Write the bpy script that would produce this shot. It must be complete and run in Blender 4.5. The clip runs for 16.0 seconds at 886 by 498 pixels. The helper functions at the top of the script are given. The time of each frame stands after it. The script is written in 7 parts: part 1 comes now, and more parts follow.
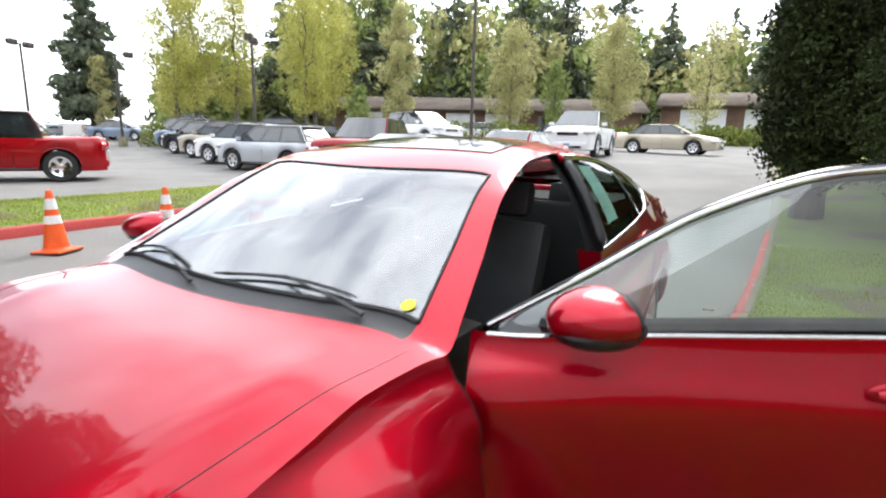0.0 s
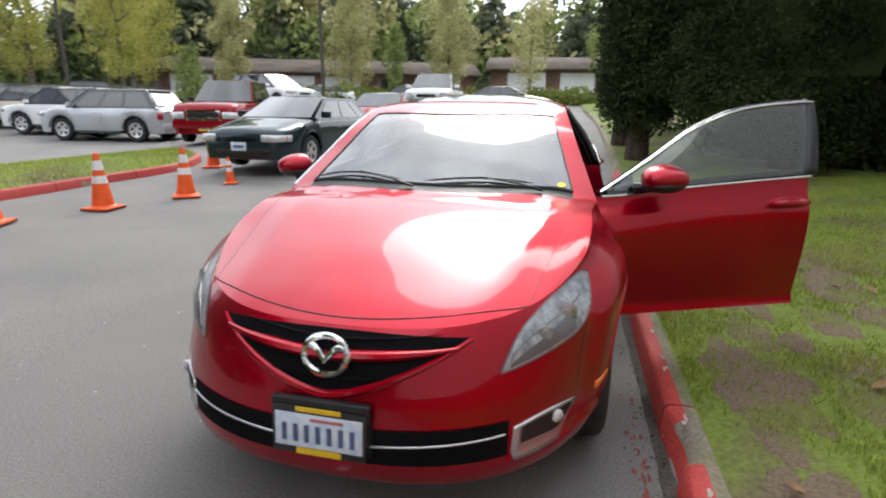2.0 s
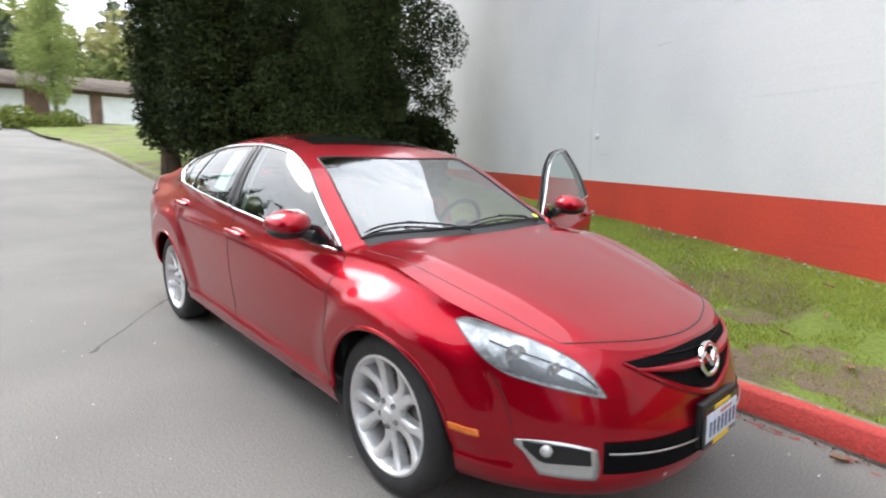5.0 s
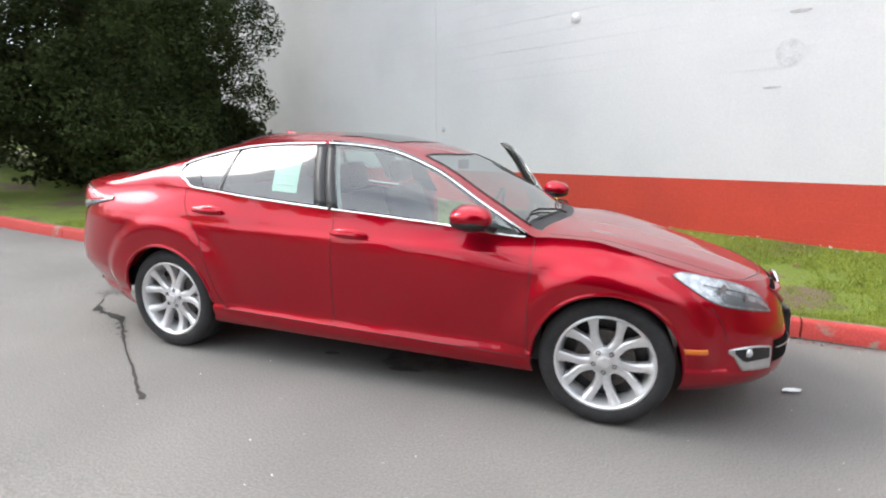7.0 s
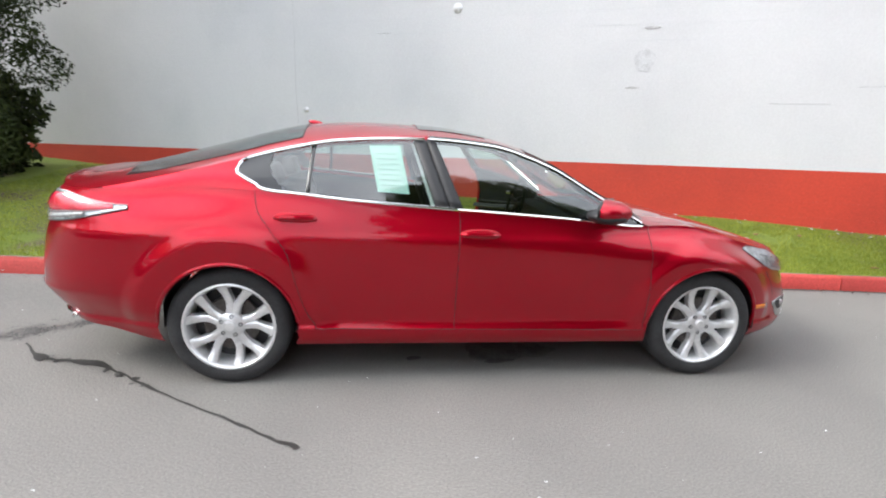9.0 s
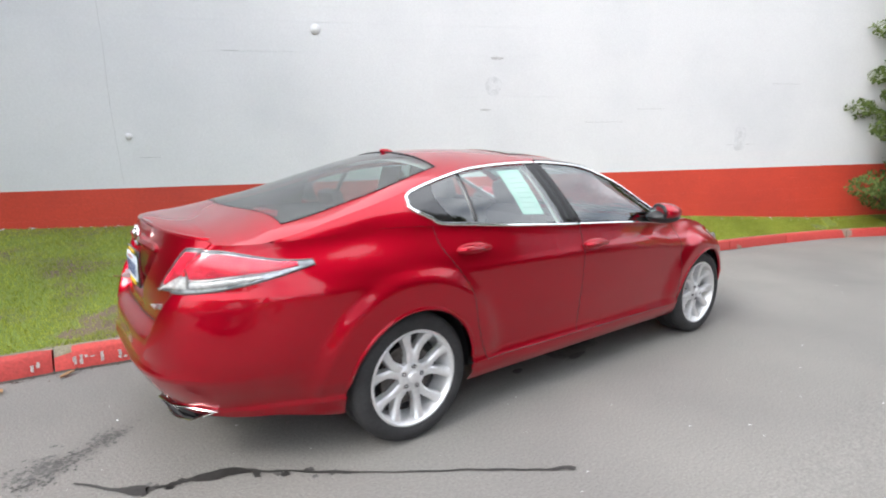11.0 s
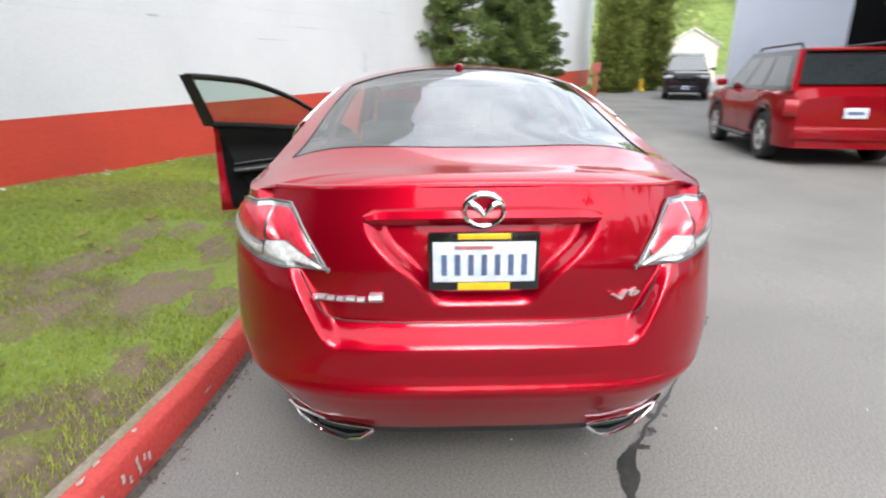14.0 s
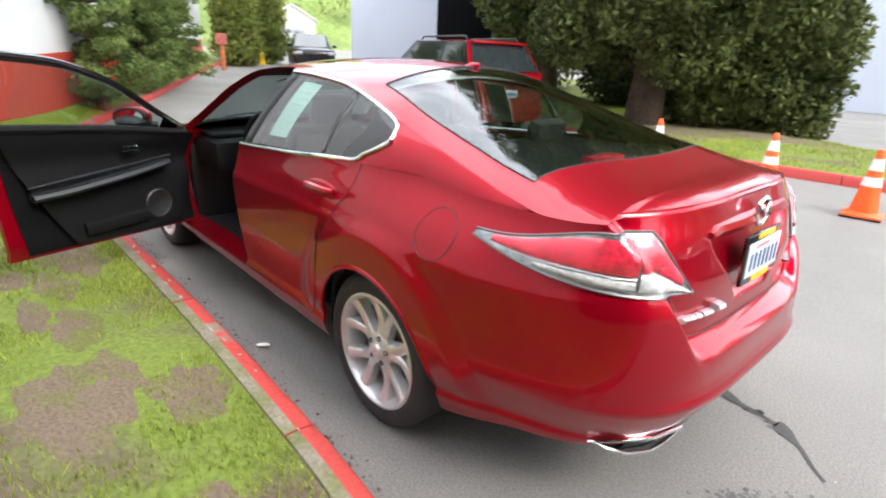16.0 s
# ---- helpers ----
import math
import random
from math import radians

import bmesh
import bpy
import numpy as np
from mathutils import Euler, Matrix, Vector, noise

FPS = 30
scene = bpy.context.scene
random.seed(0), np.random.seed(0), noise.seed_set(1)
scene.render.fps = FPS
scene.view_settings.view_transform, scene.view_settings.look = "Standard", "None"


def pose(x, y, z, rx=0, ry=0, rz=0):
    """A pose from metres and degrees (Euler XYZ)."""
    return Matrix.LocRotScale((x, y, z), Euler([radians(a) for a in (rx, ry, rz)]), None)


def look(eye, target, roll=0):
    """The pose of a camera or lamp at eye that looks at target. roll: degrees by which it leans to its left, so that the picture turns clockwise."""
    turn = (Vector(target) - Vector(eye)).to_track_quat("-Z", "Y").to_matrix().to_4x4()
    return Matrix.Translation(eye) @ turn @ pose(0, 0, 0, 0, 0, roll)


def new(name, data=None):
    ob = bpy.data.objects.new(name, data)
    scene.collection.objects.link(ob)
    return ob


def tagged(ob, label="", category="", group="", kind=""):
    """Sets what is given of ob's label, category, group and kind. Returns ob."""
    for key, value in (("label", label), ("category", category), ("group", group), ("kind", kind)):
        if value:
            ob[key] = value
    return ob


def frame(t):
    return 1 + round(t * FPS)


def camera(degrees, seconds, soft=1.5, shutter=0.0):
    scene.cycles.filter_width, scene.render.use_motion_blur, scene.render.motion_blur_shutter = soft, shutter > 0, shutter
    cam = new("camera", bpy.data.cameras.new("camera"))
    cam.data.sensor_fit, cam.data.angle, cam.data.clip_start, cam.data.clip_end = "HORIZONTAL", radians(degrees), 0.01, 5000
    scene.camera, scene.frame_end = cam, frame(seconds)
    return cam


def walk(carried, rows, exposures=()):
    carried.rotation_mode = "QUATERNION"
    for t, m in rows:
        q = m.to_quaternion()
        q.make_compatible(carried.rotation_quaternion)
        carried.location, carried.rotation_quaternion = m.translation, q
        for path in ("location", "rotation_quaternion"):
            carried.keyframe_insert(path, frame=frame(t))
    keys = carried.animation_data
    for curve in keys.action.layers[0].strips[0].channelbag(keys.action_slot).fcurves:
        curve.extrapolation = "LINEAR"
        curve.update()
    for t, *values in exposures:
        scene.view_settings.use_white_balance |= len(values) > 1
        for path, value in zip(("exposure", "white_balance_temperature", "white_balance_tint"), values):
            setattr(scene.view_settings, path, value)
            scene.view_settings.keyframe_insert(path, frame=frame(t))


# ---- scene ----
cam = camera(79.3, 16.0, soft=2.0, shutter=0.4)
PATH = [
    (0, (2.055, 1.420, 1.449), (0.376, 0.410, 1.049), 1.4),
    (0.5, (2.609, 1.407, 1.452), (0.919, 0.452, 0.973), 1.6),
    (1, (3.054, 1.242, 1.439), (1.323, 0.394, 0.908), 0.0),
    (1.5, (3.426, 1.011, 1.430), (1.616, 0.353, 0.891), -0.5),
    (2, (3.630, 0.674, 1.382), (1.750, 0.228, 0.866), 0.6),
    (2.5, (3.754, 0.249, 1.389), (1.833, 0.028, 0.880), -0.3),
    (3, (3.830, -0.183, 1.417), (1.886, -0.066, 0.963), 0.0),
    (3.5, (3.714, -0.675, 1.438), (1.816, -0.201, 1.022), 1.0),
    (4, (3.573, -1.168, 1.437), (1.789, -0.339, 1.077), -0.9),
    (4.2, (3.491, -1.345, 1.436), (1.766, -0.410, 1.050), 0.6),
    (6.3, (2.052, -3.142, 1.393), (1.141, -1.397, 1.042), -0.6),
    (6.5, (1.901, -3.276, 1.405), (1.067, -1.497, 1.033), 0.6),
    (7, (1.443, -3.530, 1.390), (0.802, -1.674, 1.010), 1.5),
    (7.5, (0.953, -3.688, 1.413), (0.522, -1.782, 0.986), -2.0),
    (8, (0.446, -3.774, 1.435), (0.258, -1.827, 1.016), -0.5),
    (8.2, (0.273, -3.776, 1.457), (0.170, -1.828, 1.015), -0.2),
    (10.3, (-2.183, -3.401, 1.420), (-1.245, -1.672, 1.059), 1.9),
    (10.5, (-2.350, -3.283, 1.450), (-1.315, -1.610, 1.086), 0.3),
    (11, (-2.814, -2.944, 1.436), (-1.615, -1.383, 1.086), 0.1),
    (11.5, (-3.192, -2.536, 1.402), (-1.868, -1.091, 1.002), 0.4),
    (12, (-3.498, -2.062, 1.390), (-2.024, -0.780, 0.961), 1.1),
    (12.5, (-3.763, -1.534, 1.400), (-2.141, -0.481, 0.888), 0.3),
    (13, (-3.870, -0.974, 1.405), (-2.105, -0.206, 0.862), 0.2),
    (13.5, (-3.950, -0.414, 1.409), (-2.072, -0.012, 0.853), 0.2),
    (14, (-3.896, 0.148, 1.401), (-1.992, 0.107, 0.790), -0.3),
    (14.5, (-3.796, 0.671, 1.395), (-1.964, 0.169, 0.768), 0.0),
    (15, (-3.607, 1.131, 1.386), (-1.868, 0.350, 0.781), 1.8),
    (15.5, (-3.305, 1.580, 1.448), (-1.730, 0.536, 0.791), 1.1),
    (16, (-2.986, 1.984, 1.489), (-1.607, 0.703, 0.812), 2.6),
]
EXPOSURE = [(0, 0.64), (1, 0.28), (1.5, 0.1), (2.5, 0.08), (3.5, 0.34), (7, 0.62), (10.5, 0.60), (13, 0.77), (13.5, 0.71), (14.7, 0.60), (15.5, 0.68), (16, 1.05)]
walk(cam, [(t, look(eye, target, roll)) for t, eye, target, roll in PATH], EXPOSURE)

# ---------------------------------------------------------------- light
world = bpy.data.worlds.new("sky")
scene.world = world
world.use_nodes = True
wn, wl = world.node_tree.nodes, world.node_tree.links
wn.clear()
SUN_EL, SUN_AZ = radians(43), radians(264)
sky = wn.new("ShaderNodeTexSky")
sky.sky_type = 'NISHITA'
sky.sun_disc = False
sky.sun_elevation, sky.sun_rotation = SUN_EL, SUN_AZ
sky.dust_density = 2.0
coord = wn.new("ShaderNodeTexCoord")
stretch = wn.new("ShaderNodeMapping")
stretch.inputs["Scale"].default_value = (1.0, 1.0, 2.4)
cloud = wn.new("ShaderNodeTexNoise")
cloud.inputs["Scale"].default_value = 2.6
cloud.inputs["Detail"].default_value = 7
cloud.inputs["Roughness"].default_value = 0.55
ramp = wn.new("ShaderNodeValToRGB")
ramp.color_ramp.elements[0].position, ramp.color_ramp.elements[0].color = 0.30, (0.30, 0.30, 0.30, 1)
ramp.color_ramp.elements[1].position, ramp.color_ramp.elements[1].color = 0.58, (1, 1, 1, 1)
cover = wn.new("ShaderNodeMixRGB")
cover.inputs[2].default_value = (13.2, 13.8, 14.8, 1)
back = wn.new("ShaderNodeBackground")
back.inputs["Strength"].default_value = 0.15
out = wn.new("ShaderNodeOutputWorld")
wl.new(coord.outputs["Generated"], stretch.inputs["Vector"])
wl.new(stretch.outputs["Vector"], cloud.inputs["Vector"])
wl.new(cloud.outputs["Fac"], ramp.inputs["Fac"])
wl.new(ramp.outputs["Color"], cover.inputs[0])
wl.new(sky.outputs["Color"], cover.inputs[1])
# the bright halo of the veiled sun
toward = wn.new("ShaderNodeVectorMath")
toward.operation = 'DOT_PRODUCT'
toward.inputs[1].default_value = Vector((-20, -2.1, 18.8)).normalized()
facing_sun = wn.new("ShaderNodeMath")
facing_sun.operation = 'MAXIMUM'
facing_sun.inputs[1].default_value = 0.0
halo = wn.new("ShaderNodeMath")
halo.operation = 'POWER'
halo.inputs[1].default_value = 95.0
veil = wn.new("ShaderNodeVectorMath")
veil.operation = 'MULTIPLY_ADD'
veil.inputs[0].default_value = (125, 122, 116)
wl.new(coord.outputs["Generated"], toward.inputs[0])
wl.new(toward.outputs["Value"], facing_sun.inputs[0])
wl.new(facing_sun.outputs[0], halo.inputs[0])
wl.new(halo.outputs[0], veil.inputs[1])
wl.new(cover.outputs["Color"], veil.inputs[2])
wl.new(veil.outputs["Vector"], back.inputs["Color"])
wl.new(back.outputs["Background"], out.inputs["Surface"])

sun_data = bpy.data.lights.new("sun", 'SUN')
sun_data.energy, sun_data.angle, sun_data.color = 0.85, radians(30), (1.0, 0.965, 0.92)
sun = new("sun", sun_data)
sun.matrix_world = look((-20, -2.1, 18.8), (0, 0, 0))

# ---------------------------------------------------------------- materials
def material(name, color, rough=0.6, metal=0.0, vary=0.25, size=6.0, fine=60.0, bump=0.0, coat=0.0, second=None, rand=0.0, mask=(0.42, 0.62)):
    """A surface with stains at a large scale and grain at a fine one. second: a colour that comes through in patches; rand: change from piece to piece."""
    m = bpy.data.materials.new(name)
    m.use_nodes = True
    n, l = m.node_tree.nodes, m.node_tree.links
    b = n["Principled BSDF"]
    tc = n.new("ShaderNodeTexCoord")
    big, small = n.new("ShaderNodeTexNoise"), n.new("ShaderNodeTexNoise")
    big.inputs["Scale"].default_value, big.inputs["Detail"].default_value = size, 5
    small.inputs["Scale"].default_value, small.inputs["Detail"].default_value = fine, 4
    l.new(tc.outputs["Object"], big.inputs["Vector"])
    l.new(tc.outputs["Object"], small.inputs["Vector"])
    col = n.new("ShaderNodeMixRGB")
    col.inputs[1].default_value = (*color, 1)
    col.inputs[2].default_value = (*(second or [c * (1 - vary) for c in color]), 1)
    pick = n.new("ShaderNodeMapRange")
    pick.inputs["From Min"].default_value, pick.inputs["From Max"].default_value = mask
    l.new(big.outputs["Fac"], pick.inputs["Value"])
    l.new(pick.outputs["Result"], col.inputs[0])
    grain = n.new("ShaderNodeMixRGB")
    grain.blend_type = 'MULTIPLY'
    grain.inputs[0].default_value = 1.0
    speck = n.new("ShaderNodeMapRange")
    speck.inputs["From Min"].default_value, speck.inputs["From Max"].default_value = 0.3, 0.7
    speck.inputs["To Min"].default_value, speck.inputs["To Max"].default_value = 1 - vary, 1 + vary * 0.6
    l.new(small.outputs["Fac"], speck.inputs["Value"])
    l.new(col.outputs["Color"], grain.inputs[1])
    l.new(speck.outputs["Result"], grain.inputs[2])
    last = grain.outputs["Color"]
    if rand:
        info = n.new("ShaderNodeObjectInfo")
        span = n.new("ShaderNodeMapRange")
        span.inputs["To Min"].default_value, span.inputs["To Max"].default_value = 1 - rand, 1 + rand
        l.new(info.outputs["Random"], span.inputs["Value"])
        mul = n.new("ShaderNodeMixRGB")
        mul.blend_type = 'MULTIPLY'
        mul.inputs[0].default_value = 1.0
        l.new(last, mul.inputs[1])
        l.new(span.outputs["Result"], mul.inputs[2])
        last = mul.outputs["Color"]
    l.new(last, b.inputs["Base Color"])
    b.inputs["Roughness"].default_value, b.inputs["Metallic"].default_value = rough, metal
    b.inputs["Coat Weight"].default_value, b.inputs["Coat Roughness"].default_value = coat, 0.03
    if bump:
        bp = n.new("ShaderNodeBump")
        bp.inputs["Strength"].default_value, bp.inputs["Distance"].default_value = bump, 0.01
        l.new(small.outputs["Fac"], bp.inputs["Height"])
        l.new(bp.outputs["Normal"], b.inputs["Normal"])
    return m


def foliage(name, dark, light, scale=3.0, through_light=0.25):
    m = bpy.data.materials.new(name)
    m.use_nodes = True
    n, l = m.node_tree.nodes, m.node_tree.links
    b = n["Principled BSDF"]
    geo = n.new("ShaderNodeNewGeometry")
    tc = n.new("ShaderNodeTexCoord")
    noi = n.new("ShaderNodeTexNoise")
    noi.inputs["Scale"].default_value = scale
    l.new(tc.outputs["Object"], noi.inputs["Vector"])
    add = n.new("ShaderNodeMath")
    add.operation = 'MULTIPLY_ADD'
    add.inputs[1].default_value, add.inputs[2].default_value = 0.55, 0.0
    l.new(geo.outputs["Random Per Island"], add.inputs[0])
    l.new(noi.outputs["Fac"], add.inputs[2])
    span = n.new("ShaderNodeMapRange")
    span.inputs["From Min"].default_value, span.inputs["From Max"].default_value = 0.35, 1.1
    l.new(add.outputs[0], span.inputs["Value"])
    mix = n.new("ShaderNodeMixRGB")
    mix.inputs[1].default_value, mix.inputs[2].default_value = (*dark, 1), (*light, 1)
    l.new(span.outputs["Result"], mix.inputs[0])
    l.new(mix.outputs["Color"], b.inputs["Base Color"])
    b.inputs["Roughness"].default_value = 0.7
    b.inputs["Specular IOR Level"].default_value = 0.12
    tr = n.new("ShaderNodeBsdfTranslucent")
    l.new(mix.outputs["Color"], tr.inputs["Color"])
    ms = n.new("ShaderNodeMixShader")
    ms.inputs[0].default_value = through_light
    l.new(b.outputs[0], ms.inputs[1])
    l.new(tr.outputs[0], ms.inputs[2])
    l.new(ms.outputs[0], n["Material Output"].inputs["Surface"])
    return m


def glass(name, tint, rough=0.0, gloss=1.0, edge=0.9):
    """A thin pane: tinted see-through with a Fresnel reflection."""
    m = bpy.data.materials.new(name)
    m.use_nodes = True
    n, l = m.node_tree.nodes, m.node_tree.links
    n.remove(n["Principled BSDF"])
    tr, gl = n.new("ShaderNodeBsdfTransparent"), n.new("ShaderNodeBsdfGlossy")
    tr.inputs["Color"].default_value = (*tint, 1)
    gl.inputs["Roughness"].default_value = rough
    fr = n.new("ShaderNodeLayerWeight")
    fr.inputs["Blend"].default_value = 0.5
    ms = n.new("ShaderNodeMixShader")
    steep = n.new("ShaderNodeMath")
    steep.operation = 'POWER'
    steep.inputs[1].default_value = 4.5
    amp = n.new("ShaderNodeMath")
    amp.operation, amp.use_clamp = 'MULTIPLY_ADD', True
    amp.inputs[1].default_value, amp.inputs[2].default_value = edge, 0.055 * gloss
    l.new(fr.outputs["Facing"], steep.inputs[0])
    l.new(steep.outputs[0], amp.inputs[0])
    l.new(amp.outputs[0], ms.inputs[0])
    l.new(tr.outputs[0], ms.inputs[1])
    l.new(gl.outputs[0], ms.inputs[2])
    l.new(ms.outputs[0], n["Material Output"].inputs["Surface"])
    return m


def paint(name, color, metal=0.25, rough=0.32):
    m = material(name, color, rough, metal, vary=0.05, size=2.0, fine=900, coat=1.0)
    m.node_tree.nodes["Principled BSDF"].inputs["Coat IOR"].default_value = 1.42
    m.node_tree.nodes["Principled BSDF"].inputs["Coat Roughness"].default_value = 0.035
    m.node_tree.nodes["Principled BSDF"].inputs["Specular IOR Level"].default_value = 0.0
    return m


RED = paint("candy_red_paint", (0.41, 0.0016, 0.015), 0.80, 0.38)
GLASS = glass("green_tinted_glass", (0.60, 0.72, 0.68), gloss=2.8)
SCREENGLASS = glass("windscreen_glass", (0.46, 0.56, 0.55), gloss=6.0)
REARGLASS = glass("rear_window_glass", (0.58, 0.68, 0.65), gloss=3.6, edge=0.9)
CARGLASS = material("dark_car_glass", (0.022, 0.027, 0.030), 0.05, vary=0.1, coat=1.0)
CARGLASS.node_tree.nodes["Principled BSDF"].inputs["Coat IOR"].default_value = 1.62
LENSRED = material("dark_red_lens", (0.42, 0.012, 0.018), 0.2, vary=0.2, size=20, coat=0.6)
CLEAR = glass("clear_lamp_lens", (0.93, 0.95, 0.96), gloss=0.8, edge=0.55)
CHROME = material("chrome", (0.86, 0.86, 0.87), 0.08, 1.0, vary=0.04)
SATIN = material("satin_silver", (0.62, 0.63, 0.64), 0.3, 0.9, vary=0.08)
ALLOY = material("silver_alloy", (0.76, 0.76, 0.77), 0.32, 0.55, vary=0.08, coat=0.4)
RUBBER = material("tyre_rubber", (0.028, 0.028, 0.03), 0.75, vary=0.3, size=8, fine=120, bump=0.2)
BLACK = material("black_plastic", (0.016, 0.016, 0.018), 0.45, vary=0.2, fine=200, bump=0.1)
GLOSSBLACK = material("gloss_black", (0.010, 0.010, 0.011), 0.12, vary=0.1, coat=0.6)
TRIM = material("black_interior_trim", (0.007, 0.007, 0.0075), 0.6, vary=0.2, fine=300, bump=0.3)
TRIM.node_tree.nodes["Principled BSDF"].inputs["Specular IOR Level"].default_value = 0.14
SEATM = material("charcoal_seat_leather", (0.03, 0.03, 0.032), 0.5, vary=0.2, fine=150, bump=0.3)
TAILCLEAR = material("clear_tail_lens", (0.62, 0.61, 0.60), 0.25, vary=0.25, size=30, fine=90, coat=0.5)
REDLENS = material("red_lamp_plastic", (0.88, 0.035, 0.075), 0.25, vary=0.30, size=14, fine=60, coat=0.6)
AMBER = material("amber_lamp_plastic", (0.85, 0.20, 0.01), 0.15, vary=0.1, coat=0.8)
WHITELAMP = material("lamp_reflector", (0.78, 0.79, 0.80), 0.22, 0.35, vary=0.30, size=26, fine=60)
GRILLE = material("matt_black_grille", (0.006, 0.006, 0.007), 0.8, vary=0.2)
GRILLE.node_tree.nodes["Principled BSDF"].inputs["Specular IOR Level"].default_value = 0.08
LAMPBASE = material("lamp_inner_grey", (0.66, 0.67, 0.69), 0.28, 0.80, vary=0.30, size=22, fine=90, second=(0.36, 0.36, 0.38))
PLATEW = material("number_plate_white", (0.72, 0.77, 0.84), 0.4, vary=0.1, size=30, fine=200, second=(0.55, 0.66, 0.80))
BAR = material("dark_blue_bars", (0.10, 0.14, 0.27), 0.4)
YELLOW = material("yellow_plastic", (0.85, 0.55, 0.02), 0.4, vary=0.1)
STICKER = material("mint_paper", (0.55, 0.82, 0.74), 0.6, vary=0.06)
SHEETPAPER = material("pale_mint_paper", (0.64, 0.80, 0.76), 0.6, vary=0.05)
PAPERW = material("white_paper", (0.8, 0.82, 0.82), 0.6, vary=0.05)
MIRROR = material("mirror_glass", (0.62, 0.64, 0.66), 0.01, 1.0, vary=0.0)

ASPHALT = material("asphalt", (0.216, 0.206, 0.192), 0.88, vary=0.30, size=0.6, fine=95, bump=0.5, second=(0.165, 0.158, 0.149), mask=(0.35, 0.7))
BARESOIL = material("bare_brown_soil", (0.165, 0.120, 0.080), 0.97, vary=0.35, size=4, fine=70, bump=0.9, second=(0.135, 0.145, 0.034), mask=(0.48, 0.62))
DISC = material("dark_brake_disc", (0.10, 0.09, 0.085), 0.45, 0.7, vary=0.3, size=20)
BADGE = material("bright_badge_silver", (0.62, 0.62, 0.64), 0.28, 0.6, vary=0.08)
OVERSPRAY = material("faded_red_overspray", (0.30, 0.075, 0.060), 0.85, vary=0.35, size=12, fine=90)
GUTTER = material("dark_gutter_dirt", (0.085, 0.078, 0.068), 0.9, vary=0.4, size=6, fine=60)
GREYTRIM = material("grey_trim_metal", (0.20, 0.20, 0.21), 0.35, 0.6, vary=0.1)
STAIN = material("damp_stain", (0.040, 0.038, 0.036), 0.55, vary=0.3, fine=40)
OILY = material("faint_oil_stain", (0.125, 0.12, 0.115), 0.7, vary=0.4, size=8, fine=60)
KERBRED = material("worn_red_kerb_paint", (0.45, 0.048, 0.040), 0.7, vary=0.22, size=2.2, fine=55, bump=0.5, second=(0.27, 0.20, 0.16), rand=0.12, mask=(0.66, 0.70))
KERBGREY = material("mossy_concrete", (0.23, 0.20, 0.15), 0.9, vary=0.3, size=5, fine=60, bump=0.6, second=(0.16, 0.16, 0.07), rand=0.1)
SOIL = material("grass_and_soil", (0.148, 0.195, 0.029), 0.95, vary=0.35, size=1.1, fine=40, bump=0.8, second=(0.125, 0.092, 0.060), mask=(0.50, 0.62))
WALLWHITE = material("white_painted_block", (0.70, 0.705, 0.72), 0.7, vary=0.05, size=0.7, fine=45, bump=0.25, second=(0.63, 0.64, 0.66), mask=(0.45, 0.75))
WALLRED = material("red_painted_block", (0.60, 0.060, 0.032), 0.65, vary=0.12, size=1.2, fine=45, bump=0.25, second=(0.50, 0.05, 0.03), mask=(0.4, 0.7))
BARK = material("brown_bark", (0.085, 0.055, 0.038), 0.95, vary=0.45, size=3, fine=25, bump=1.0)
BARKGREY = material("grey_bark", (0.16, 0.14, 0.12), 0.95, vary=0.4, size=3, fine=25, bump=1.0)
ORANGE = material("orange_cone_rubber", (0.90, 0.115, 0.012), 0.5, vary=0.12, size=5, fine=40)
REFLECT = material("white_reflective_band", (0.80, 0.78, 0.76), 0.45, vary=0.12, size=9, fine=60)
LITTER = material("dry_leaf", (0.30, 0.17, 0.08), 0.8, vary=0.3)

BRICK = material("brown_shingle", (0.17, 0.135, 0.11), 0.9, vary=0.3, size=0.8, fine=9)
CLADDING = material("brown_cladding", (0.20, 0.12, 0.085), 0.85, vary=0.3, size=0.8, fine=9)
WHITEPAINT = material("white_metal_paint", (0.75, 0.76, 0.76), 0.5, vary=0.1, size=2)
BLUEWHITE = material("pale_blue_wall_paint", (0.66, 0.70, 0.80), 0.7, vary=0.06, size=0.5)
CREAM = material("cream_wall_paint", (0.75, 0.70, 0.55), 0.7, vary=0.08)
POLE = material("brown_lamp_pole", (0.07, 0.055, 0.045), 0.6, 0.3)
HILL = material("green_hillside", (0.16, 0.22, 0.05), 0.95, vary=0.35, size=0.12, fine=1.5, second=(0.10, 0.14, 0.03))
GRASSLEAF = foliage("grass_blades", (0.142, 0.200, 0.024), (0.43, 0.475, 0.092), 0.9)
# near-black tones: shade of trees standing against the light is in the colour
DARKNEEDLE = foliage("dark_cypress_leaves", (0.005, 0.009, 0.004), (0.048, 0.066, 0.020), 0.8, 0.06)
PINENEEDLE = foliage("pine_needles", (0.038, 0.068, 0.018), (0.19, 0.25, 0.075), 1.6, 0.25)
CEDAR = foliage("cedar_leaves", (0.014, 0.022, 0.008), (0.130, 0.150, 0.045), 0.9, 0.14)
HEDGELEAF = foliage("hedge_leaves", (0.075, 0.105, 0.022), (0.24, 0.27, 0.065), 1.2, 0.25)
SPRING = foliage("spring_leaves", (0.27, 0.27, 0.060), (0.62, 0.60, 0.19), 0.35, 0.4)
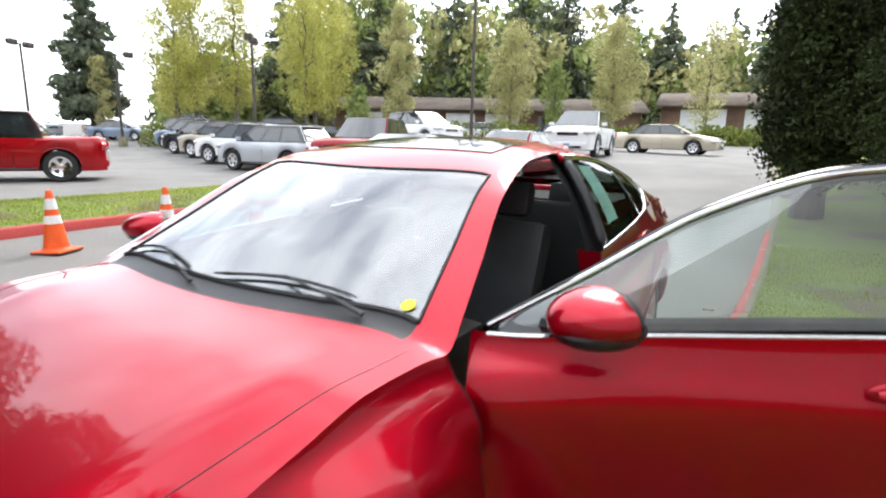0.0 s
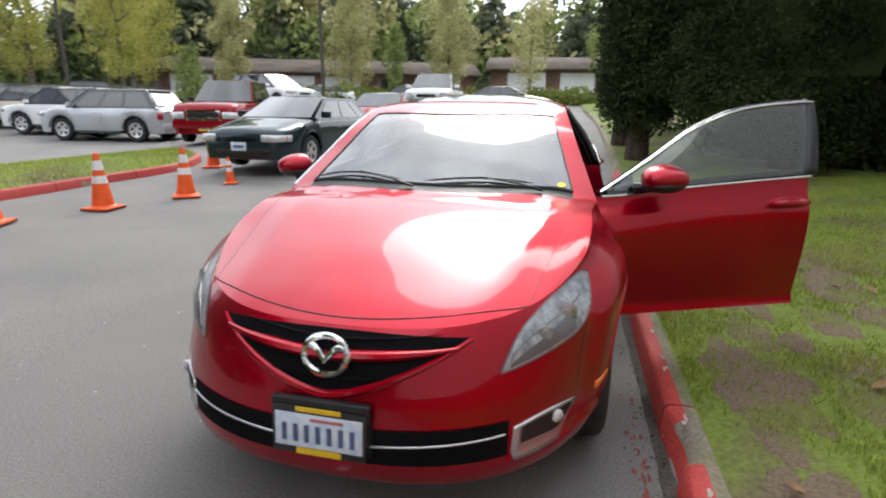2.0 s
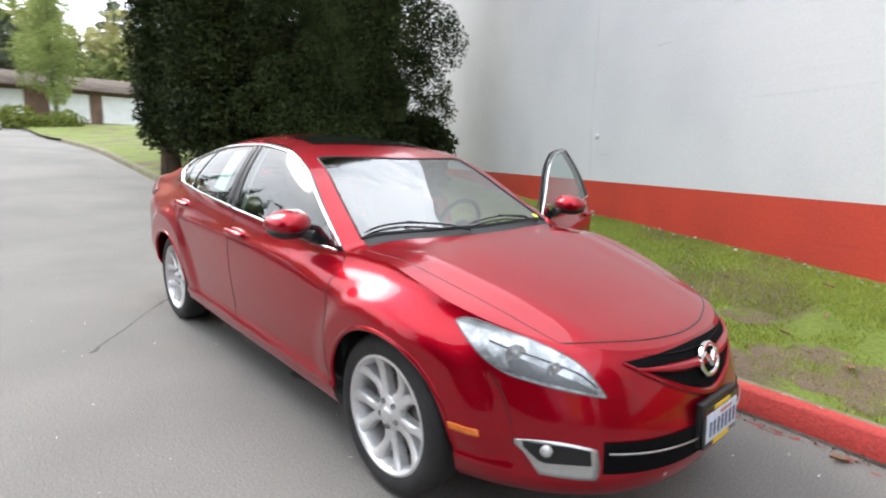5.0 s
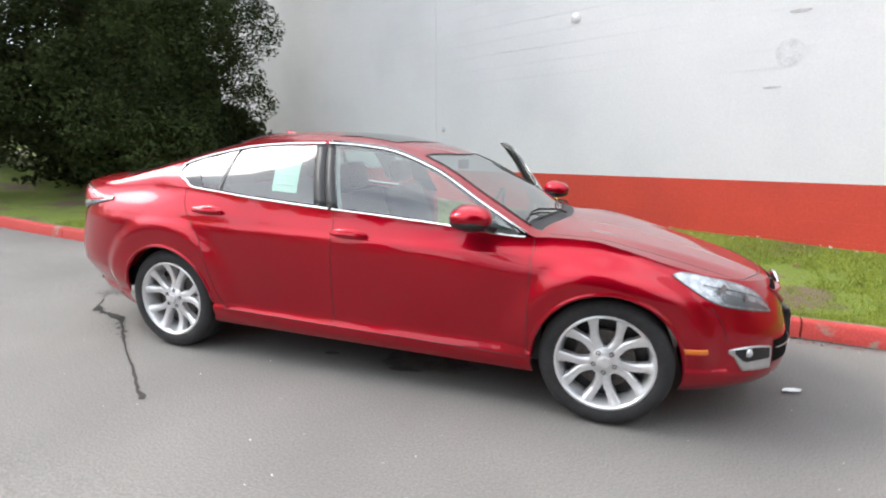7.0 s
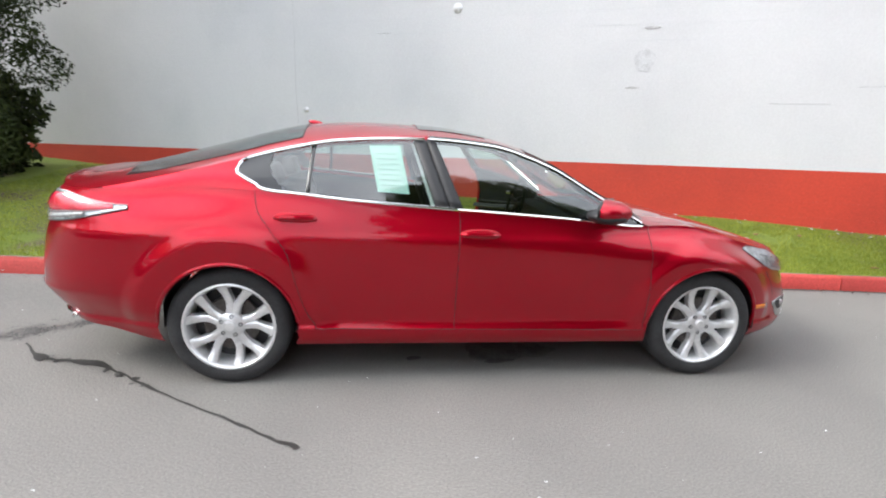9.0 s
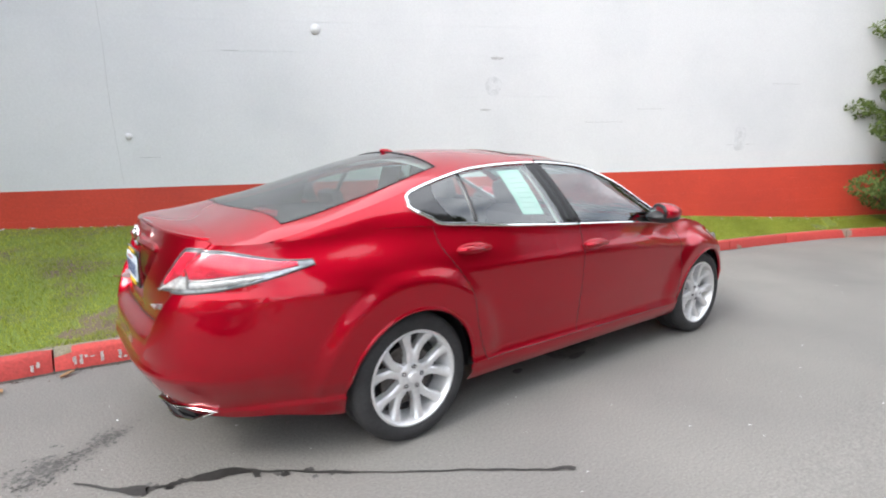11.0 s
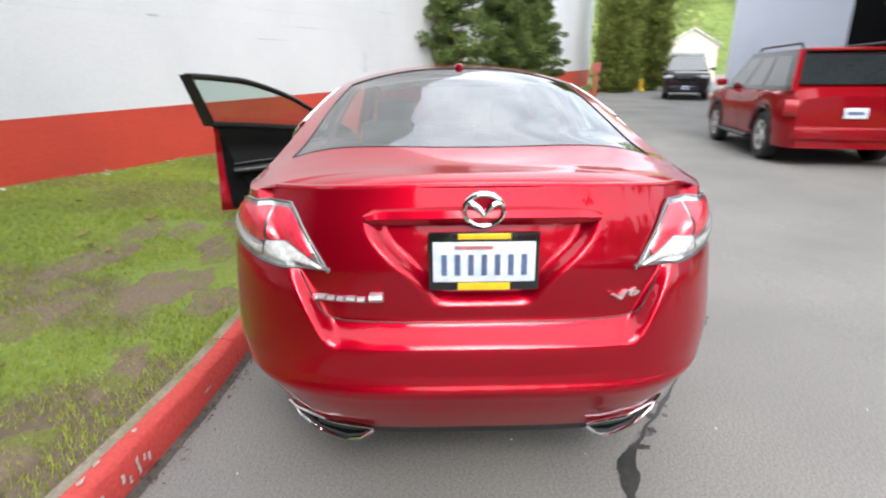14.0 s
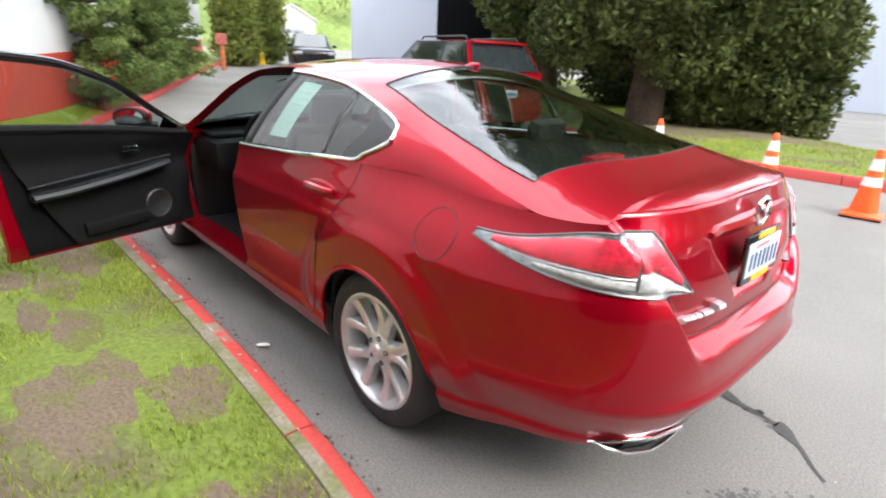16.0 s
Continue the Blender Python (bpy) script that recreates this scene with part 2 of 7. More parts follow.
SPRINGDULL = foliage("budding_leaves", (0.26, 0.245, 0.11), (0.58, 0.56, 0.27), 0.35, 0.35)
FRESH = foliage("fresh_green_leaves", (0.14, 0.18, 0.06), (0.36, 0.42, 0.15), 0.4, 0.35)
FARFIR = foliage("fir_needles", (0.060, 0.076, 0.052), (0.180, 0.205, 0.130), 0.3, 0.1)

# ---------------------------------------------------------------- mesh helpers
def mesh_object(name, verts, faces, mat, parent=None, label="", smooth=True, sharp=40):
    me = bpy.data.meshes.new(name)
    me.from_pydata([tuple(v) for v in verts], [], faces)
    for m in (mat if isinstance(mat, (list, tuple)) else [mat]):
        me.materials.append(m)
    if smooth:
        me.shade_smooth()
        me.set_sharp_from_angle(angle=radians(sharp))
    ob = new(name, me)
    if parent:
        ob.parent = parent
    if label:
        ob["label"] = label
    return ob


def part(name, bm, mat, parent=None, label="", smooth=True, sharp=35):
    me = bpy.data.meshes.new(name)
    bm.to_mesh(me)
    bm.free()
    me.materials.append(mat)
    if smooth:
        me.shade_smooth()
        me.set_sharp_from_angle(angle=radians(sharp))
    ob = new(name, me)
    if parent:
        ob.parent = parent
    if label:
        ob["label"] = label
    return ob


def thing(name, label, category, at=(0, 0, 0), turn=0, group="", kind=""):
    ob = new(name)
    ob.empty_display_size = 0.2
    ob.matrix_basis = pose(*at, 0, 0, turn)
    return tagged(ob, label, category, group, kind)


def grid(rows, keep=None):
    """Vertices and faces of a sheet through rows of points; keep(i, j) says which cells stay."""
    nr, nc = len(rows), len(rows[0])
    verts = [p for r in rows for p in r]
    faces = [(i * nc + j, i * nc + j + 1, (i + 1) * nc + j + 1, (i + 1) * nc + j)
             for i in range(nr - 1) for j in range(nc - 1) if keep is None or keep(i, j)]
    return verts, faces


def sheet(name, rows, mat, parent=None, label="", flip=False, thick=0.0, keep=None, sharp=40):
    verts, faces = grid(rows, keep)
    used = sorted({k for f in faces for k in f})
    at = {k: n for n, k in enumerate(used)}
    verts, faces = [verts[k] for k in used], [tuple(at[k] for k in f) for f in faces]
    if flip:
        faces = [f[::-1] for f in faces]
    ob = mesh_object(name, verts, faces, mat, parent, label, True, sharp)
    if thick:
        mod = ob.modifiers.new("thick", 'SOLIDIFY')
        mod.thickness, mod.offset = thick, -1
    return ob


def box(bm, size, at=(0, 0, 0), bevel=0.0, m=None):
    made = bmesh.ops.create_cube(bm, size=1.0)["verts"]
    bmesh.ops.scale(bm, vec=size, verts=made)
    if bevel:
        edges = list({e for v in made for e in v.link_edges})
        made = list({v for f in bmesh.ops.bevel(bm, geom=edges, offset=bevel, segments=2, affect='EDGES', profile=0.6)["faces"] for v in f.verts} | {v for v in made if v.is_valid})
    bmesh.ops.translate(bm, vec=at, verts=made)
    if m is not None:
        bmesh.ops.transform(bm, matrix=m, verts=made)
    return made


def box_part(name, size, at, mat, parent, bevel=0.01, label="", m=None):
    bm = bmesh.new()
    box(bm, size, at, bevel, m)
    return part(name, bm, mat, parent, label)


def spun(name, profile, mat, parent=None, axis='z', n=24, m=None, label="", caps=False, sharp=35):
    """A turned shape: profile of (radius, height) pairs round an axis."""
    verts, faces = [], []
    for k in range(n):
        a = 2 * math.pi * k / n
        for r, h in profile:
            p = (r * math.cos(a), r * math.sin(a), h)
            verts.append(p if axis == 'z' else (p[0], p[2], p[1]) if axis == 'y' else (p[2], p[0], p[1]))
    c = len(profile)
    for k in range(n):
        for j in range(c - 1):
            a, b = k * c + j, ((k + 1) % n) * c + j
            faces.append((a, b, b + 1, a + 1))
    if m is not None:
        verts = [m @ Vector(v) for v in verts]
    return mesh_object(name, verts, faces, mat, parent, label, True, sharp)


def tube(name, points, radius, mat, parent=None, label="", closed=False, flat=1.0, n=8, taper=None):
    """A bar along points; flat squeezes it in height; taper gives a factor for each point."""
    pts = [Vector(p) for p in points]
    verts, faces = [], []
    for i, p in enumerate(pts):
        a = pts[i - 1] if i or closed else p
        b = pts[(i + 1) % len(pts)] if i < len(pts) - 1 or closed else p
        d = (b - a).normalized()
        side = d.cross(Vector((0, 0, 1)))
        side = side.normalized() if side.length > 0.05 else Vector((1, 0, 0))
        up = side.cross(d)
        r = radius * (taper[i] if taper else 1)
        for k in range(n):
            t = 2 * math.pi * k / n
            verts.append(p + side * r * math.cos(t) + up * r * flat * math.sin(t))
    m = len(pts)
    for i in range(m if closed else m - 1):
        for k in range(n):
            a, b = i * n + k, i * n + (k + 1) % n
            c, d2 = ((i + 1) % m) * n + (k + 1) % n, ((i + 1) % m) * n + k
            faces.append((a, b, c, d2))
    if not closed:
        faces += [tuple(range(n))[::-1], tuple(range((m - 1) * n, m * n))]
    return mesh_object(name, verts, faces, mat, parent, label)


def table(pairs):
    """A smooth function through (x, y) pairs in order of x."""
    xs, ys = [p[0] for p in pairs], [p[1] for p in pairs]

    def f(x):
        if x <= xs[0]:
            return ys[0]
        if x >= xs[-1]:
            return ys[-1]
        i = max(k for k in range(len(xs) - 1) if xs[k] <= x)
        h = xs[i + 1] - xs[i]
        t = (x - xs[i]) / h

        def slope(k):
            if k == 0:
                return (ys[1] - ys[0]) / (xs[1] - xs[0])
            if k == len(xs) - 1:
                return (ys[-1] - ys[-2]) / (xs[-1] - xs[-2])
            a, b = (ys[k] - ys[k - 1]) / (xs[k] - xs[k - 1]), (ys[k + 1] - ys[k]) / (xs[k + 1] - xs[k])
            return 0 if a * b <= 0 else 2 * a * b / (a + b)
        a, b = slope(i) * h, slope(i + 1) * h
        return ys[i] + t * (a + t * (3 * (ys[i + 1] - ys[i]) - 2 * a - b + t * (a + b - 2 * (ys[i + 1] - ys[i]))))
    return f


def line(a, b, n):
    return [a + (b - a) * k / n for k in range(n + 1)]


def smooth(t):
    t = min(1, max(0, t))
    return t * t * (3 - 2 * t)



# ---------------------------------------------------------------- ground, kerb, verge
ROADRISE = table([(-60, 1.8), (-40, 1.7), (-28, 1.06), (-24, 1.0), (-18, 0.82), (-14, 0.52), (-11, 0.30), (-8, 0.15), (-5, 0.03), (-3.6, 0.0)])


def ground_z(x, y):
    """The road is level under the car, falls to the kerb across and climbs gently ahead and behind."""
    ahead, behind = max(0.0, x - 7.0), max(0.0, -x - 11.0)
    lot = smooth((-y - 7.5) / 5)
    cross = 0.02 * min(3.5, max(0.0, -y - 1.9)) * smooth((-y - 1.9) / 1.2)
    street = ROADRISE(x) * (1 - lot) + lot * min(1.7, 0.048 * behind * smooth(behind / 5))
    side_lot = max(0.0, -y - 24.0)
    bank = 0.5 * smooth((-x - 14.5) / 4) * smooth((-y - 8.5) / 4) * smooth((y + 18.5) / 3)
    return bank + cross + street + min(1.3, 0.028 * ahead * smooth(ahead / 5)) + min(1.0, 0.02 * side_lot * smooth(side_lot / 10))


GX = [-3000, -900, -300, -120, -70] + line(-60, 60, 80) + [70, 120, 300, 900, 3000]
GY = [-3000, -900, -300, -120, -70] + line(-60, 40, 50) + [60, 120, 300, 900, 3000]
rows = [[Vector((x, y, ground_z(x, y))) for y in GY] for x in GX]
ground = tagged(sheet("ground", rows, ASPHALT, flip=True), "grey worn asphalt road and parking lot", "road", kind="structure")
WALLDIR, WALLN = Vector((0.905, -0.425, 0)).normalized(), Vector((-0.425, -0.905, 0)).normalized()
WALL0 = Vector((2.9, 3.25, 0))


def wall_y(x):
    return WALL0.y + (x - WALL0.x) * WALLDIR.y / WALLDIR.x


KERB = table([(-80, 0.4), (-40, 0.75), (-10, 1.52), (-6, 1.42), (-3, 1.30), (-1.5, 1.15), (0, 1.12), (2, 1.13), (4, 0.98), (7.6, 0.36), (10, -0.75), (13, -2.35), (17, -4.35), (23, -7.3), (30, -11.5), (40, -20)])


def verge_z(x, y):
    y0 = KERB(x) + 0.14
    span = max(0.5, wall_y(x) - y0) if x > -13.8 else 9.0
    f = min(1.0, max(0.0, (y - y0) / span))
    rise = 0.33 if x < 4 else max(0.10, 0.33 - 0.03 * (x - 4))
    return ground_z(x, y0) + 0.128 + rise * f ** 1.1 + 0.018 * noise.noise((x * 1.3, y * 1.3, 0.3)) * smooth((y - y0) / 0.4)


rows = []
for x in line(-60, -14, 24) + line(-13.5, 22, 130) + line(22.5, 40, 10):
    y0 = KERB(x) + 0.139
    y1 = wall_y(min(x, 22)) + 0.05 if x > -13.8 else 30 - 19 * smooth((x + 60) / 46)
    y1 = max(y1, y0 + 0.9)
    rows.append([Vector((x, y0 + (y1 - y0) * f, verge_z(x, y0 + (y1 - y0) * f))) for f in line(0, 1, 26)])
tagged(sheet("verge", rows, SOIL), "sloping patchy lawn between kerb and wall", "lawn", kind="structure")

ISL_NEAR = table([(-7.4, -8.1), (-6.6, -7.2), (-5.2, -6.75), (-3.5, -6.9), (-1.6, -6.85), (0, -6.75), (1.8, -6.8), (3.9, -7.7), (5.6, -9.2), (9, -11.6), (13, -14.2), (17, -18)])
ISL_FAR = table([(-7.4, -8.4), (-6.6, -9.2), (-5, -9.8), (-1.9, -10.2), (0, -11.2), (2, -16), (5, -22), (17, -30)])
rows = []
for x in line(-7.35, 17, 60):
    a, b = ISL_NEAR(x) - 0.13, ISL_FAR(x)
    rows.append([Vector((x, a + (b - a) * f, ground_z(x, a) + 0.13 + 0.06 * math.sin(math.pi * f) * smooth(abs(a - b) / 3) + 0.012 * noise.noise((x, f * 5, 2)) * (0 < f < 1))) for f in line(0, 1, 20)])
tagged(sheet("island_lawn", rows, SOIL, flip=True), "grass island behind the traffic cones", "lawn", kind="structure")

# ---------------------------------------------------------------- the red sedan: +x is its nose, +y its left side
NOSE = table([(0.18, 2.10), (0.22, 2.25), (0.28, 2.325), (0.36, 2.342), (0.50, 2.322), (0.60, 2.292), (0.68, 2.254), (0.74, 2.204), (0.80, 2.12), (0.95, 2.05)])
TAIL = table([(0.20, -2.34), (0.30, -2.41), (0.36, -2.452), (0.43, -2.496), (0.48, -2.522), (0.505, -2.534), (0.52, -2.536), (0.535, -2.528), (0.57, -2.520), (0.62, -2.518), (0.648, -2.514), (0.662, -2.503), (0.705, -2.456), (0.72, -2.450), (0.85, -2.452), (0.95, -2.432), (1.00, -2.418), (1.06, -2.398), (1.12, -2.380)])
TAILC = table([(0.20, -2.34), (0.30, -2.41), (0.36, -2.452), (0.43, -2.496), (0.48, -2.522), (0.505, -2.534), (0.52, -2.536), (0.535, -2.528), (0.57, -2.522), (0.62, -2.521), (0.70, -2.516), (0.80, -2.504), (0.87, -2.480), (0.92, -2.468), (1.00, -2.47), (1.06, -2.475), (1.12, -2.46)])
WIDE = table([(0.18, 0.79), (0.22, 0.842), (0.28, 0.876), (0.33, 0.884), (0.355, 0.868), (0.45, 0.878), (0.60, 0.897), (0.75, 0.908), (0.85, 0.910), (0.885, 0.902), (1.0, 0.899), (1.1, 0.885)])
EDGEZ = table([(-2.45, 1.10), (-2.35, 1.085), (-2.1, 1.068), (-1.8, 1.072), (-1.5, 1.088), (-1.24, 1.085), (-0.73, 1.045), (-0.2, 1.01), (0.23, 0.988), (0.6, 0.965), (0.94, 0.937), (1.1, 0.941), (1.3, 0.938), (1.5, 0.903), (1.7, 0.848), (2.0, 0.768), (2.2, 0.728)])
EDGER = table([(-2.45, 0.97), (-2.1, 0.93), (-1.8, 0.88), (-1.6, 0.875), (-1.24, 0.925), (-0.7, 0.955), (0.2, 0.958), (0.6, 0.945), (0.94, 0.905), (1.1, 0.875), (1.3, 0.865), (1.7, 0.90), (2.0, 0.95), (2.2, 1.0)])
RAILY = table([(-2.06, 0.757), (-1.9, 0.742), (-1.75, 0.727), (-1.39, 0.695), (-1.1, 0.645), (-0.81, 0.605), (-0.46, 0.595), (-0.29, 0.595), (0.05, 0.61), (0.38, 0.655), (0.70, 0.735), (0.99, 0.808)])
RAILZ = table([(-2.06, 1.070), (-1.9, 1.100), (-1.75, 1.138), (-1.39, 1.230), (-1.1, 1.315), (-0.81, 1.375), (-0.46, 1.40), (-0.29, 1.403), (0.05, 1.38), (0.38, 1.28), (0.70, 1.10), (0.99, 0.938)])
SPINE = table([(-2.40, 1.092), (-2.385, 1.104), (-2.36, 1.120), (-2.31, 1.130), (-2.22, 1.134), (-2.05, 1.162), (-1.94, 1.193), (-1.49, 1.325), (-1.2, 1.408), (-1.0, 1.448), (-0.64, 1.470), (-0.23, 1.458), (0.0, 1.428), (0.25, 1.372), (0.55, 1.245), (0.8, 1.12), (1.05, 0.992), (1.12, 0.972), (1.34, 0.945), (1.72, 0.872), (2.0, 0.797), (2.12, 0.762), (2.22, 0.728)])
REARCUT = table([(0.2, -0.90), (0.33, -0.925), (0.45, -0.985), (0.6, -1.03), (0.75, -1.07), (0.90, -1.17), (1.0, -1.235), (1.1, -1.25)])
FUEL_X, FUEL_Z = -1.735, 0.935
LAMPTOP = table([(32.0, 0.800), (34.5, 0.810), (40, 0.800), (48, 0.772), (54, 0.738), (57, 0.712), (59.5, 0.668), (61.6, 0.612)])
LAMPLOW = table([(32.0, 0.794), (34.5, 0.740), (38, 0.692), (42, 0.662), (46, 0.648), (50, 0.636), (56, 0.620), (61.6, 0.606)])
AXLE_F, AXLE_R, HUBZ, ARCH = 1.395, -1.395, 0.335, 0.372


def rear_low(t):
    return 0.225 + 0.055 * smooth((t - 14) / 24) + 0.045 * max(0, math.sin(radians(t))) ** 3


def skin(sec, t, v):
    """A point of the lower body: sec front ('f', t is an angle 0 to 90), side ('s', t runs -1 rear cut to 1 front cut) or rear; v from sill to shoulder."""
    c, s = (math.cos(radians(t)), math.sin(radians(t))) if sec != 's' else (1, 0)
    c, s = max(c, 0), max(s, 0)
    nominal = 1.0 + 1.2 * s ** 0.8 if sec == 'f' else -1.24 - 1.21 * s ** 0.667 if sec == 'r' else None
    if sec == 's':
        nominal = -1.24 + 2.24 * (t + 1) / 2
    low = 0.225 if sec == 's' else 0.225 - 0.03 * s if sec == 'f' else rear_low(t)
    z = low + (EDGEZ(nominal) - low) * v
    roll = 1 - (1 - EDGER(nominal)) * smooth((v - 0.70) / 0.30) ** 1.5
    w = WIDE(z) * roll
    if sec == 'f':
        w *= 1 + 0.024 * smooth((t - 2) / 22)
    if sec == 'r':
        w *= 1 + 0.018 * smooth((t - 2) / 22)
        w *= 1 - 0.10 * smooth((t - 6) / 30) * (1 - smooth((z - 0.28) / 0.32))
    if sec == 'f':
        n = 2.7 - 0.2 * smooth((z - 0.45) / 0.2)
        x, y = 1.0 + (NOSE(z) - 1.0) * s ** (2 / n), w * c ** (2 / n)
    elif sec == 'r':
        n, x0 = 4.1 - 0.7 * smooth((z - 0.45) / 0.5), REARCUT(z)
        y = w * c ** (2 / n)
        inside = smooth((0.50 + 0.55 * (z - 0.715) - y) / 0.055)
        end = TAILC(z) + (TAIL(z) - TAILC(z)) * inside
        x = x0 - (x0 - end) * s ** (2 / n)
        half = 0.165 + 0.18 * smooth((z - 0.76) / 0.24)
        x += 0.035 * smooth((half - y) / 0.06) * smooth((z - 0.755) / 0.045) * smooth((1.03 - z) / 0.02)
    else:
        cut = REARCUT(z)
        x, y = cut + (1.0 - cut) * (t + 1) / 2, w
    for ax in (AXLE_F, AXLE_R):
        r = math.hypot(x - ax, z - HUBZ)
        if z > 0.25 and y > 0.6:
            rim_r = 0.50 if ax > 0 else 0.535
            y += (0.030 if ax > 0 else 0.026) * (1 - smooth((r - rim_r + 0.05) / 0.10)) * smooth((z - 0.27) / 0.16)
    return Vector((x, y, z))


def on_side(sec, x, z):
    """The wing's or quarter's surface at a length x and height z."""
    lo, hi = 0.0, 80.0
    for _ in range(24):
        t = (lo + hi) / 2
        s = math.sin(radians(t))
        nominal = 1.0 + 1.2 * s ** 0.8 if sec == 'f' else -1.24 - 1.21 * s ** 0.667
        low = 0.225 - 0.03 * s if sec == 'f' else rear_low(t)
        p = skin(sec, t, min(1, max(0, (z - low) / (EDGEZ(nominal) - low))))
        short = p.x < x if sec == 'f' else p.x > x
        lo, hi = (t, hi) if short else (lo, t)
    return Vector((x, p.y, z))


def flipped(p, side):
    return Vector((p[0], p[1] * side, p[2]))


def rail(x):
    return Vector((x, RAILY(x), RAILZ(x)))


def belt(x):
    z = EDGEZ(x)
    return Vector((x, WIDE(z) * EDGER(x), z))


def side_pane(x, v):
    """The side of the cabin: v 0 at the belt, 1 at the roof rail."""
    if x < -1.24:
        t = (min(1, (-1.24 - x) / 1.21)) ** 1.5
        a = skin('r', math.degrees(math.asin(min(1, t))), 1.0)
        a.x = x
    else:
        a = belt(x)
    b = rail(x)
    p = a.lerp(b, v)
    p.y += 0.022 * math.sin(math.pi * v) * smooth((b.z - a.z) / 0.2)
    return p


# shoulder of the body from nose to tail
FRONT_T = line(90, 0, 80)
REAR_T = line(0, 90, 80)
SHOULDER = [skin('f', t, 1.0) for t in FRONT_T] + [rail(x) for x in line(0.96, -2.06, 76)]
SHOULDER += [p for p in (skin('r', t, 1.0) for t in REAR_T) if p.x < -2.075]
EY = table([(p.x, p.y) for p in reversed(SHOULDER)])
EZ = table([(p.x, p.z) for p in reversed(SHOULDER)])
BOW = table([(-2.45, 0.0), (-2.2, -0.02), (-2.02, -0.13), (-1.6, -0.05), (-1.05, 0.0), (-0.4, 0.0), (0.05, 0.08), (0.25, 0.12), (1.10, 0.15), (1.4, 0.06), (1.9, 0.0)])


BONNETY = table([(0.95, 0.735), (1.05, 0.728), (1.4, 0.685), (1.75, 0.615), (2.01, 0.568), (2.2, 0.54)])


def top(x, q):
    """The upper surface: q from -1 to 1 across."""
    a = abs(q)
    sx = x - BOW(x) * a * a * (1 - a ** 8)
    ye, ze, zc = EY(sx), EZ(sx), SPINE(sx)
    p = 2.3 + 1.4 * smooth((-1.75 - sx) / 0.3) if sx < 1.0 else 2.3 + 0.9 * smooth((sx - 1.0) / 0.3)
    z = ze + (zc - ze) * (1 - a ** p)
    if sx > 1.05:
        along_x = smooth((sx - 1.30) / 0.25) * smooth((2.02 - sx) / 0.3)
        z -= 0.003 * math.exp(-((a * ye - BONNETY(sx)) / 0.08) ** 2) * along_x * (1 - a ** 8)
        z += 0.006 * math.exp(-((a * ye - BONNETY(sx) + 0.13) / 0.07) ** 2) * smooth((sx - 1.1) / 0.2) * smooth((2.2 - sx) / 0.3)
    return Vector((sx, ye * q, z))


def arch_cut(rows):
    """Moves points near a wheel arch onto its circle and says which cells lie inside."""
    for r in rows:
        for p in r:
            for ax in (AXLE_F, AXLE_R):
                d = math.hypot(p.x - ax, p.z - HUBZ)
                if abs(d - ARCH) < 0.0075 and d > 0:
                    p.x, p.z = ax + (p.x - ax) * ARCH / d, HUBZ + (p.z - HUBZ) * ARCH / d

    def keep(i, j):
        m = (rows[i][j] + rows[i + 1][j] + rows[i][j + 1] + rows[i + 1][j + 1]) / 4
        return all(math.hypot(m.x - ax, m.z - HUBZ) > ARCH for ax in (AXLE_F, AXLE_R))
    return keep


def seam(points, parent, radius=0.0020):
    return tube("panel_gap", points, radius, BLACK, parent, n=5)


def number_plate(parent, x, z, facing, tilt, high=0.172):
    m = pose(x, 0, z, 0, tilt, 0) @ Matrix.Diagonal((1, high / 0.172 * 0.5 + 0.5, high / 0.172, 1))
    frame_ob = box_part("plate_frame", (0.016, 0.318, 0.172), (0, 0, 0), GLOSSBLACK, parent, 0.006, "black number plate frame with yellow strips", m)
    box_part("plate", (0.006, 0.292, 0.118), (0.008 * facing, 0, 0), PLATEW, frame_ob, 0.002, "white and pale blue plate", m)
    box_part("yellow_strip", (0.004, 0.15, 0.022), (0.0085 * facing, 0, -0.073), YELLOW, frame_ob, 0.001, m=m)
    box_part("yellow_strip", (0.004, 0.15, 0.016), (0.0085 * facing, 0, 0.075), YELLOW, frame_ob, 0.001, m=m)
    for k in range(7):
        bm = bmesh.new()
        box(bm, (0.002, 0.016, 0.062), (0.0125 * facing, -0.114 + 0.038 * k, -0.008))
        bmesh.ops.transform(bm, matrix=m, verts=bm.verts)
        part("character_bar", bm, BAR, frame_ob, smooth=False)
    bm = bmesh.new()
    box(bm, (0.002, 0.11, 0.010), (0.0125 * facing, 0.03, 0.043))
    bmesh.ops.transform(bm, matrix=m, verts=bm.verts)
    part("heading_bar", bm, material("pale_red_print", (0.6, 0.2, 0.2), 0.5), frame_ob, smooth=False)
    return frame_ob


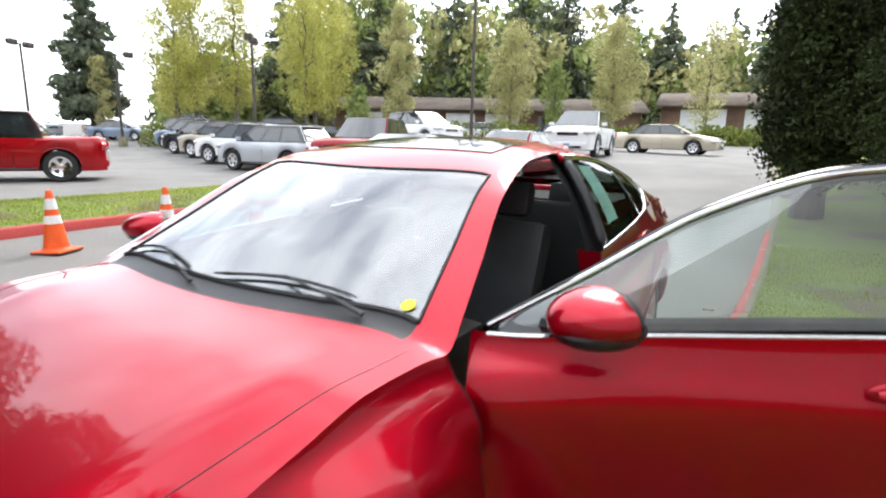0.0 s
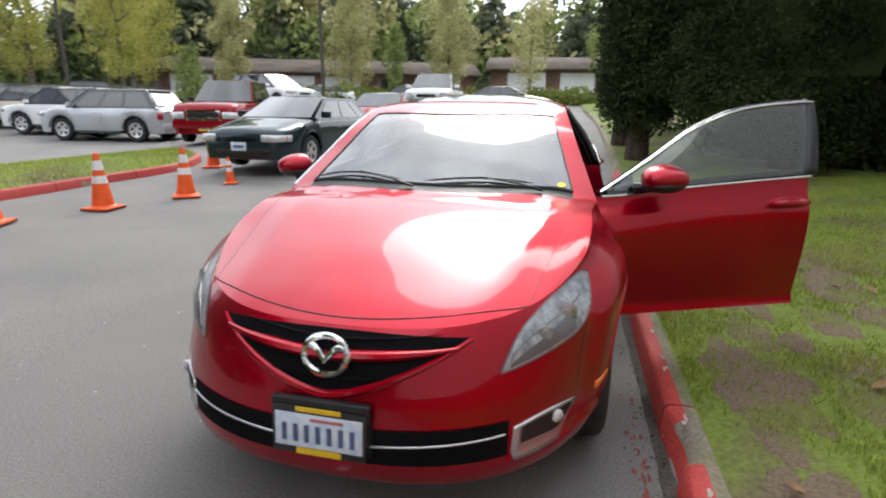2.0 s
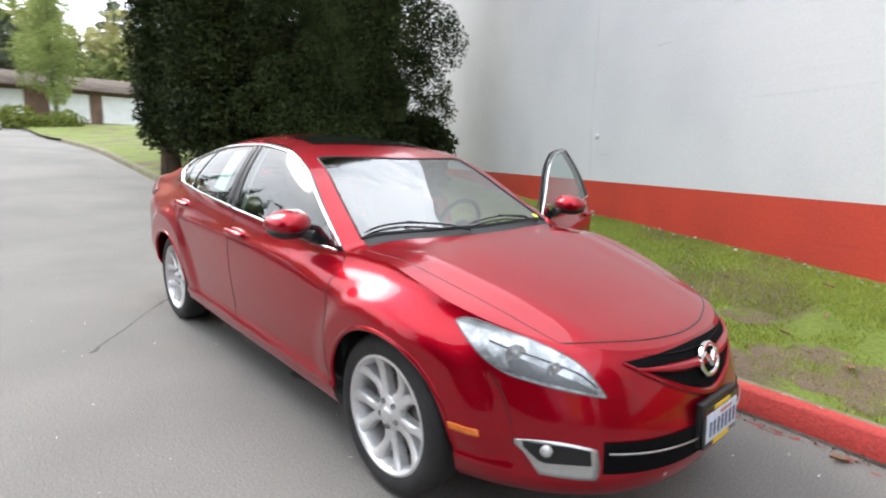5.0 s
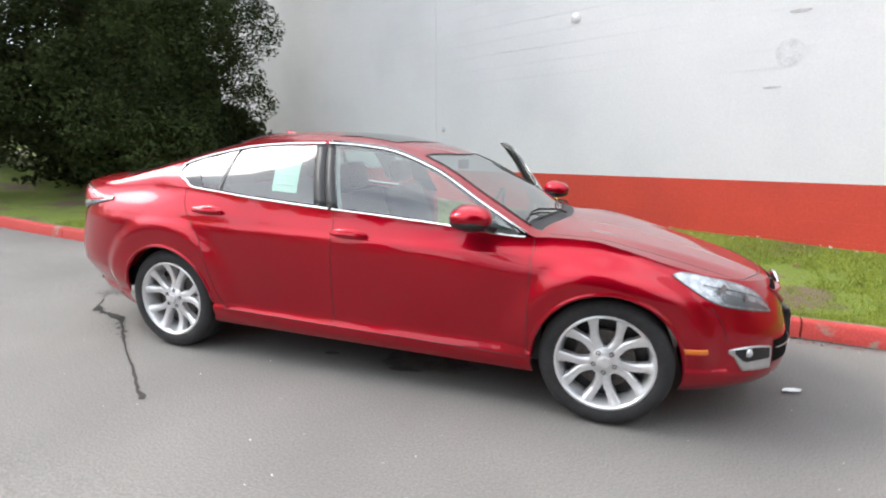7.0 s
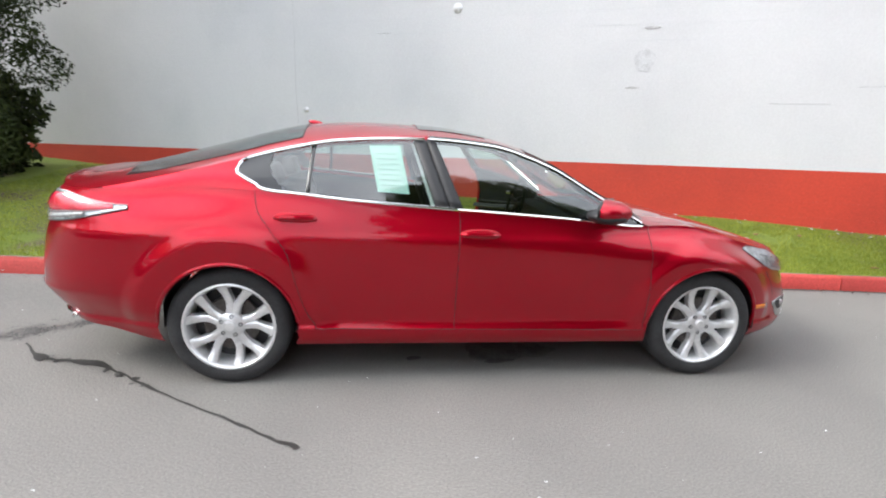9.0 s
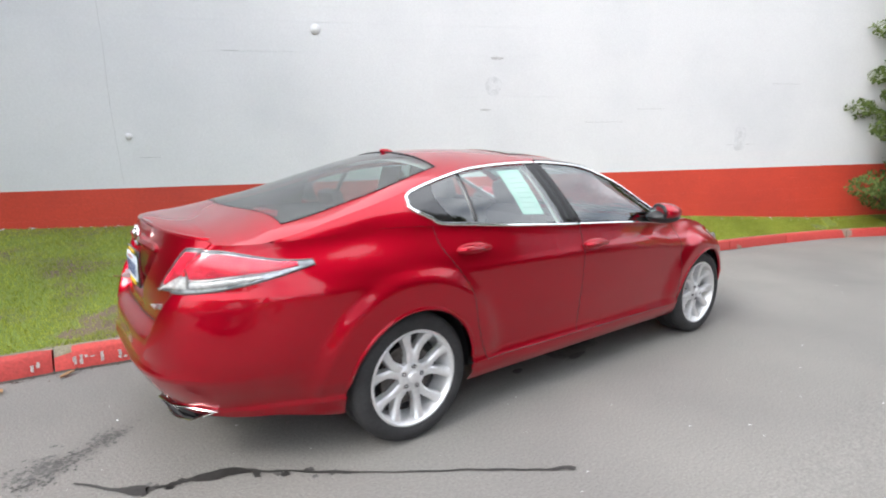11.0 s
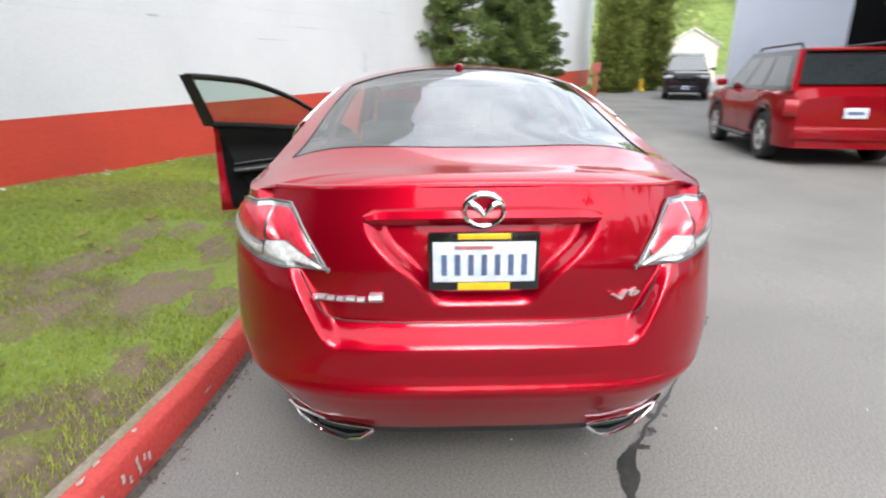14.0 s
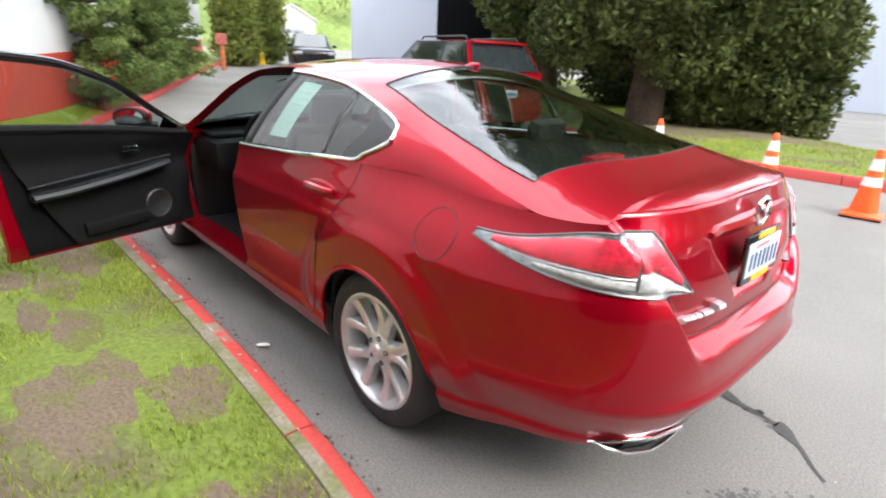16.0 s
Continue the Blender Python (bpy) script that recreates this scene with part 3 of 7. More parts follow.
def emblem(parent, x, z, r, facing, tilt):
    """A plain chrome ring with a winged bar."""
    m = pose(x, 0, z, 0, tilt, 0)
    ring = [m @ Vector((0, r * math.cos(a), 0.82 * r * math.sin(a))) for a in line(0, 2 * math.pi, 40)[:-1]]
    ob = tube("emblem", ring, r * 0.15, CHROME, parent, "chrome oval emblem", closed=True)
    bm = bmesh.new()
    bmesh.ops.create_circle(bm, cap_ends=True, segments=32, radius=0.98 * r)
    bmesh.ops.transform(bm, matrix=m @ Matrix(((0, 0, facing, 0), (0, facing, 0, 0), (0.82, 0, 0, 0), (0, 0, 0, 1))) @ Matrix.Translation((0, 0, -0.004)), verts=bm.verts)
    part("emblem_backing", bm, GRILLE if facing > 0 else RED, ob)
    wing = [m @ Vector((0.004 * facing, y * r, h * r)) for y, h in ((-0.88, 0.34), (-0.6, 0.36), (-0.28, 0.16), (0, -0.22), (0.28, 0.16), (0.6, 0.36), (0.88, 0.34))]
    tube("emblem_wing", wing, r * 0.16, CHROME, ob, taper=[0.6, 1.1, 1.2, 1.3, 1.2, 1.1, 0.6])
    return ob


def wheel(parent, x, side, r=0.335, width=0.235, rim=0.242, mat=ALLOY, spokes=5, y=0.872, spin=-math.pi / 2):
    hub = Vector((x, side * y, r))
    w = new("wheel")
    w.parent = parent
    w.location = hub
    if side < 0:
        w.rotation_euler = (0, 0, math.pi)
    h = width
    spun("tyre", [(rim - 0.004, -0.010), (rim + 0.012, -0.002), (rim + 0.03, 0.006), (r - 0.035, 0.004), (r - 0.014, -0.008), (r - 0.003, -0.028), (r, -0.05), (r - 0.003, -0.052), (r - 0.003, -0.058), (r, -0.060),
                  (r, -h * 0.5), (r - 0.004, -h * 0.5 - 0.003), (r - 0.004, -h * 0.5 - 0.009), (r, -h * 0.5 - 0.012), (r, -h + 0.03), (r - 0.014, -h + 0.008), (r - 0.05, -h), (rim, -h + 0.01)], RUBBER, w, 'y', 48)
    spun("rim", [(rim + 0.004, -0.012), (rim + 0.008, -0.002), (rim - 0.002, 0.001), (rim - 0.010, -0.006), (rim - 0.016, -0.03), (rim - 0.03, -0.10), (rim - 0.02, -h + 0.02)], mat, w, 'y', 48, label="silver alloy rim")
    spun("brake_disc", [(0.06, -0.075), (0.15, -0.075), (0.155, -0.08), (0.155, -0.10), (0.05, -0.10)], DISC, w, 'y', 32)
    # black disc added for the shade seen through the spoke gaps
    spun("gap_shade_disc", [(0.0, -0.12), (rim - 0.02, -0.12), (rim - 0.02, -0.14)], BLACK, w, 'y', 32)
    spun("hub_cap", [(0.0, -0.004), (0.026, -0.006), (0.032, -0.012), (0.034, -0.02), (0.066, -0.026), (0.076, -0.034), (0.078, -0.06)], mat, w, 'y', 24)
    part_way = table([(0.05, 0.011), (0.10, 0.016), (0.125, 0.021), (0.185, 0.050), (rim, 0.079)])
    for k in range(spokes):
        a = 2 * math.pi * k / spokes + spin
        for s in (-1, 1):
            rows = []
            for f in line(0, 1, 9):
                rad = 0.050 + (rim - 0.058) * f
                ang = a + s * part_way(rad) / rad
                wd = 0.0235 - 0.0030 * math.sin(math.pi * f) + 0.006 * max(0, f - 0.75) / 0.25
                dep = -0.026 - 0.012 * math.sin(math.pi * f) + 0.016 * f ** 3
                c = Vector((rad * math.cos(ang), 0, rad * math.sin(ang)))
                tang = Vector((-math.sin(ang), 0, math.cos(ang)))
                rows.append([c + tang * wd * 1.15 + Vector((0, dep - 0.045, 0)), c + tang * wd + Vector((0, dep - 0.007, 0)), c + tang * wd * 0.6 + Vector((0, dep, 0)),
                             c - tang * wd * 0.6 + Vector((0, dep, 0)), c - tang * wd + Vector((0, dep - 0.007, 0)), c - tang * wd * 1.15 + Vector((0, dep - 0.045, 0))])
            sheet("spoke", rows, mat, w, flip=True)
        spun("wheel_nut", [(0.0, -0.030), (0.006, -0.030), (0.007, -0.020), (0.011, -0.019), (0.013, -0.026), (0.013, -0.045)], GREYTRIM, w, 'y', 10, pose(0.055 * math.cos(a), 0, 0.055 * math.sin(a)))
    return w


def strip(name, fn, us, vs, mat, parent, side, label="", lift=0.0, thick=0.0):
    """A sheet through fn(u, v) on one side of the car, lifted off the body."""
    rows = [[flipped(fn(u, v) + Vector((0, lift, 0)), side) for v in vs] for u in us]
    return sheet(name, rows, mat, parent, label, flip=side < 0, thick=thick)


car = thing("sedan", "glossy candy-red four-door sedan with one front door open", "car")

ROWS = sorted(set(line(0, 0.7, 20) + line(0.7, 1, 14)))
WING_ROWS = sorted(set(line(0, 0.7, 60) + line(0.7, 1, 14)))
for side in (-1, 1):
    # front wing, sides and rear quarter
    rows = [[flipped(skin('f', t, v), 1) for v in WING_ROWS] for t in [40 * u ** 1.35 for u in line(0, 1, 90)]]
    keep = arch_cut(rows)
    lip = [flipped(on_side('f', AXLE_F + ARCH * math.cos(a), HUBZ + ARCH * math.sin(a)), side) for a in line(-0.12, math.pi + 0.12, 44)]
    sheet("front_wing", [[flipped(p, side) for p in r] for r in rows], RED, car, flip=side < 0, keep=keep)
    rows = [[skin('r', t, v) for v in WING_ROWS] for t in [38 * u ** 1.8 for u in line(0, 1, 96)]]
    keep = arch_cut(rows)
    lip2 = [flipped(on_side('r', AXLE_R + ARCH * math.cos(a), HUBZ + ARCH * math.sin(a)), side) for a in line(-0.12, math.pi - 0.02, 44)]
    for k in (lip, lip2):
        tube("arch_lip", [p - Vector((0, 0.006 * side, 0)) for p in k], 0.0125, RED, car, n=8, taper=[0.15, 0.5, 0.8] + [1] * 39 + [0.8, 0.5, 0.15])
    sheet("rear_quarter", [[flipped(p, side) for p in r] for r in rows], RED, car, flip=side > 0, keep=keep)
    rows = [[flipped(skin('s', t, v), side) for v in line(0, 0.125, 5)] for t in line(-1, 1, 12)]
    sheet("sill", rows, RED, car, flip=side < 0)
    # wheel housings
    for ax in (AXLE_F, AXLE_R):
        rows = [[Vector((ax + (ARCH + 0.002) * math.cos(a), side * y, HUBZ + (ARCH + 0.002) * math.sin(a))) for y in (0.40, 0.6, 0.72, 0.84 if ax > 0 else 0.84 - 0.07 * smooth((a - 2.6) / 0.5))] for a in line(-0.1, math.pi + 0.1, 24)]
        sheet("wheel_housing", rows, BLACK, car, flip=side < 0)
        wheel(car, ax, side, spin=-math.pi / 2 if ax > 0 else math.pi / 2 + 0.15)
    # rear side door
    def at_b(v):
        cut = REARCUT(0.225 + 0.80 * v)
        return (-0.15 - cut) / (1.0 - cut) * 2 - 1
    vs = [0.125 + 0.875 * k for k in ROWS]
    rear_rows = [[flipped(skin('s', -1 + (at_b(v) + 1) * u, v), side) for v in vs] for u in line(0, 1, 20)]
    arch_cut(rear_rows)
    rdoor = sheet("rear_door", rear_rows, RED, car, flip=side < 0)
    seam([flipped(skin('s', -1, v), side) for v in vs], rdoor)
    seam([flipped(skin('s', at_b(v), v), side) for v in vs], rdoor)
    # front door, with its hinge at the front cut
    front_rows = [[flipped(skin('s', at_b(v) + (1 - at_b(v)) * u, v), side) for v in vs] for u in line(0, 1, 24)]
    fdoor = sheet("front_door", front_rows, RED, car, flip=side < 0)
    seam([flipped(skin('s', -1 + 2 * u, 0.125), side) for u in line(0, 1, 12)], rdoor)
    seam([flipped(skin('f', 0, v), side) for v in vs], car)

    # cabin side: windows, pillars and frames
    def fpane(u, v):
        back = -0.13 - 0.15 * v
        return side_pane(back + (0.925 - back) * u, 0.05 + 0.88 * v)

    def rpane(u, v):
        front = -0.28 - 0.12 * v
        back = -0.965 + 0.02 * v
        return side_pane(back + (front - back) * u, 0.05 + 0.88 * v)

    def qedge(v):
        return -1.19 - 0.16 * math.sin(math.pi * 0.5 * min(1, v * 1.35)) + 0.05 * max(0, v - 0.6)

    def qpane(u, v):
        back, front = qedge(v), -0.985 + 0.02 * v
        return side_pane(back + (front - back) * u, 0.05 + 0.88 * v)

    def fr(a0, b0, a1, b1, v0, v1):
        return lambda u, v: side_pane((a0 + (b0 - a0) * v) + ((a1 + (b1 - a1) * v) - (a0 + (b0 - a0) * v)) * u, v0 + (v1 - v0) * v)
    U, V = line(0, 1, 22), line(0, 1, 10)
    g = strip("front_window", fpane, U, V, GLASS, fdoor, side)
    g2 = strip("rear_window", rpane, U, V, GLASS, rdoor, side)
    q = strip("quarter_window", qpane, line(0, 1, 10), V, GLASS, rdoor, side)
    strip("quarter_trim", lambda u, v: qpane(u * 0.45, v), line(0, 1, 6), V, GLOSSBLACK, rdoor, side, lift=0.003)
    for pane in (g, g2, q):
        pane.visible_shadow = False
    strip("window_post", fr(-0.985, -0.965, -0.962, -0.942, 0.05, 0.93), (0, 0.5, 1), V, GLOSSBLACK, rdoor, side, lift=0.003, thick=0.02)
    strip("door_pillar_cover", fr(-0.282, -0.40, -0.205, -0.33, 0.04, 0.95), (0, 0.5, 1), V, BLACK, rdoor, side, lift=0.004, thick=0.03)
    strip("door_pillar_cover", fr(-0.200, -0.325, -0.128, -0.275, 0.04, 0.95), (0, 0.5, 1), V, BLACK, fdoor, side, lift=0.004, thick=0.03)
    strip("window_frame", lambda u, v: side_pane(-0.30 + 1.27 * u, 0.93 + 0.07 * v), line(0, 1, 40), (0, 0.5, 1), GLOSSBLACK, fdoor, side, thick=0.03)
    strip("window_frame", lambda u, v: side_pane(-1.34 + 1.03 * u, 0.93 + 0.07 * v), line(0, 1, 40), (0, 0.5, 1), RED, rdoor, side, thick=0.03)
    strip("rear_pillar", lambda u, v: side_pane(-2.06 + (qedge((v - 0.05) / 0.88 if 0.05 < v < 0.93 else (0 if v < 0.5 else 1)) + 2.06) * u, v), line(0, 1, 24), line(0, 1, 16), RED, car, side)
    # chrome line round the glass
    low = [flipped(side_pane(x, 0.02) + Vector((0, 0.006, 0)), side) for x in line(-0.16, 0.955, 24)]
    tube("chrome_strip", low, 0.0085, CHROME, fdoor, "bright chrome belt strip", flat=0.8, n=6)
    low = [flipped(side_pane(x, 0.02) + Vector((0, 0.006, 0)), side) for x in line(-1.185, -0.18, 20)]
    low = low[1:]
    upper = [flipped(side_pane(x, v) + Vector((-0.004, 0.006, 0)), side) for x, v in ((-1.195, 0.045), (-1.225, 0.10))]
    upper += [flipped(side_pane(qedge(v), 0.05 + 0.88 * v) + Vector((-0.004, 0.006, 0)), side) for v in line(0.14, 0.90, 12)]
    upper += [flipped(side_pane(x, v) + Vector((-0.002, 0.006, 0)), side) for x, v in ((-1.325, 0.905), (-1.305, 0.94))]
    upper += [flipped(side_pane(x, 0.955) + Vector((0, 0.006, 0)), side) for x in line(-1.27, -0.335, 24)]
    tube("chrome_strip", low[::-1] + upper, 0.0085, CHROME, rdoor, "bright chrome strip round the side windows", n=8)
    up = [flipped(side_pane(x, 0.955) + Vector((0, 0.006, 0)), side) for x in line(-0.315, 0.955, 30)]
    tube("chrome_strip", up, 0.0085, CHROME, fdoor, flat=0.8, n=6)
    # handles
    for x0, z0, owner in ((-0.03, 0.885, fdoor), (-1.03, 0.955, rdoor)):
        y0 = WIDE(z0) * (1 if x0 > -0.5 else 0.985)
        bm = bmesh.new()
        bmesh.ops.create_uvsphere(bm, u_segments=20, v_segments=10, radius=1)
        bmesh.ops.transform(bm, matrix=Matrix.Translation((x0, side * (y0 - 0.012), z0 - 0.006)) @ Matrix.Diagonal((0.118, 0.016, 0.036, 1)), verts=bm.verts)
        part("handle_recess", bm, RED, owner)
        tube("door_handle", [(x0 - 0.105, side * (y0 + 0.004), z0), (x0 - 0.08, side * (y0 + 0.026), z0 + 0.004), (x0 + 0.06, side * (y0 + 0.028), z0 + 0.004), (x0 + 0.105, side * (y0 + 0.008), z0 - 0.002)], 0.015, RED, owner, "red door handle", taper=[0.8, 1.1, 1.1, 0.8])
    # mirror, its glass turned towards the driver
    turned = Matrix.Translation((0.66, side * 0.94, 0)) @ Matrix.Rotation(side * math.radians(32), 4, 'Z') @ Matrix.Translation((-0.66, -side * 0.94, 0))
    bm = bmesh.new()
    bmesh.ops.create_uvsphere(bm, u_segments=28, v_segments=16, radius=1)
    for v in bm.verts:
        if v.co.x < -0.15:
            v.co.x = -0.15 + (v.co.x + 0.15) * 0.12
        v.co.z *= 1 - 0.18 * v.co.y
        v.co.x *= 1 - 0.25 * max(0, v.co.y)
    bmesh.ops.transform(bm, matrix=turned @ Matrix.Translation((0.665, side * 0.918, 1.035)) @ Matrix.Diagonal((0.140, 0.112 * side, 0.066, 1)), verts=bm.verts)
    bmesh.ops.recalc_face_normals(bm, faces=bm.faces)
    mir = part("mirror_housing", bm, RED, fdoor, "red door mirror")
    bm = bmesh.new()
    bmesh.ops.create_uvsphere(bm, u_segments=24, v_segments=12, radius=1)
    bmesh.ops.transform(bm, matrix=turned @ Matrix.Translation((0.672, side * 0.912, 1.006)) @ Matrix.Diagonal((0.118, 0.102, 0.044, 1)), verts=bm.verts)
    part("mirror_underside", bm, BLACK, mir, "black lower half of the mirror")
    bm = bmesh.new()
    bmesh.ops.create_circle(bm, cap_ends=True, segments=28, radius=1)
    bmesh.ops.transform(bm, matrix=turned @ Matrix.Translation((0.632, side * 0.918, 1.035)) @ pose(0, 0, 0, 0, 12, -9 * side) @ Matrix(((0, 0, -1, 0), (0, 0.084, 0, 0), (0.046, 0, 0, 0), (0, 0, 0, 1))), verts=bm.verts)
    part("mirror_glass", bm, MIRROR, mir)
    tube("mirror_rim", [tuple(turned @ Vector((0.639, side * 0.918 + 0.092 * math.cos(a), 1.035 + 0.052 * math.sin(a)))) for a in line(0, 2 * math.pi, 28)[:-1]], 0.012, BLACK, mir, closed=True)
    tube("mirror_arm", [(0.80, side * 0.85, 0.985), (0.74, side * 0.90, 0.995), (0.69, side * 0.97, 1.0)], 0.026, BLACK, mir, flat=0.8, taper=[1.3, 1.0, 1.2])
    tri = [flipped(side_pane(x, v) + Vector((0, 0.004, 0)), side) for x, v in ((0.93, 0.05), (0.78, 0.05), (0.78, 0.95), (0.86, 0.95))]
    mesh_object("mirror_sail", tri, [(0, 1, 2, 3) if side > 0 else (3, 2, 1, 0)], GLOSSBLACK, fdoor, smooth=False)

    # lamps on the front corner
    def lamp(u, v):
        t = 32.0 + (61.6 - 32.0) * u
        zlo, zhi = LAMPLOW(t), LAMPTOP(t)
        z = zlo + (zhi - zlo) * v
        nominal = 1.0 + 1.2 * math.sin(radians(t)) ** 0.8
        bottom = 0.225 - 0.03 * math.sin(radians(t))
        return skin('f', t, min(0.985, (z - bottom) / (EDGEZ(nominal) - bottom)))
    back_lamp = sheet("headlamp", [[flipped(lamp(u, v) + Vector((0.004, 0.004, 0.001)), side) for v in line(0, 1, 10)] for u in line(0, 1, 24)], [LAMPBASE], car, "clear headlamp with grey reflector", flip=side < 0)
    out_rows = [[flipped(lamp(u, v) + Vector((0.014, 0.014, 0.006)) * (math.sin(math.pi * v) * math.sin(math.pi * u)) ** 0.4 + Vector((0.003, 0.003, 0)), side) for v in line(0, 1, 10)] for u in line(0, 1, 24)]
    lens = sheet("lens", out_rows, CLEAR, back_lamp, flip=side < 0)
    lens.visible_shadow = False
    rim_pts = [out_rows[i][0] for i in range(25)] + [out_rows[24][j] for j in range(1, 11)] + [out_rows[i][10] for i in range(23, -1, -1)]
    tube("lamp_seal", rim_pts, 0.003, GREYTRIM, back_lamp, closed=True, n=5)
    strip("lamp_insert", lambda u, v: lamp(0.34 + 0.60 * u, 0.08 + 0.42 * v * (1 - 0.5 * u)) + Vector((0.006, 0.006, 0.002)), line(0, 1, 12), line(0, 1, 4), GREYTRIM, back_lamp, side)
    for u, v, r in ((0.40, 0.50, 0.038), (0.66, 0.46, 0.028)):
        c = lamp(u, v) + Vector((0.007, 0.007, 0.003))
        nrm = (c - Vector((1.2, 0.2, 0.62))).normalized()
        m = Matrix.Translation(flipped(c, side)) @ flipped(nrm, side).to_track_quat('Z', 'Y').to_matrix().to_4x4()
        spun("bulb_bowl", [(0.0, 0.006), (r * 0.35, 0.005), (r * 0.55, 0.001), (r * 0.9, 0.002), (r, 0.0)], LAMPBASE, back_lamp, 'z', 22, m)
    tube("lamp_brow", [flipped(lamp(u, 0.56 + 0.10 * u) + Vector((0.010, 0.010, 0.004)), side) for u in line(0.22, 0.95, 14)], 0.003, GREYTRIM, back_lamp, n=5)
    # orange side marker
    def marker(u, v):
        t, z = 27.5 + 6.5 * u, 0.434 + 0.026 * v
        return skin('f', t, (z - 0.21) / (EDGEZ(1.0 + 1.2 * math.sin(radians(t)) ** 0.8) - 0.21))
    strip("side_marker", marker, line(0, 1, 6), line(0, 1, 3), AMBER, car, side, "orange side marker lamp", lift=0.005, thick=0.008)

    # tail lamps
    def tail(u, v):
        t = 19.5 + (73.5 - 19.5) * max(0, u) ** 0.9
        zlo = 0.972 - 0.103 * (1 - (1 - u) ** 2.4)
        zhi = 0.990 + 0.058 * smooth(u * 2.2) - 0.188 * max(0, (u - 0.775) / 0.225) ** 1.1
        z = zlo + (zhi - zlo) * v
        nominal = -1.24 - 1.21 * math.sin(radians(t)) ** 0.667
        bottom = rear_low(t)
        return skin('r', t, min(0.995, (z - bottom) / (EDGEZ(nominal) - bottom)))
    off = Vector((-0.006, 0.005, 0.001))
    base = sheet("tail_lamp", [[flipped(tail(u, v) + off, side) for v in line(0, 1, 10)] for u in line(0, 1, 30)], LAMPBASE, car, "red and clear tail lamp", flip=side > 0)
    for nm, u0, u1, v0, v1, mt in (("red_lens", 0.05, 0.652, 0.33, 0.92, REDLENS), ("red_lens", 0.670, 0.93, 0.40, 0.92, REDLENS), ("chrome_band", 0.12, 0.652, 0.275, 0.315, SATIN), ("clear_lens", 0.22, 0.652, 0.09, 0.265, TAILCLEAR), ("clear_lens", 0.670, 0.975, 0.09, 0.38, TAILCLEAR)):
        rows = [[flipped(tail(u, v) + off + Vector((-0.009, 0.008, 0)) * (math.sin(math.pi * (v - v0) / (v1 - v0)) ** 0.4 if v0 < v < v1 else 0.3), side) for v in line(v0, v1, 8)] for u in line(u0, u1, 16)]
        sheet(nm, rows, mt, base, flip=side > 0)
    ring = [flipped(tail(u, 0) + off, side) for u in line(0, 1, 24)] + [flipped(tail(1, v) + off, side) for v in line(0.1, 1, 8)] + [flipped(tail(u, 1) + off, side) for u in line(0.97, 0, 24)]
    tube("lamp_seal", ring, 0.0045, GREYTRIM, base, closed=True, n=5)
    cover = [[flipped(tail(u, v) + off + Vector((-0.013, 0.012, 0)) * (math.sin(math.pi * v) * math.sin(math.pi * u)) ** 0.4, side) for v in line(0, 1, 10)] for u in line(0, 1, 30)]
    sheet("outer_lens", cover, CLEAR, base, flip=side > 0).visible_shadow = False

    # fog lamp bezel
    def bezel(u, v):
        t = 40.5 + 18.0 * u
        zlo = 0.336 + 0.090 * (1 - smooth(u / 0.30)) - 0.006 * u
        zhi = 0.444 + 0.016 * math.sin(math.pi * u) - 0.004 * u
        z = zlo + (zhi - zlo) * v
        return skin('f', t, (z - 0.2) / (EDGEZ(1.0 + 1.2 * math.sin(radians(t)) ** 0.8) - 0.2))
    bz = strip("fog_lamp_bezel", bezel, line(0, 1, 10), line(0, 1, 8), SATIN, car, side, "silver fog lamp surround", lift=0.006, thick=0.01)
    strip("fog_pocket", lambda u, v: bezel(0.07 + 0.80 * u, 0.30 + 0.16 * u + (0.62 - 0.16 * u) * v) + Vector((0.009, 0.004, 0)), line(0, 1, 10), line(0, 1, 4), BLACK, bz, side)
    c = bezel(0.34, 0.74) + Vector((0.012, 0.008, 0))
    spun("fog_lamp", [(0.0, 0.012), (0.012, 0.010), (0.020, 0.004), (0.022, -0.006)], WHITELAMP, bz, 'z', 18, Matrix.Translation(flipped(c, side)) @ Vector((0.8, 0.6 * side, 0)).to_track_quat('Z', 'Y').to_matrix().to_4x4())

    if side > 0:
        # the opened door's inner side
        inner = []
        for k in line(0, 1, 20):
            col = []
            for v in line(0.165, 0.995, 16):
                u0 = 0.02 + 0.26 * (1 - (v - 0.165) / 0.83) ** 1.2
                u = u0 + (0.97 - u0) * k
                col.append(skin('s', at_b(v) + (1 - at_b(v)) * u, v) - Vector((0, 0.080 - 0.025 * smooth((v - 0.6) / 0.2), 0)))
            inner.append(col)
        rim_rows = [[skin('s', at_b(v) + (1 - at_b(v)) * u, v) - Vector((0, d, 0)) for d in (0.0, 0.036)] for u, v in [(k, 0.125) for k in line(0, 1, 16)] + [(1, k) for k in line(0.16, 1, 10)]]
        sheet("door_shell_edge", rim_rows, RED, fdoor)
        edge2 = [[skin('s', at_b(v), v) - Vector((0, d, 0)) for d in (0.0, 0.036)] for v in line(0.125, 1, 14)]
        sheet("door_shell_edge", edge2, RED, fdoor, flip=True)
        back_plate = [[skin('s', at_b(v) + (1 - at_b(v)) * u, v) - Vector((0, 0.035, 0)) for v in line(0.125, 0.97, 12)] for u in line(0, 1, 12)]
        sheet("door_inner_shell", back_plate, RED, fdoor, flip=True)
        dt = sheet("door_trim_panel", inner, TRIM, fdoor, "black moulded door trim", flip=True)
        y_in = 0.80
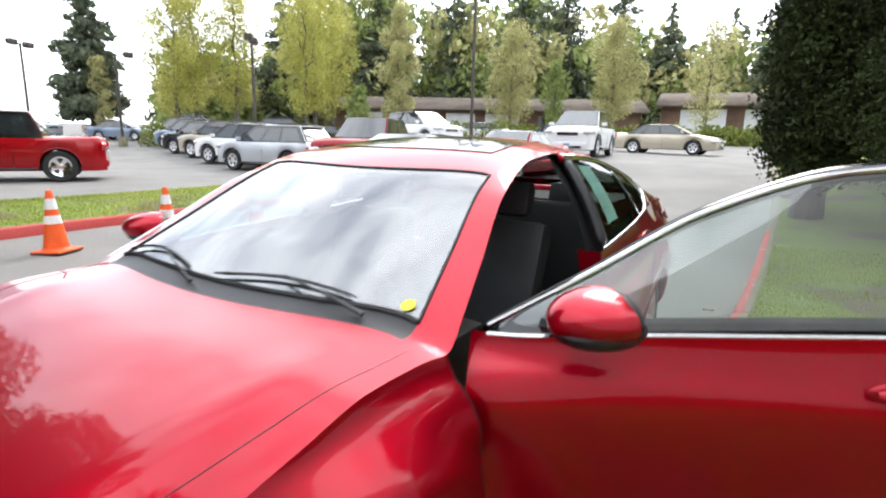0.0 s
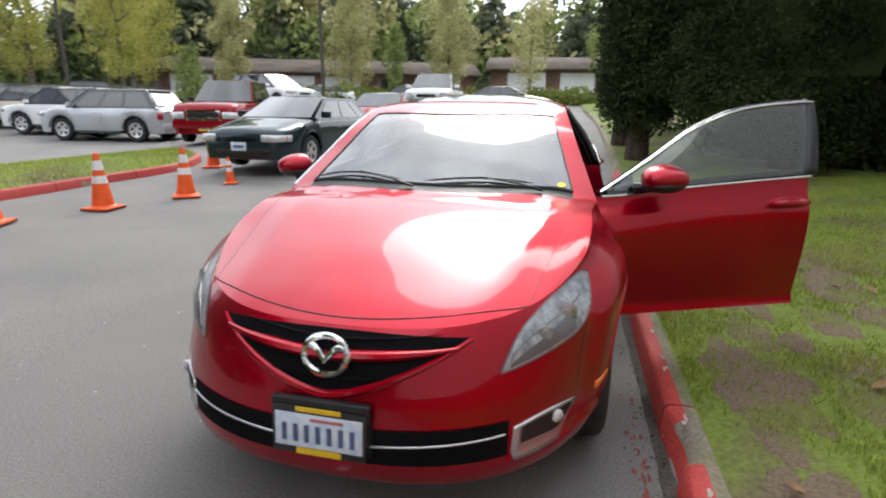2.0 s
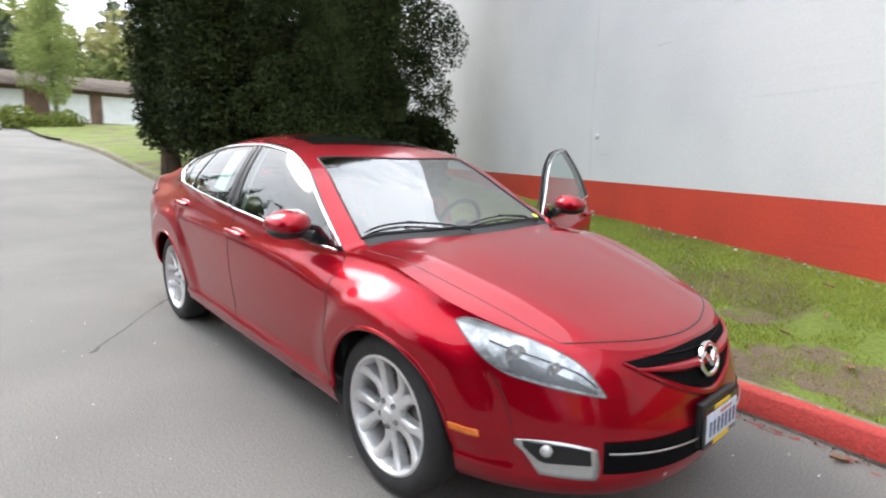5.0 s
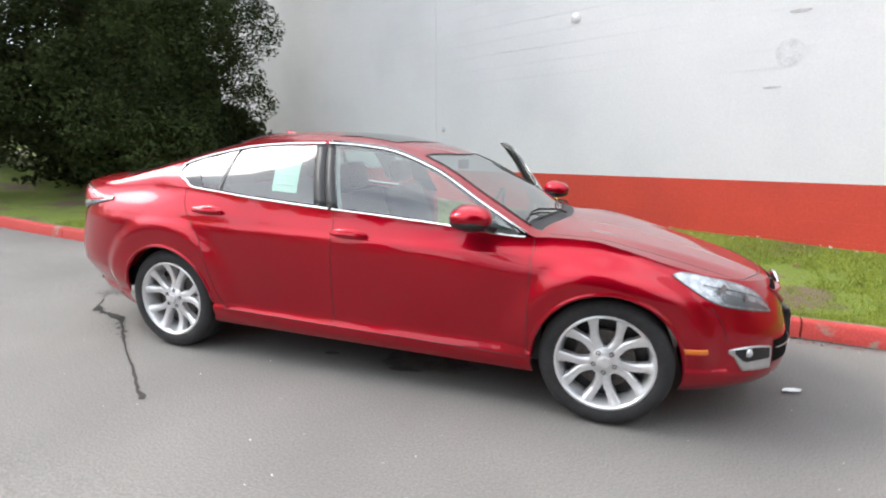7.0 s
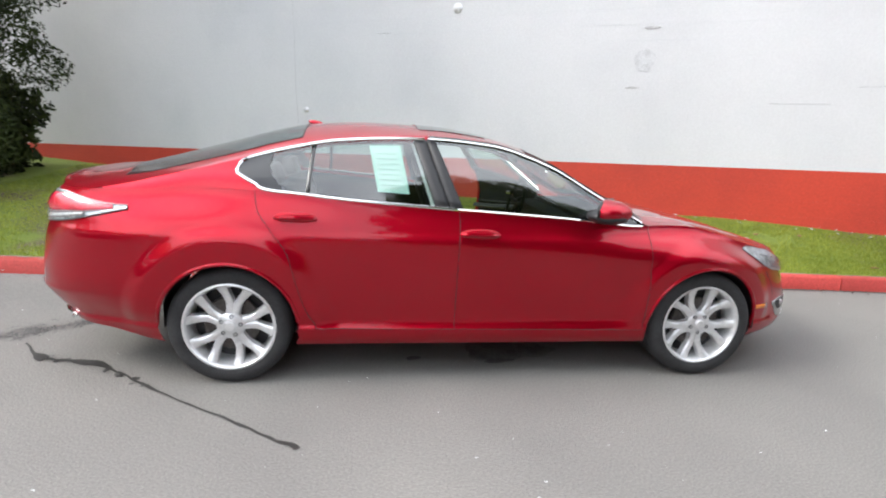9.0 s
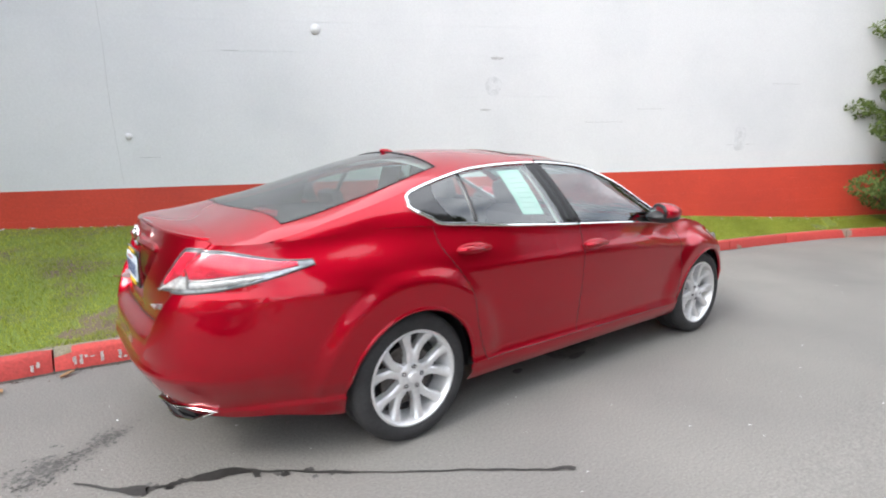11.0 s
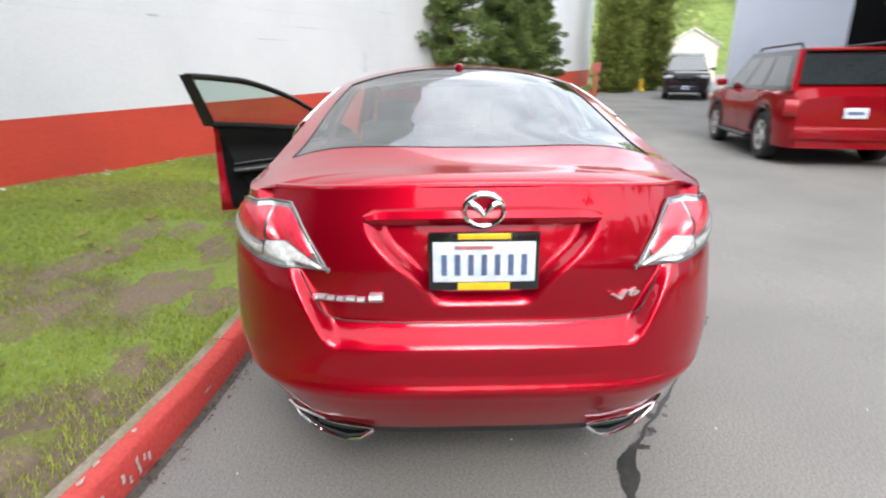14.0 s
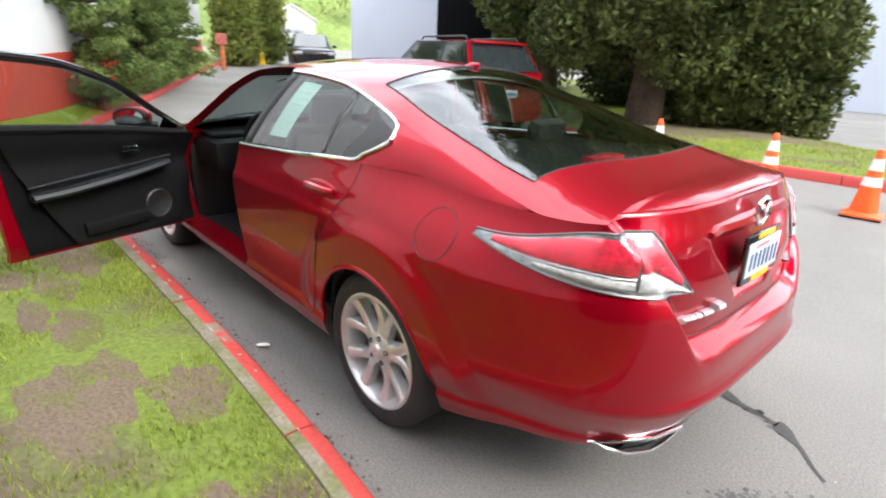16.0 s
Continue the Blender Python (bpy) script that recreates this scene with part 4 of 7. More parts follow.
        seal = [[skin('s', at_b(v) + (1 - at_b(v)) * u, v) - Vector((0, 0.042, 0)) for u in line(0.030 + 0.045 * (1 - (v - 0.15) / 0.85) ** 1.4, 0.985, 14)] for v in line(0.150, 0.99, 14)]
        sheet("door_seal_panel", seal, GRILLE, fdoor, "black rubber seal round the door trim")
        tube("sill_trim", [side_pane(x, 0.035) - Vector((0, 0.038, 0)) for x in line(-0.15, 0.93, 24)], 0.026, TRIM, dt, flat=1.0, n=8)
        tube("armrest", [(-0.02, y_in - 0.01, 0.66), (0.15, y_in - 0.03, 0.675), (0.5, y_in - 0.035, 0.72), (0.78, y_in - 0.01, 0.76)], 0.045, BLACK, dt, flat=0.55)
        tube("trim_line", [(-0.02, y_in + 0.012, 0.71), (0.4, y_in + 0.0, 0.755), (0.82, y_in + 0.002, 0.80)], 0.006, BLACK, dt)
        box_part("inner_handle", (0.10, 0.02, 0.035), (0.55, y_in - 0.005, 0.865), CHROME, dt, 0.008, "chrome inner handle")
        spun("speaker", [(0.0, 0.0), (0.07, 0.004), (0.085, 0.014), (0.095, 0.006), (0.10, -0.012)], BLACK, dt, 'z', 24, Matrix.Translation((0.70, y_in + 0.0, 0.50)) @ pose(0, 0, 0, 90))
        tube("door_pocket", [(0.22, y_in - 0.01, 0.435), (0.4, y_in - 0.03, 0.445), (0.6, y_in - 0.02, 0.45)], 0.03, TRIM, dt, flat=1.4)
        spun("door_lamp", [(0.0, 0.004), (0.02, 0.003), (0.024, -0.004)], PAPERW, dt, 'z', 14, Matrix.Translation((0.30, y_in - 0.0, 0.385)) @ pose(0, 0, 0, 90) @ Matrix.Diagonal((1.6, 1, 1, 1)))
        strip("inner_frame", lambda u, v: side_pane(-0.30 + 1.26 * u, 0.88 + 0.10 * v) - Vector((0, 0.035, 0)), line(0, 1, 40), (0, 0.5, 1), BLACK, fdoor, 1)
        strip("inner_frame", fr(-0.215, -0.335, -0.12, -0.255, 0.0, 0.97), (0, 0.5, 1), V, BLACK, fdoor, 1, lift=-0.04)
        hinge = Vector((1.0, 0.885, 0))
        fdoor.matrix_basis = Matrix.Translation(hinge + Vector((-0.085, -0.065, 0.612))) @ pose(0, 0, 0, 0, 1.2, -69) @ Matrix.Translation(-hinge - Vector((0, 0, 0.6)))
        # opening behind it: sill, pillars
        strip("door_sill", lambda u, v: skin('s', at_b(0.125) + (1 - at_b(0.125)) * u, 0.125) + Vector((0, -0.16 * v, 0.0)), line(0, 1, 8), line(0, 1, 4), RED, car, 1)
        strip("centre_pillar", lambda u, v: skin('s', at_b(0.125 + 0.875 * v), 0.125 + 0.875 * v) - Vector((0.0, 0.10 * u, 0)), line(0, 1, 4), line(0, 1, 10), RED, car, 1)
        strip("hinge_pillar", lambda u, v: skin('f', 0, 0.125 + 0.875 * v) - Vector((0.0, 0.14 * u, 0)), line(0, 1, 4), line(0, 1, 10), RED, car, 1)
        strip("roof_side_frame", lambda u, v: rail(-0.30 + 1.28 * u) + Vector((0, -0.05 * v, -0.02 * v)), line(0, 1, 24), line(0, 1, 2), RED, car, 1)

# window paper in each rear door
for side in (-1, 1):
    rows = [[flipped(side_pane(-0.60 + 0.175 * u - 0.05 * v, 0.17 + 0.68 * v) - Vector((0, 0.010, 0)), side) for v in line(0, 1, 6)] for u in line(0, 1, 6)]
    st = sheet("window_sticker", rows, STICKER, car, "mint green printed sales sheet inside the glass")
    rows = [[flipped(side_pane(-0.585 + 0.145 * u - 0.05 * v, 0.21 + 0.60 * v) - Vector((0, 0.008, 0)), side) for v in line(0, 1, 6)] for u in line(0, 1, 6)]
    sheet("printed_sheet", rows, SHEETPAPER, st)
    for k in range(7):
        v = 0.28 + 0.075 * k
        tube("print_bar", [flipped(side_pane(-0.572 + 0.12 * u - 0.05 * (v - 0.17) / 0.68, v) - Vector((0, 0.0065, 0)), side) for u in (0, 0.5, 1)], 0.0025, STICKER, st, n=4)

# front bumper with the nose, from wing to wing
bump_rows = [[flipped(skin('f', t, v), s) for v in ROWS] for t, s in [(t, -1) for t in line(40, 90, 56)] + [(t, 1) for t in line(90, 40, 56)[1:]]]
bumper = sheet("front_bumper", bump_rows, RED, car, flip=True)
for side in (-1, 1):
    seam([flipped(skin('f', t, v), side) for t, v in ((40, 0.36), (40, 0.5), (40, 0.62), (38, 0.75))], bumper)


def nose_at(y, z, out=0.0):
    """The nose's surface at a half width y and height z."""
    bottom = 0.2
    t = 85.0
    for _ in range(12):
        nominal = 1.0 + 1.2 * math.sin(radians(t)) ** 0.8
        v = (z - bottom) / (EDGEZ(nominal) - bottom)
        w = skin('f', 0, v).y
        n = 2.7 - 0.2 * smooth((z - 0.45) / 0.2)
        roll = 1 - (1 - EDGER(nominal)) * smooth((v - 0.70) / 0.30) ** 1.5
        t = math.degrees(math.acos(min(1, (abs(y) / (WIDE(z) * roll * 1.024)) ** (n / 2))))
    p = skin('f', t, min(0.99, v))
    return Vector((p.x + out, y, p.z))


def grille_edge(y):
    a = abs(y) / 0.42
    return 0.546 + 0.160 * a ** 1.5, 0.722 - 0.012 * a * a


rows = []
for y in line(-0.42, 0.42, 40):
    lo, hi = grille_edge(y)
    rows.append([nose_at(y, z, 0.003) for z in line(lo, hi, 6)])
gr = sheet("grille", rows, GRILLE, bumper, "black five-sided grille")
edge = [nose_at(y, grille_edge(y)[0], 0.004) for y in line(-0.42, 0.42, 40)]
tube("grille_surround", edge, 0.013, RED, gr, taper=[0.5 + 0.7 * math.sin(math.pi * k / 40) for k in range(41)])
for k, (z0, wd, r, mt) in enumerate(((0.660, 0.385, 0.022, RED), (0.702, 0.33, 0.004, GRILLE), (0.596, 0.20, 0.004, GRILLE))):
    tube("grille_bar", [nose_at(y, z0 + 0.030 * (abs(y) / 0.42) ** 1.5, 0.010) for y in line(-wd, wd, 20)], r, mt, gr, flat=0.8, taper=[0.35 + 0.65 * smooth((1 - abs(q)) / 0.6) for q in line(-1, 1, 20)])
rows = [[nose_at(y, z, 0.004) for z in line(0.352, 0.458 + 0.008 * abs(y) / 0.5, 5)] for y in line(-0.545, 0.545, 36)]
intake = sheet("lower_intake", rows, GRILLE, bumper, "black lower air intake")
tube("chrome_bar", [nose_at(y, 0.408 + 0.04 * abs(y), 0.012) for y in line(-0.535, 0.535, 36)], 0.0034, SATIN, intake)
emblem(car, nose_at(0, 0.660).x + 0.024, 0.662, 0.070, 1, -16)
holder = box_part("plate_holder", (0.03, 0.315, 0.172), (2.338, 0, 0.454), BLACK, car, 0.01, "black plate holder", None)
number_plate(car, 2.356, 0.444, 1, -4, 0.156)

# rear: bumper below, boot face above
ks = [k for k, v in enumerate(ROWS) if v <= 0.475]
lowv = sorted(set([ROWS[k] for k in ks] + line(0.30, ROWS[ks[-1]], 14) + line(0.05, 0.28, 20)))
highv = sorted(set(ROWS[ks[-1]:] + line(ROWS[ks[-1]], 1, 48)))
turns = [(t, -1) for t in line(38, 90, 130)] + [(t, 1) for t in line(90, 38, 130)[1:]]
rb = sheet("rear_bumper", [[flipped(skin('r', t, v), s) for v in lowv] for t, s in turns], RED, car)
sheet("boot_face", [[flipped(skin('r', t, v), s) for v in highv] for t, s in turns], RED, car)
under = [[flipped(skin('r', t, 0), s) + Vector((dx, 0, dz)) for dx, dz in ((-0.003, 0.004), (0.004, -0.020), (0.08, -0.045), (0.22, -0.05))] for t, s in turns if t > 64]
sheet("lower_valance", under, BLACK, rb, "black lower valance", flip=True)


def tail_at(y, z, out=0.0):
    """The tail's surface at a half width y and height z."""
    lo, hi = 25.0, 90.0
    for _ in range(26):
        t = (lo + hi) / 2
        nominal = -1.24 - 1.21 * math.sin(radians(t)) ** 0.667
        p = skin('r', t, min(1, (z - rear_low(t)) / (EDGEZ(nominal) - rear_low(t))))
        lo, hi = (t, hi) if p.y > abs(y) else (lo, t)
    return Vector((p.x - out, y, p.z))


gap = [(0.545, 0.876), (0.535, 0.85), (0.51, 0.80), (0.485, 0.752), (0.468, 0.728), (0.445, 0.716), (0.41, 0.712)]
outline = [tail_at(y, z, 0.0005) for y, z in gap] + [tail_at(y, 0.712 - 0.004 * (1 - (y / 0.41) ** 2), 0.0005) for y in line(0.39, -0.39, 40)] + [tail_at(-y, z, 0.0005) for y, z in reversed(gap)]
seam(outline, car, 0.0024)
seam([on_side('r', FUEL_X + 0.085 * math.cos(a), FUEL_Z + 0.082 * math.sin(a)) for a in line(0, 2 * math.pi, 40)], car, 0.0018)
for side in (-1, 1):
    # tailpipe trim, tucked under the bumper
    loop = [(0.645, 0.338), (0.60, 0.350), (0.47, 0.346), (0.34, 0.342), (0.345, 0.325), (0.385, 0.282), (0.44, 0.266), (0.53, 0.278), (0.60, 0.312)]
    ring = [flipped(tail_at(y, max(z, 0.345), 0.016) + Vector((0.03 * (0.35 - z) / 0.08, 0, min(0, z - 0.345))), side) for y, z in loop]
    pipe = tube("tailpipe_trim", ring, 0.0065, CHROME, car, "angular chrome tailpipe trim", closed=True)
    back = [p + Vector((0.10, 0, 0.004)) for p in ring]
    n = len(ring)
    mesh_object("pipe_wall", ring + back, [(k, (k + 1) % n, n + (k + 1) % n, n + k) for k in range(n)], GREYTRIM, pipe)
    mesh_object("tailpipe_mouth", [p + Vector((0.022, 0, 0.001)) for p in ring], [tuple(range(n)) if side < 0 else tuple(range(n))[::-1]], GRILLE, pipe, smooth=False)

tube("boot_garnish", [tail_at(y, 1.024 - 0.008 * (abs(y) / 0.34), 0.006) for y in line(-0.345, 0.345, 24)], 0.028, RED, car, "red handle bar over the plate", flat=1.0, taper=[0.35, 0.8] + [1] * 21 + [0.8, 0.35])
emblem(car, tail_at(0, 1.04).x - 0.024, 1.044, 0.056, -1, 0)
number_plate(car, -2.452, 0.90, -1, 2)
# lettering and badge
txt = bpy.data.curves.new("badge_text", 'FONT')
txt.body, txt.size, txt.extrude, txt.align_x = "V6", 0.062, 0.007, 'CENTER'
badge = new("engine_badge", txt)
a, b = tail_at(-0.39, 0.785), tail_at(-0.47, 0.785)
yaw = math.degrees(math.atan2(b.y - a.y, b.x - a.x))
badge.matrix_basis = Matrix.Translation((a + b) / 2 + Vector((-0.006, 0, -0.012))) @ pose(0, 0, 0, 90, 0, yaw) @ Matrix.Shear('XY', 4, (0.3, 0)) @ Matrix.Diagonal((1.45, 0.56, 1, 1))
txt.materials.append(BADGE)
badge.parent = car
for y0, y1, h in ((0.500, 0.462, 0.024), (0.456, 0.432, 0.022), (0.426, 0.404, 0.022), (0.398, 0.372, 0.024), (0.366, 0.344, 0.022), (0.330, 0.292, 0.036)):
    lump = [tail_at(y, 0.770 + h * 0.65, 0.011) for y in line(y0, y1, 4)]
    tube("name_bar", lump, h * 0.62, BADGE, car, flat=0.6, n=8)

# upper body: bonnet, cowl, windscreen, roof, rear glass, boot lid
QS = sorted({s * q for q in (0, 0.06, 0.12, 0.19, 0.26, 0.33, 0.40, 0.47, 0.54, 0.60, 0.66, 0.72, 0.77, 0.82, 0.86, 0.89, 0.92, 0.95, 0.975, 1.0) for s in (-1, 1)})


def upper(name, x0, x1, n, q0, q1, mat, label="", lift=0.0, xs=None, owner=None):
    qs = [q for q in QS if q0 - 1e-6 <= q <= q1 + 1e-6]
    rows = [[top(x, q) + Vector((0, 0, lift)) for q in qs] for x in (xs or line(x0, x1, n))]
    return sheet(name, rows, mat, owner or car, label)


def on_top(x, y):
    """The upper surface at a length x and half width y."""
    q, bend = y / EY(x), x
    for _ in range(4):
        a = min(1, abs(q))
        bend = x + BOW(bend) * a * a * (1 - a ** 8)
    return top(bend, max(-0.995, min(0.995, q)))


nose_xs = [p.x for p in SHOULDER[:81] if p.x > 1.105]
bonnet = upper("bonnet", 0, 0, 0, -0.975, 0.975, RED, "long red bonnet", xs=nose_xs + [1.105])
for s in (-1, 1):
    q0, q1 = (0.975, 1) if s > 0 else (-1, -0.975)
    upper("wing_top", 0, 0, 0, q0, q1, RED, xs=nose_xs + [1.105])
    seam([on_top(x, s * BONNETY(x)) for x in line(1.06, 2.0, 30)], bonnet, 0.0013)
seam([on_top(2.183 - 0.50 * (y / 0.568) ** 2 * 0.36, y) for y in line(-0.568, 0.568, 40)], bonnet, 0.0028)
upper("cowl", 1.105, 1.03, 4, -0.86, 0.86, BLACK, "black cowl below the windscreen")
ws = upper("windscreen", 1.03, 0.36, 30, -0.86, 0.86, SCREENGLASS, "greenish windscreen reflecting the sky")
for s in (-1, 1):
    q0, q1 = (0.86, 1) if s > 0 else (-1, -0.86)
    upper("windscreen_pillar", 1.03, 0.36, 30, q0, q1, RED)
    upper("cowl_corner", 1.105, 1.03, 4, q0, q1, RED)
    upper("rear_glass_pillar", -1.03, -2.02, 30, q0, q1, RED)
upper("roof", 0.36, -1.03, 48, -1, 1, RED, "red roof with a tinted sunroof")
upper("sunroof", 0.10, -0.36, 14, -0.72, 0.72, GLOSSBLACK, "black glass sunroof", lift=0.004)
rg = upper("rear_glass", -1.03, -2.02, 34, -0.86, 0.86, REARGLASS, "tinted rear window")
for pane in (ws, rg):
    pane.visible_shadow = False
tail_xs = [p.x for p in SHOULDER if p.x < -2.075]
lid = upper("boot_lid", 0, 0, 0, -1, 1, RED, "red boot lid", xs=[-2.02, -2.05] + tail_xs)
tube("boot_spoiler", [tail_at(y, 1.075, -0.022) + Vector((0, 0, 0.030 - 0.02 * (abs(y) / 0.62) ** 2)) for y in line(-0.62, 0.62, 30)], 0.015, RED, lid, flat=0.6)
# black border on the screens
tube("screen_seal", [top(1.03, q) + Vector((0, 0, 0.002)) for q in QS if abs(q) <= 0.86], 0.009, BLACK, ws, n=5)
for s in (-1, 1):
    tube("screen_seal", [top(x, 0.862 * s) + Vector((0, 0, 0.002)) for x in line(1.03, 0.36, 20)], 0.005, BLACK, ws, n=5)
    tube("screen_seal", [top(x, 0.862 * s) + Vector((0, 0, 0.002)) for x in line(-1.03, -2.02, 20)], 0.0025, BLACK, rg, n=5)
tube("screen_seal", [top(0.36, q) + Vector((0, 0, 0.002)) for q in QS if abs(q) <= 0.86], 0.005, BLACK, ws, n=5)
tube("screen_seal", [top(-1.03, q) + Vector((0, 0, 0.002)) for q in QS if abs(q) <= 0.86], 0.004, BLACK, rg, n=5)
tube("screen_seal", [top(-2.02, q) for q in QS if abs(q) <= 0.86], 0.0025, BLACK, rg, n=5)
# roof fin and wipers
bm = bmesh.new()
bmesh.ops.create_uvsphere(bm, u_segments=16, v_segments=10, radius=1)
for v in bm.verts:
    v.co.x += 0.5 * max(0, v.co.z)
bmesh.ops.transform(bm, matrix=Matrix.Translation((-1.0, 0, 1.447)) @ Matrix.Diagonal((-0.05, 0.026, 0.022, 1)), verts=bm.verts)
bmesh.ops.recalc_face_normals(bm, faces=bm.faces)
part("roof_antenna", bm, RED, car, "small red fin antenna")
for qa, qb, pivot in ((-0.84, -0.22, -0.12), (-0.06, 0.62, 0.68)):
    blade = [top(1.015 - 0.035 * math.sin(math.pi * (q - qa) / (qb - qa)), q) + Vector((0.006, 0, 0.012)) for q in line(qa, qb, 14)]
    wp = tube("wiper", blade, 0.0055, BLACK, car, "thin black windscreen wiper", n=6, taper=[0.4] + [1] * 13 + [0.4])
    middle = blade[7]
    root = top(1.075, pivot) + Vector((0, 0, 0.012))
    tube("wiper_arm", [root, root.lerp(middle, 0.35) + Vector((0.012, 0, 0.014)), middle + Vector((0.004, 0, 0.008))], 0.005, BLACK, wp, n=6, taper=[1.4, 1, 0.7])
bm = bmesh.new()
bmesh.ops.create_circle(bm, cap_ends=True, segments=16, radius=0.022)
bmesh.ops.transform(bm, matrix=Matrix.Translation(top(1.0, 0.80) + Vector((0, 0, 0.004))) @ pose(0, 0, 0, 0, 28, 0), verts=bm.verts)
part("round_sticker", bm, material("yellow_sticker", (0.85, 0.8, 0.05), 0.5), car, "small round yellow sticker")

# cabin
box_part("cabin_floor", (3.0, 1.46, 0.05), (-0.1, 0, 0.27), BLACK, car, 0.01)
box_part("underbody", (3.5, 1.25, 0.04), (-0.02, 0, 0.245), BLACK, car, 0.01)
# unseen sheets added under the bumpers to block light and deepen the shadow
for name, sec in (("front_shadow_sheet", 'f'), ("rear_shadow_sheet", 'r')):
    lip = [skin(sec, t, 0) for t in (line(38, 90, 20) if sec == 'f' else line(34, 90, 20))]
    rows = [[Vector((p.x, p.y * q, p.z + 0.012)) for q in line(-1, 1, 8)] for p in lip]
    sheet(name, rows, BLACK, car, flip=True)
box_part("bulkhead", (0.06, 1.5, 0.62), (1.03, 0, 0.58), BLACK, car, 0.01)
bm = bmesh.new()
box(bm, (0.44, 1.44, 0.20), (0.82, 0, 0.80), 0.05)
dash = part("dashboard", bm, TRIM, car, "black dashboard")
box_part("dash_top", (0.36, 1.35, 0.03), (0.93, 0, 0.915), TRIM, dash, 0.012)
rows = [[Vector((x, y, SPINE(x) - 0.045 - 0.05 * (y / 0.5) ** 2)) for y in line(-0.5, 0.5, 10)] for x in line(0.15, -1.05, 16)]
sheet("headliner", rows, PAPERW, car, flip=True)
for s in (-1, 1):
    strip("inner_side_trim", lambda u, v: skin('s', -1 + (at_b(0.5) + 1 if s > 0 else 2) * u, 0.14 + 0.84 * v) - Vector((0, 0.09, 0)), line(0, 1, 14), line(0, 1, 8), TRIM, car, s)
    strip("inner_pillar_trim", fr(-0.30, -0.42, -0.12, -0.27, 0.0, 0.97), (0, 0.5, 1), V, PAPERW if s < 0 else TRIM, car, s, lift=-0.05)
    strip("inner_rear_pillar", lambda u, v: side_pane(-2.0 + 0.74 * u, v) - Vector((0, 0.05, 0)), line(0, 1, 10), line(0, 1, 6), TRIM, car, s)


def seat(x, y, wide=0.5, rear=False):
    b = bmesh.new()
    box(b, (0.52, wide, 0.15), (x + 0.18, y, 0.50), 0.05)
    ob = part("seat_cushion", b, SEATM, car, "charcoal seat")
    b = bmesh.new()
    box(b, (0.14, wide * 0.94, 0.60), (0, 0, 0.30), 0.05, Matrix.Translation((x - 0.06, y, 0.52)) @ pose(0, 0, 0, 0, -20, 0))
    part("seat_back", b, SEATM, ob)
    for dy in ((0,) if not rear else (-0.36, 0.36)):
        b = bmesh.new()
        box(b, (0.09, 0.25, 0.17), (0, 0, 0), 0.04, Matrix.Translation((x - 0.30, y + dy, 1.185 if not rear else 1.12)) @ pose(0, 0, 0, 0, -15, 0))
        part("head_rest", b, SEATM, ob)


seat(0.02, 0.37)
seat(0.02, -0.37)
seat(-0.92, 0, 1.25, True)
rows = [[Vector((x, y, 1.10)) for y in line(-0.62, 0.62, 6)] for x in line(-1.18, -1.98, 6)]
sheet("parcel_shelf", rows, TRIM, car, flip=True)
box_part("high_stop_lamp", (0.07, 0.22, 0.035), (-1.80, 0, 1.118), REDLENS, car, 0.01, "red high brake lamp")
ring = [(0.50 + 0.05 * math.sin(a), 0.37 + 0.185 * math.cos(a), 0.90 + 0.18 * math.sin(a)) for a in line(0, 2 * math.pi, 28)[:-1]]
swl = tube("steering_wheel", ring, 0.015, TRIM, car, "black steering wheel", closed=True)
for a in (0.2, math.pi - 0.2, -math.pi / 2):
    tube("wheel_spoke", [(0.52, 0.37, 0.89), (0.50 + 0.05 * math.sin(a), 0.37 + 0.18 * math.cos(a), 0.90 + 0.175 * math.sin(a))], 0.016, TRIM, swl)
spun("wheel_centre", [(0, 0.02), (0.05, 0.015), (0.065, -0.01), (0.03, -0.05)], TRIM, swl, 'z', 16, Matrix.Translation((0.52, 0.37, 0.895)) @ pose(0, 0, 0, 0, -75, 0))
box_part("centre_mirror", (0.02, 0.22, 0.065), (0.36, 0, 1.27), BLACK, car, 0.015)

# ---------------------------------------------------------------- the painted block wall
def wall_point(d, z, out=0.0):
    """d metres along the wall from its reference point; the courses rise slightly along it."""
    p = WALL0 + WALLDIR * d + WALLN * out
    return Vector((p.x, p.y, z + 0.024 * d))


def slab(d0, d1, z0, z1, o0, o1):
    vs = [wall_point(d, z, o) for d in (d0, d1) for z in (z0, z1) for o in (o0, o1)]
    fs = [(0, 2, 6, 4), (1, 5, 7, 3), (0, 1, 3, 2), (4, 6, 7, 5), (2, 3, 7, 6), (0, 4, 5, 1)]
    return vs, fs


D0, D1 = -22.4, 30.0
for nm, z0, z1, mt, lb in (("wall_base", -0.5, 1.095, WALLRED, "red painted base of a tall block wall"), ("wall_main", 1.095, 7.6, WALLWHITE, "tall white painted concrete block wall")):
    vs, fs = slab(D0, D1, z0, z1, -0.35, -0.006)
    w = tagged(mesh_object(nm, vs, fs, mt, smooth=False), lb, "wall", kind="structure")
    course = 0.2
    k = 0
    z = z0 if z0 < 0 else z0
    while z < z1 - 0.05:
        top_z = min(z + course, z1)
        bm_v, bm_f = [], []
        for d0, d1 in ((D0, D1),):
            vs, fs = slab(d0, d1, z + 0.0007, top_z - 0.0007, -0.02, 0.0007 * (k % 2))
            bm_v, bm_f = vs, fs
        if z > 0.0:
            mesh_object("block_course", bm_v, bm_f, mt, w, smooth=False)
        z += course
        k += 1

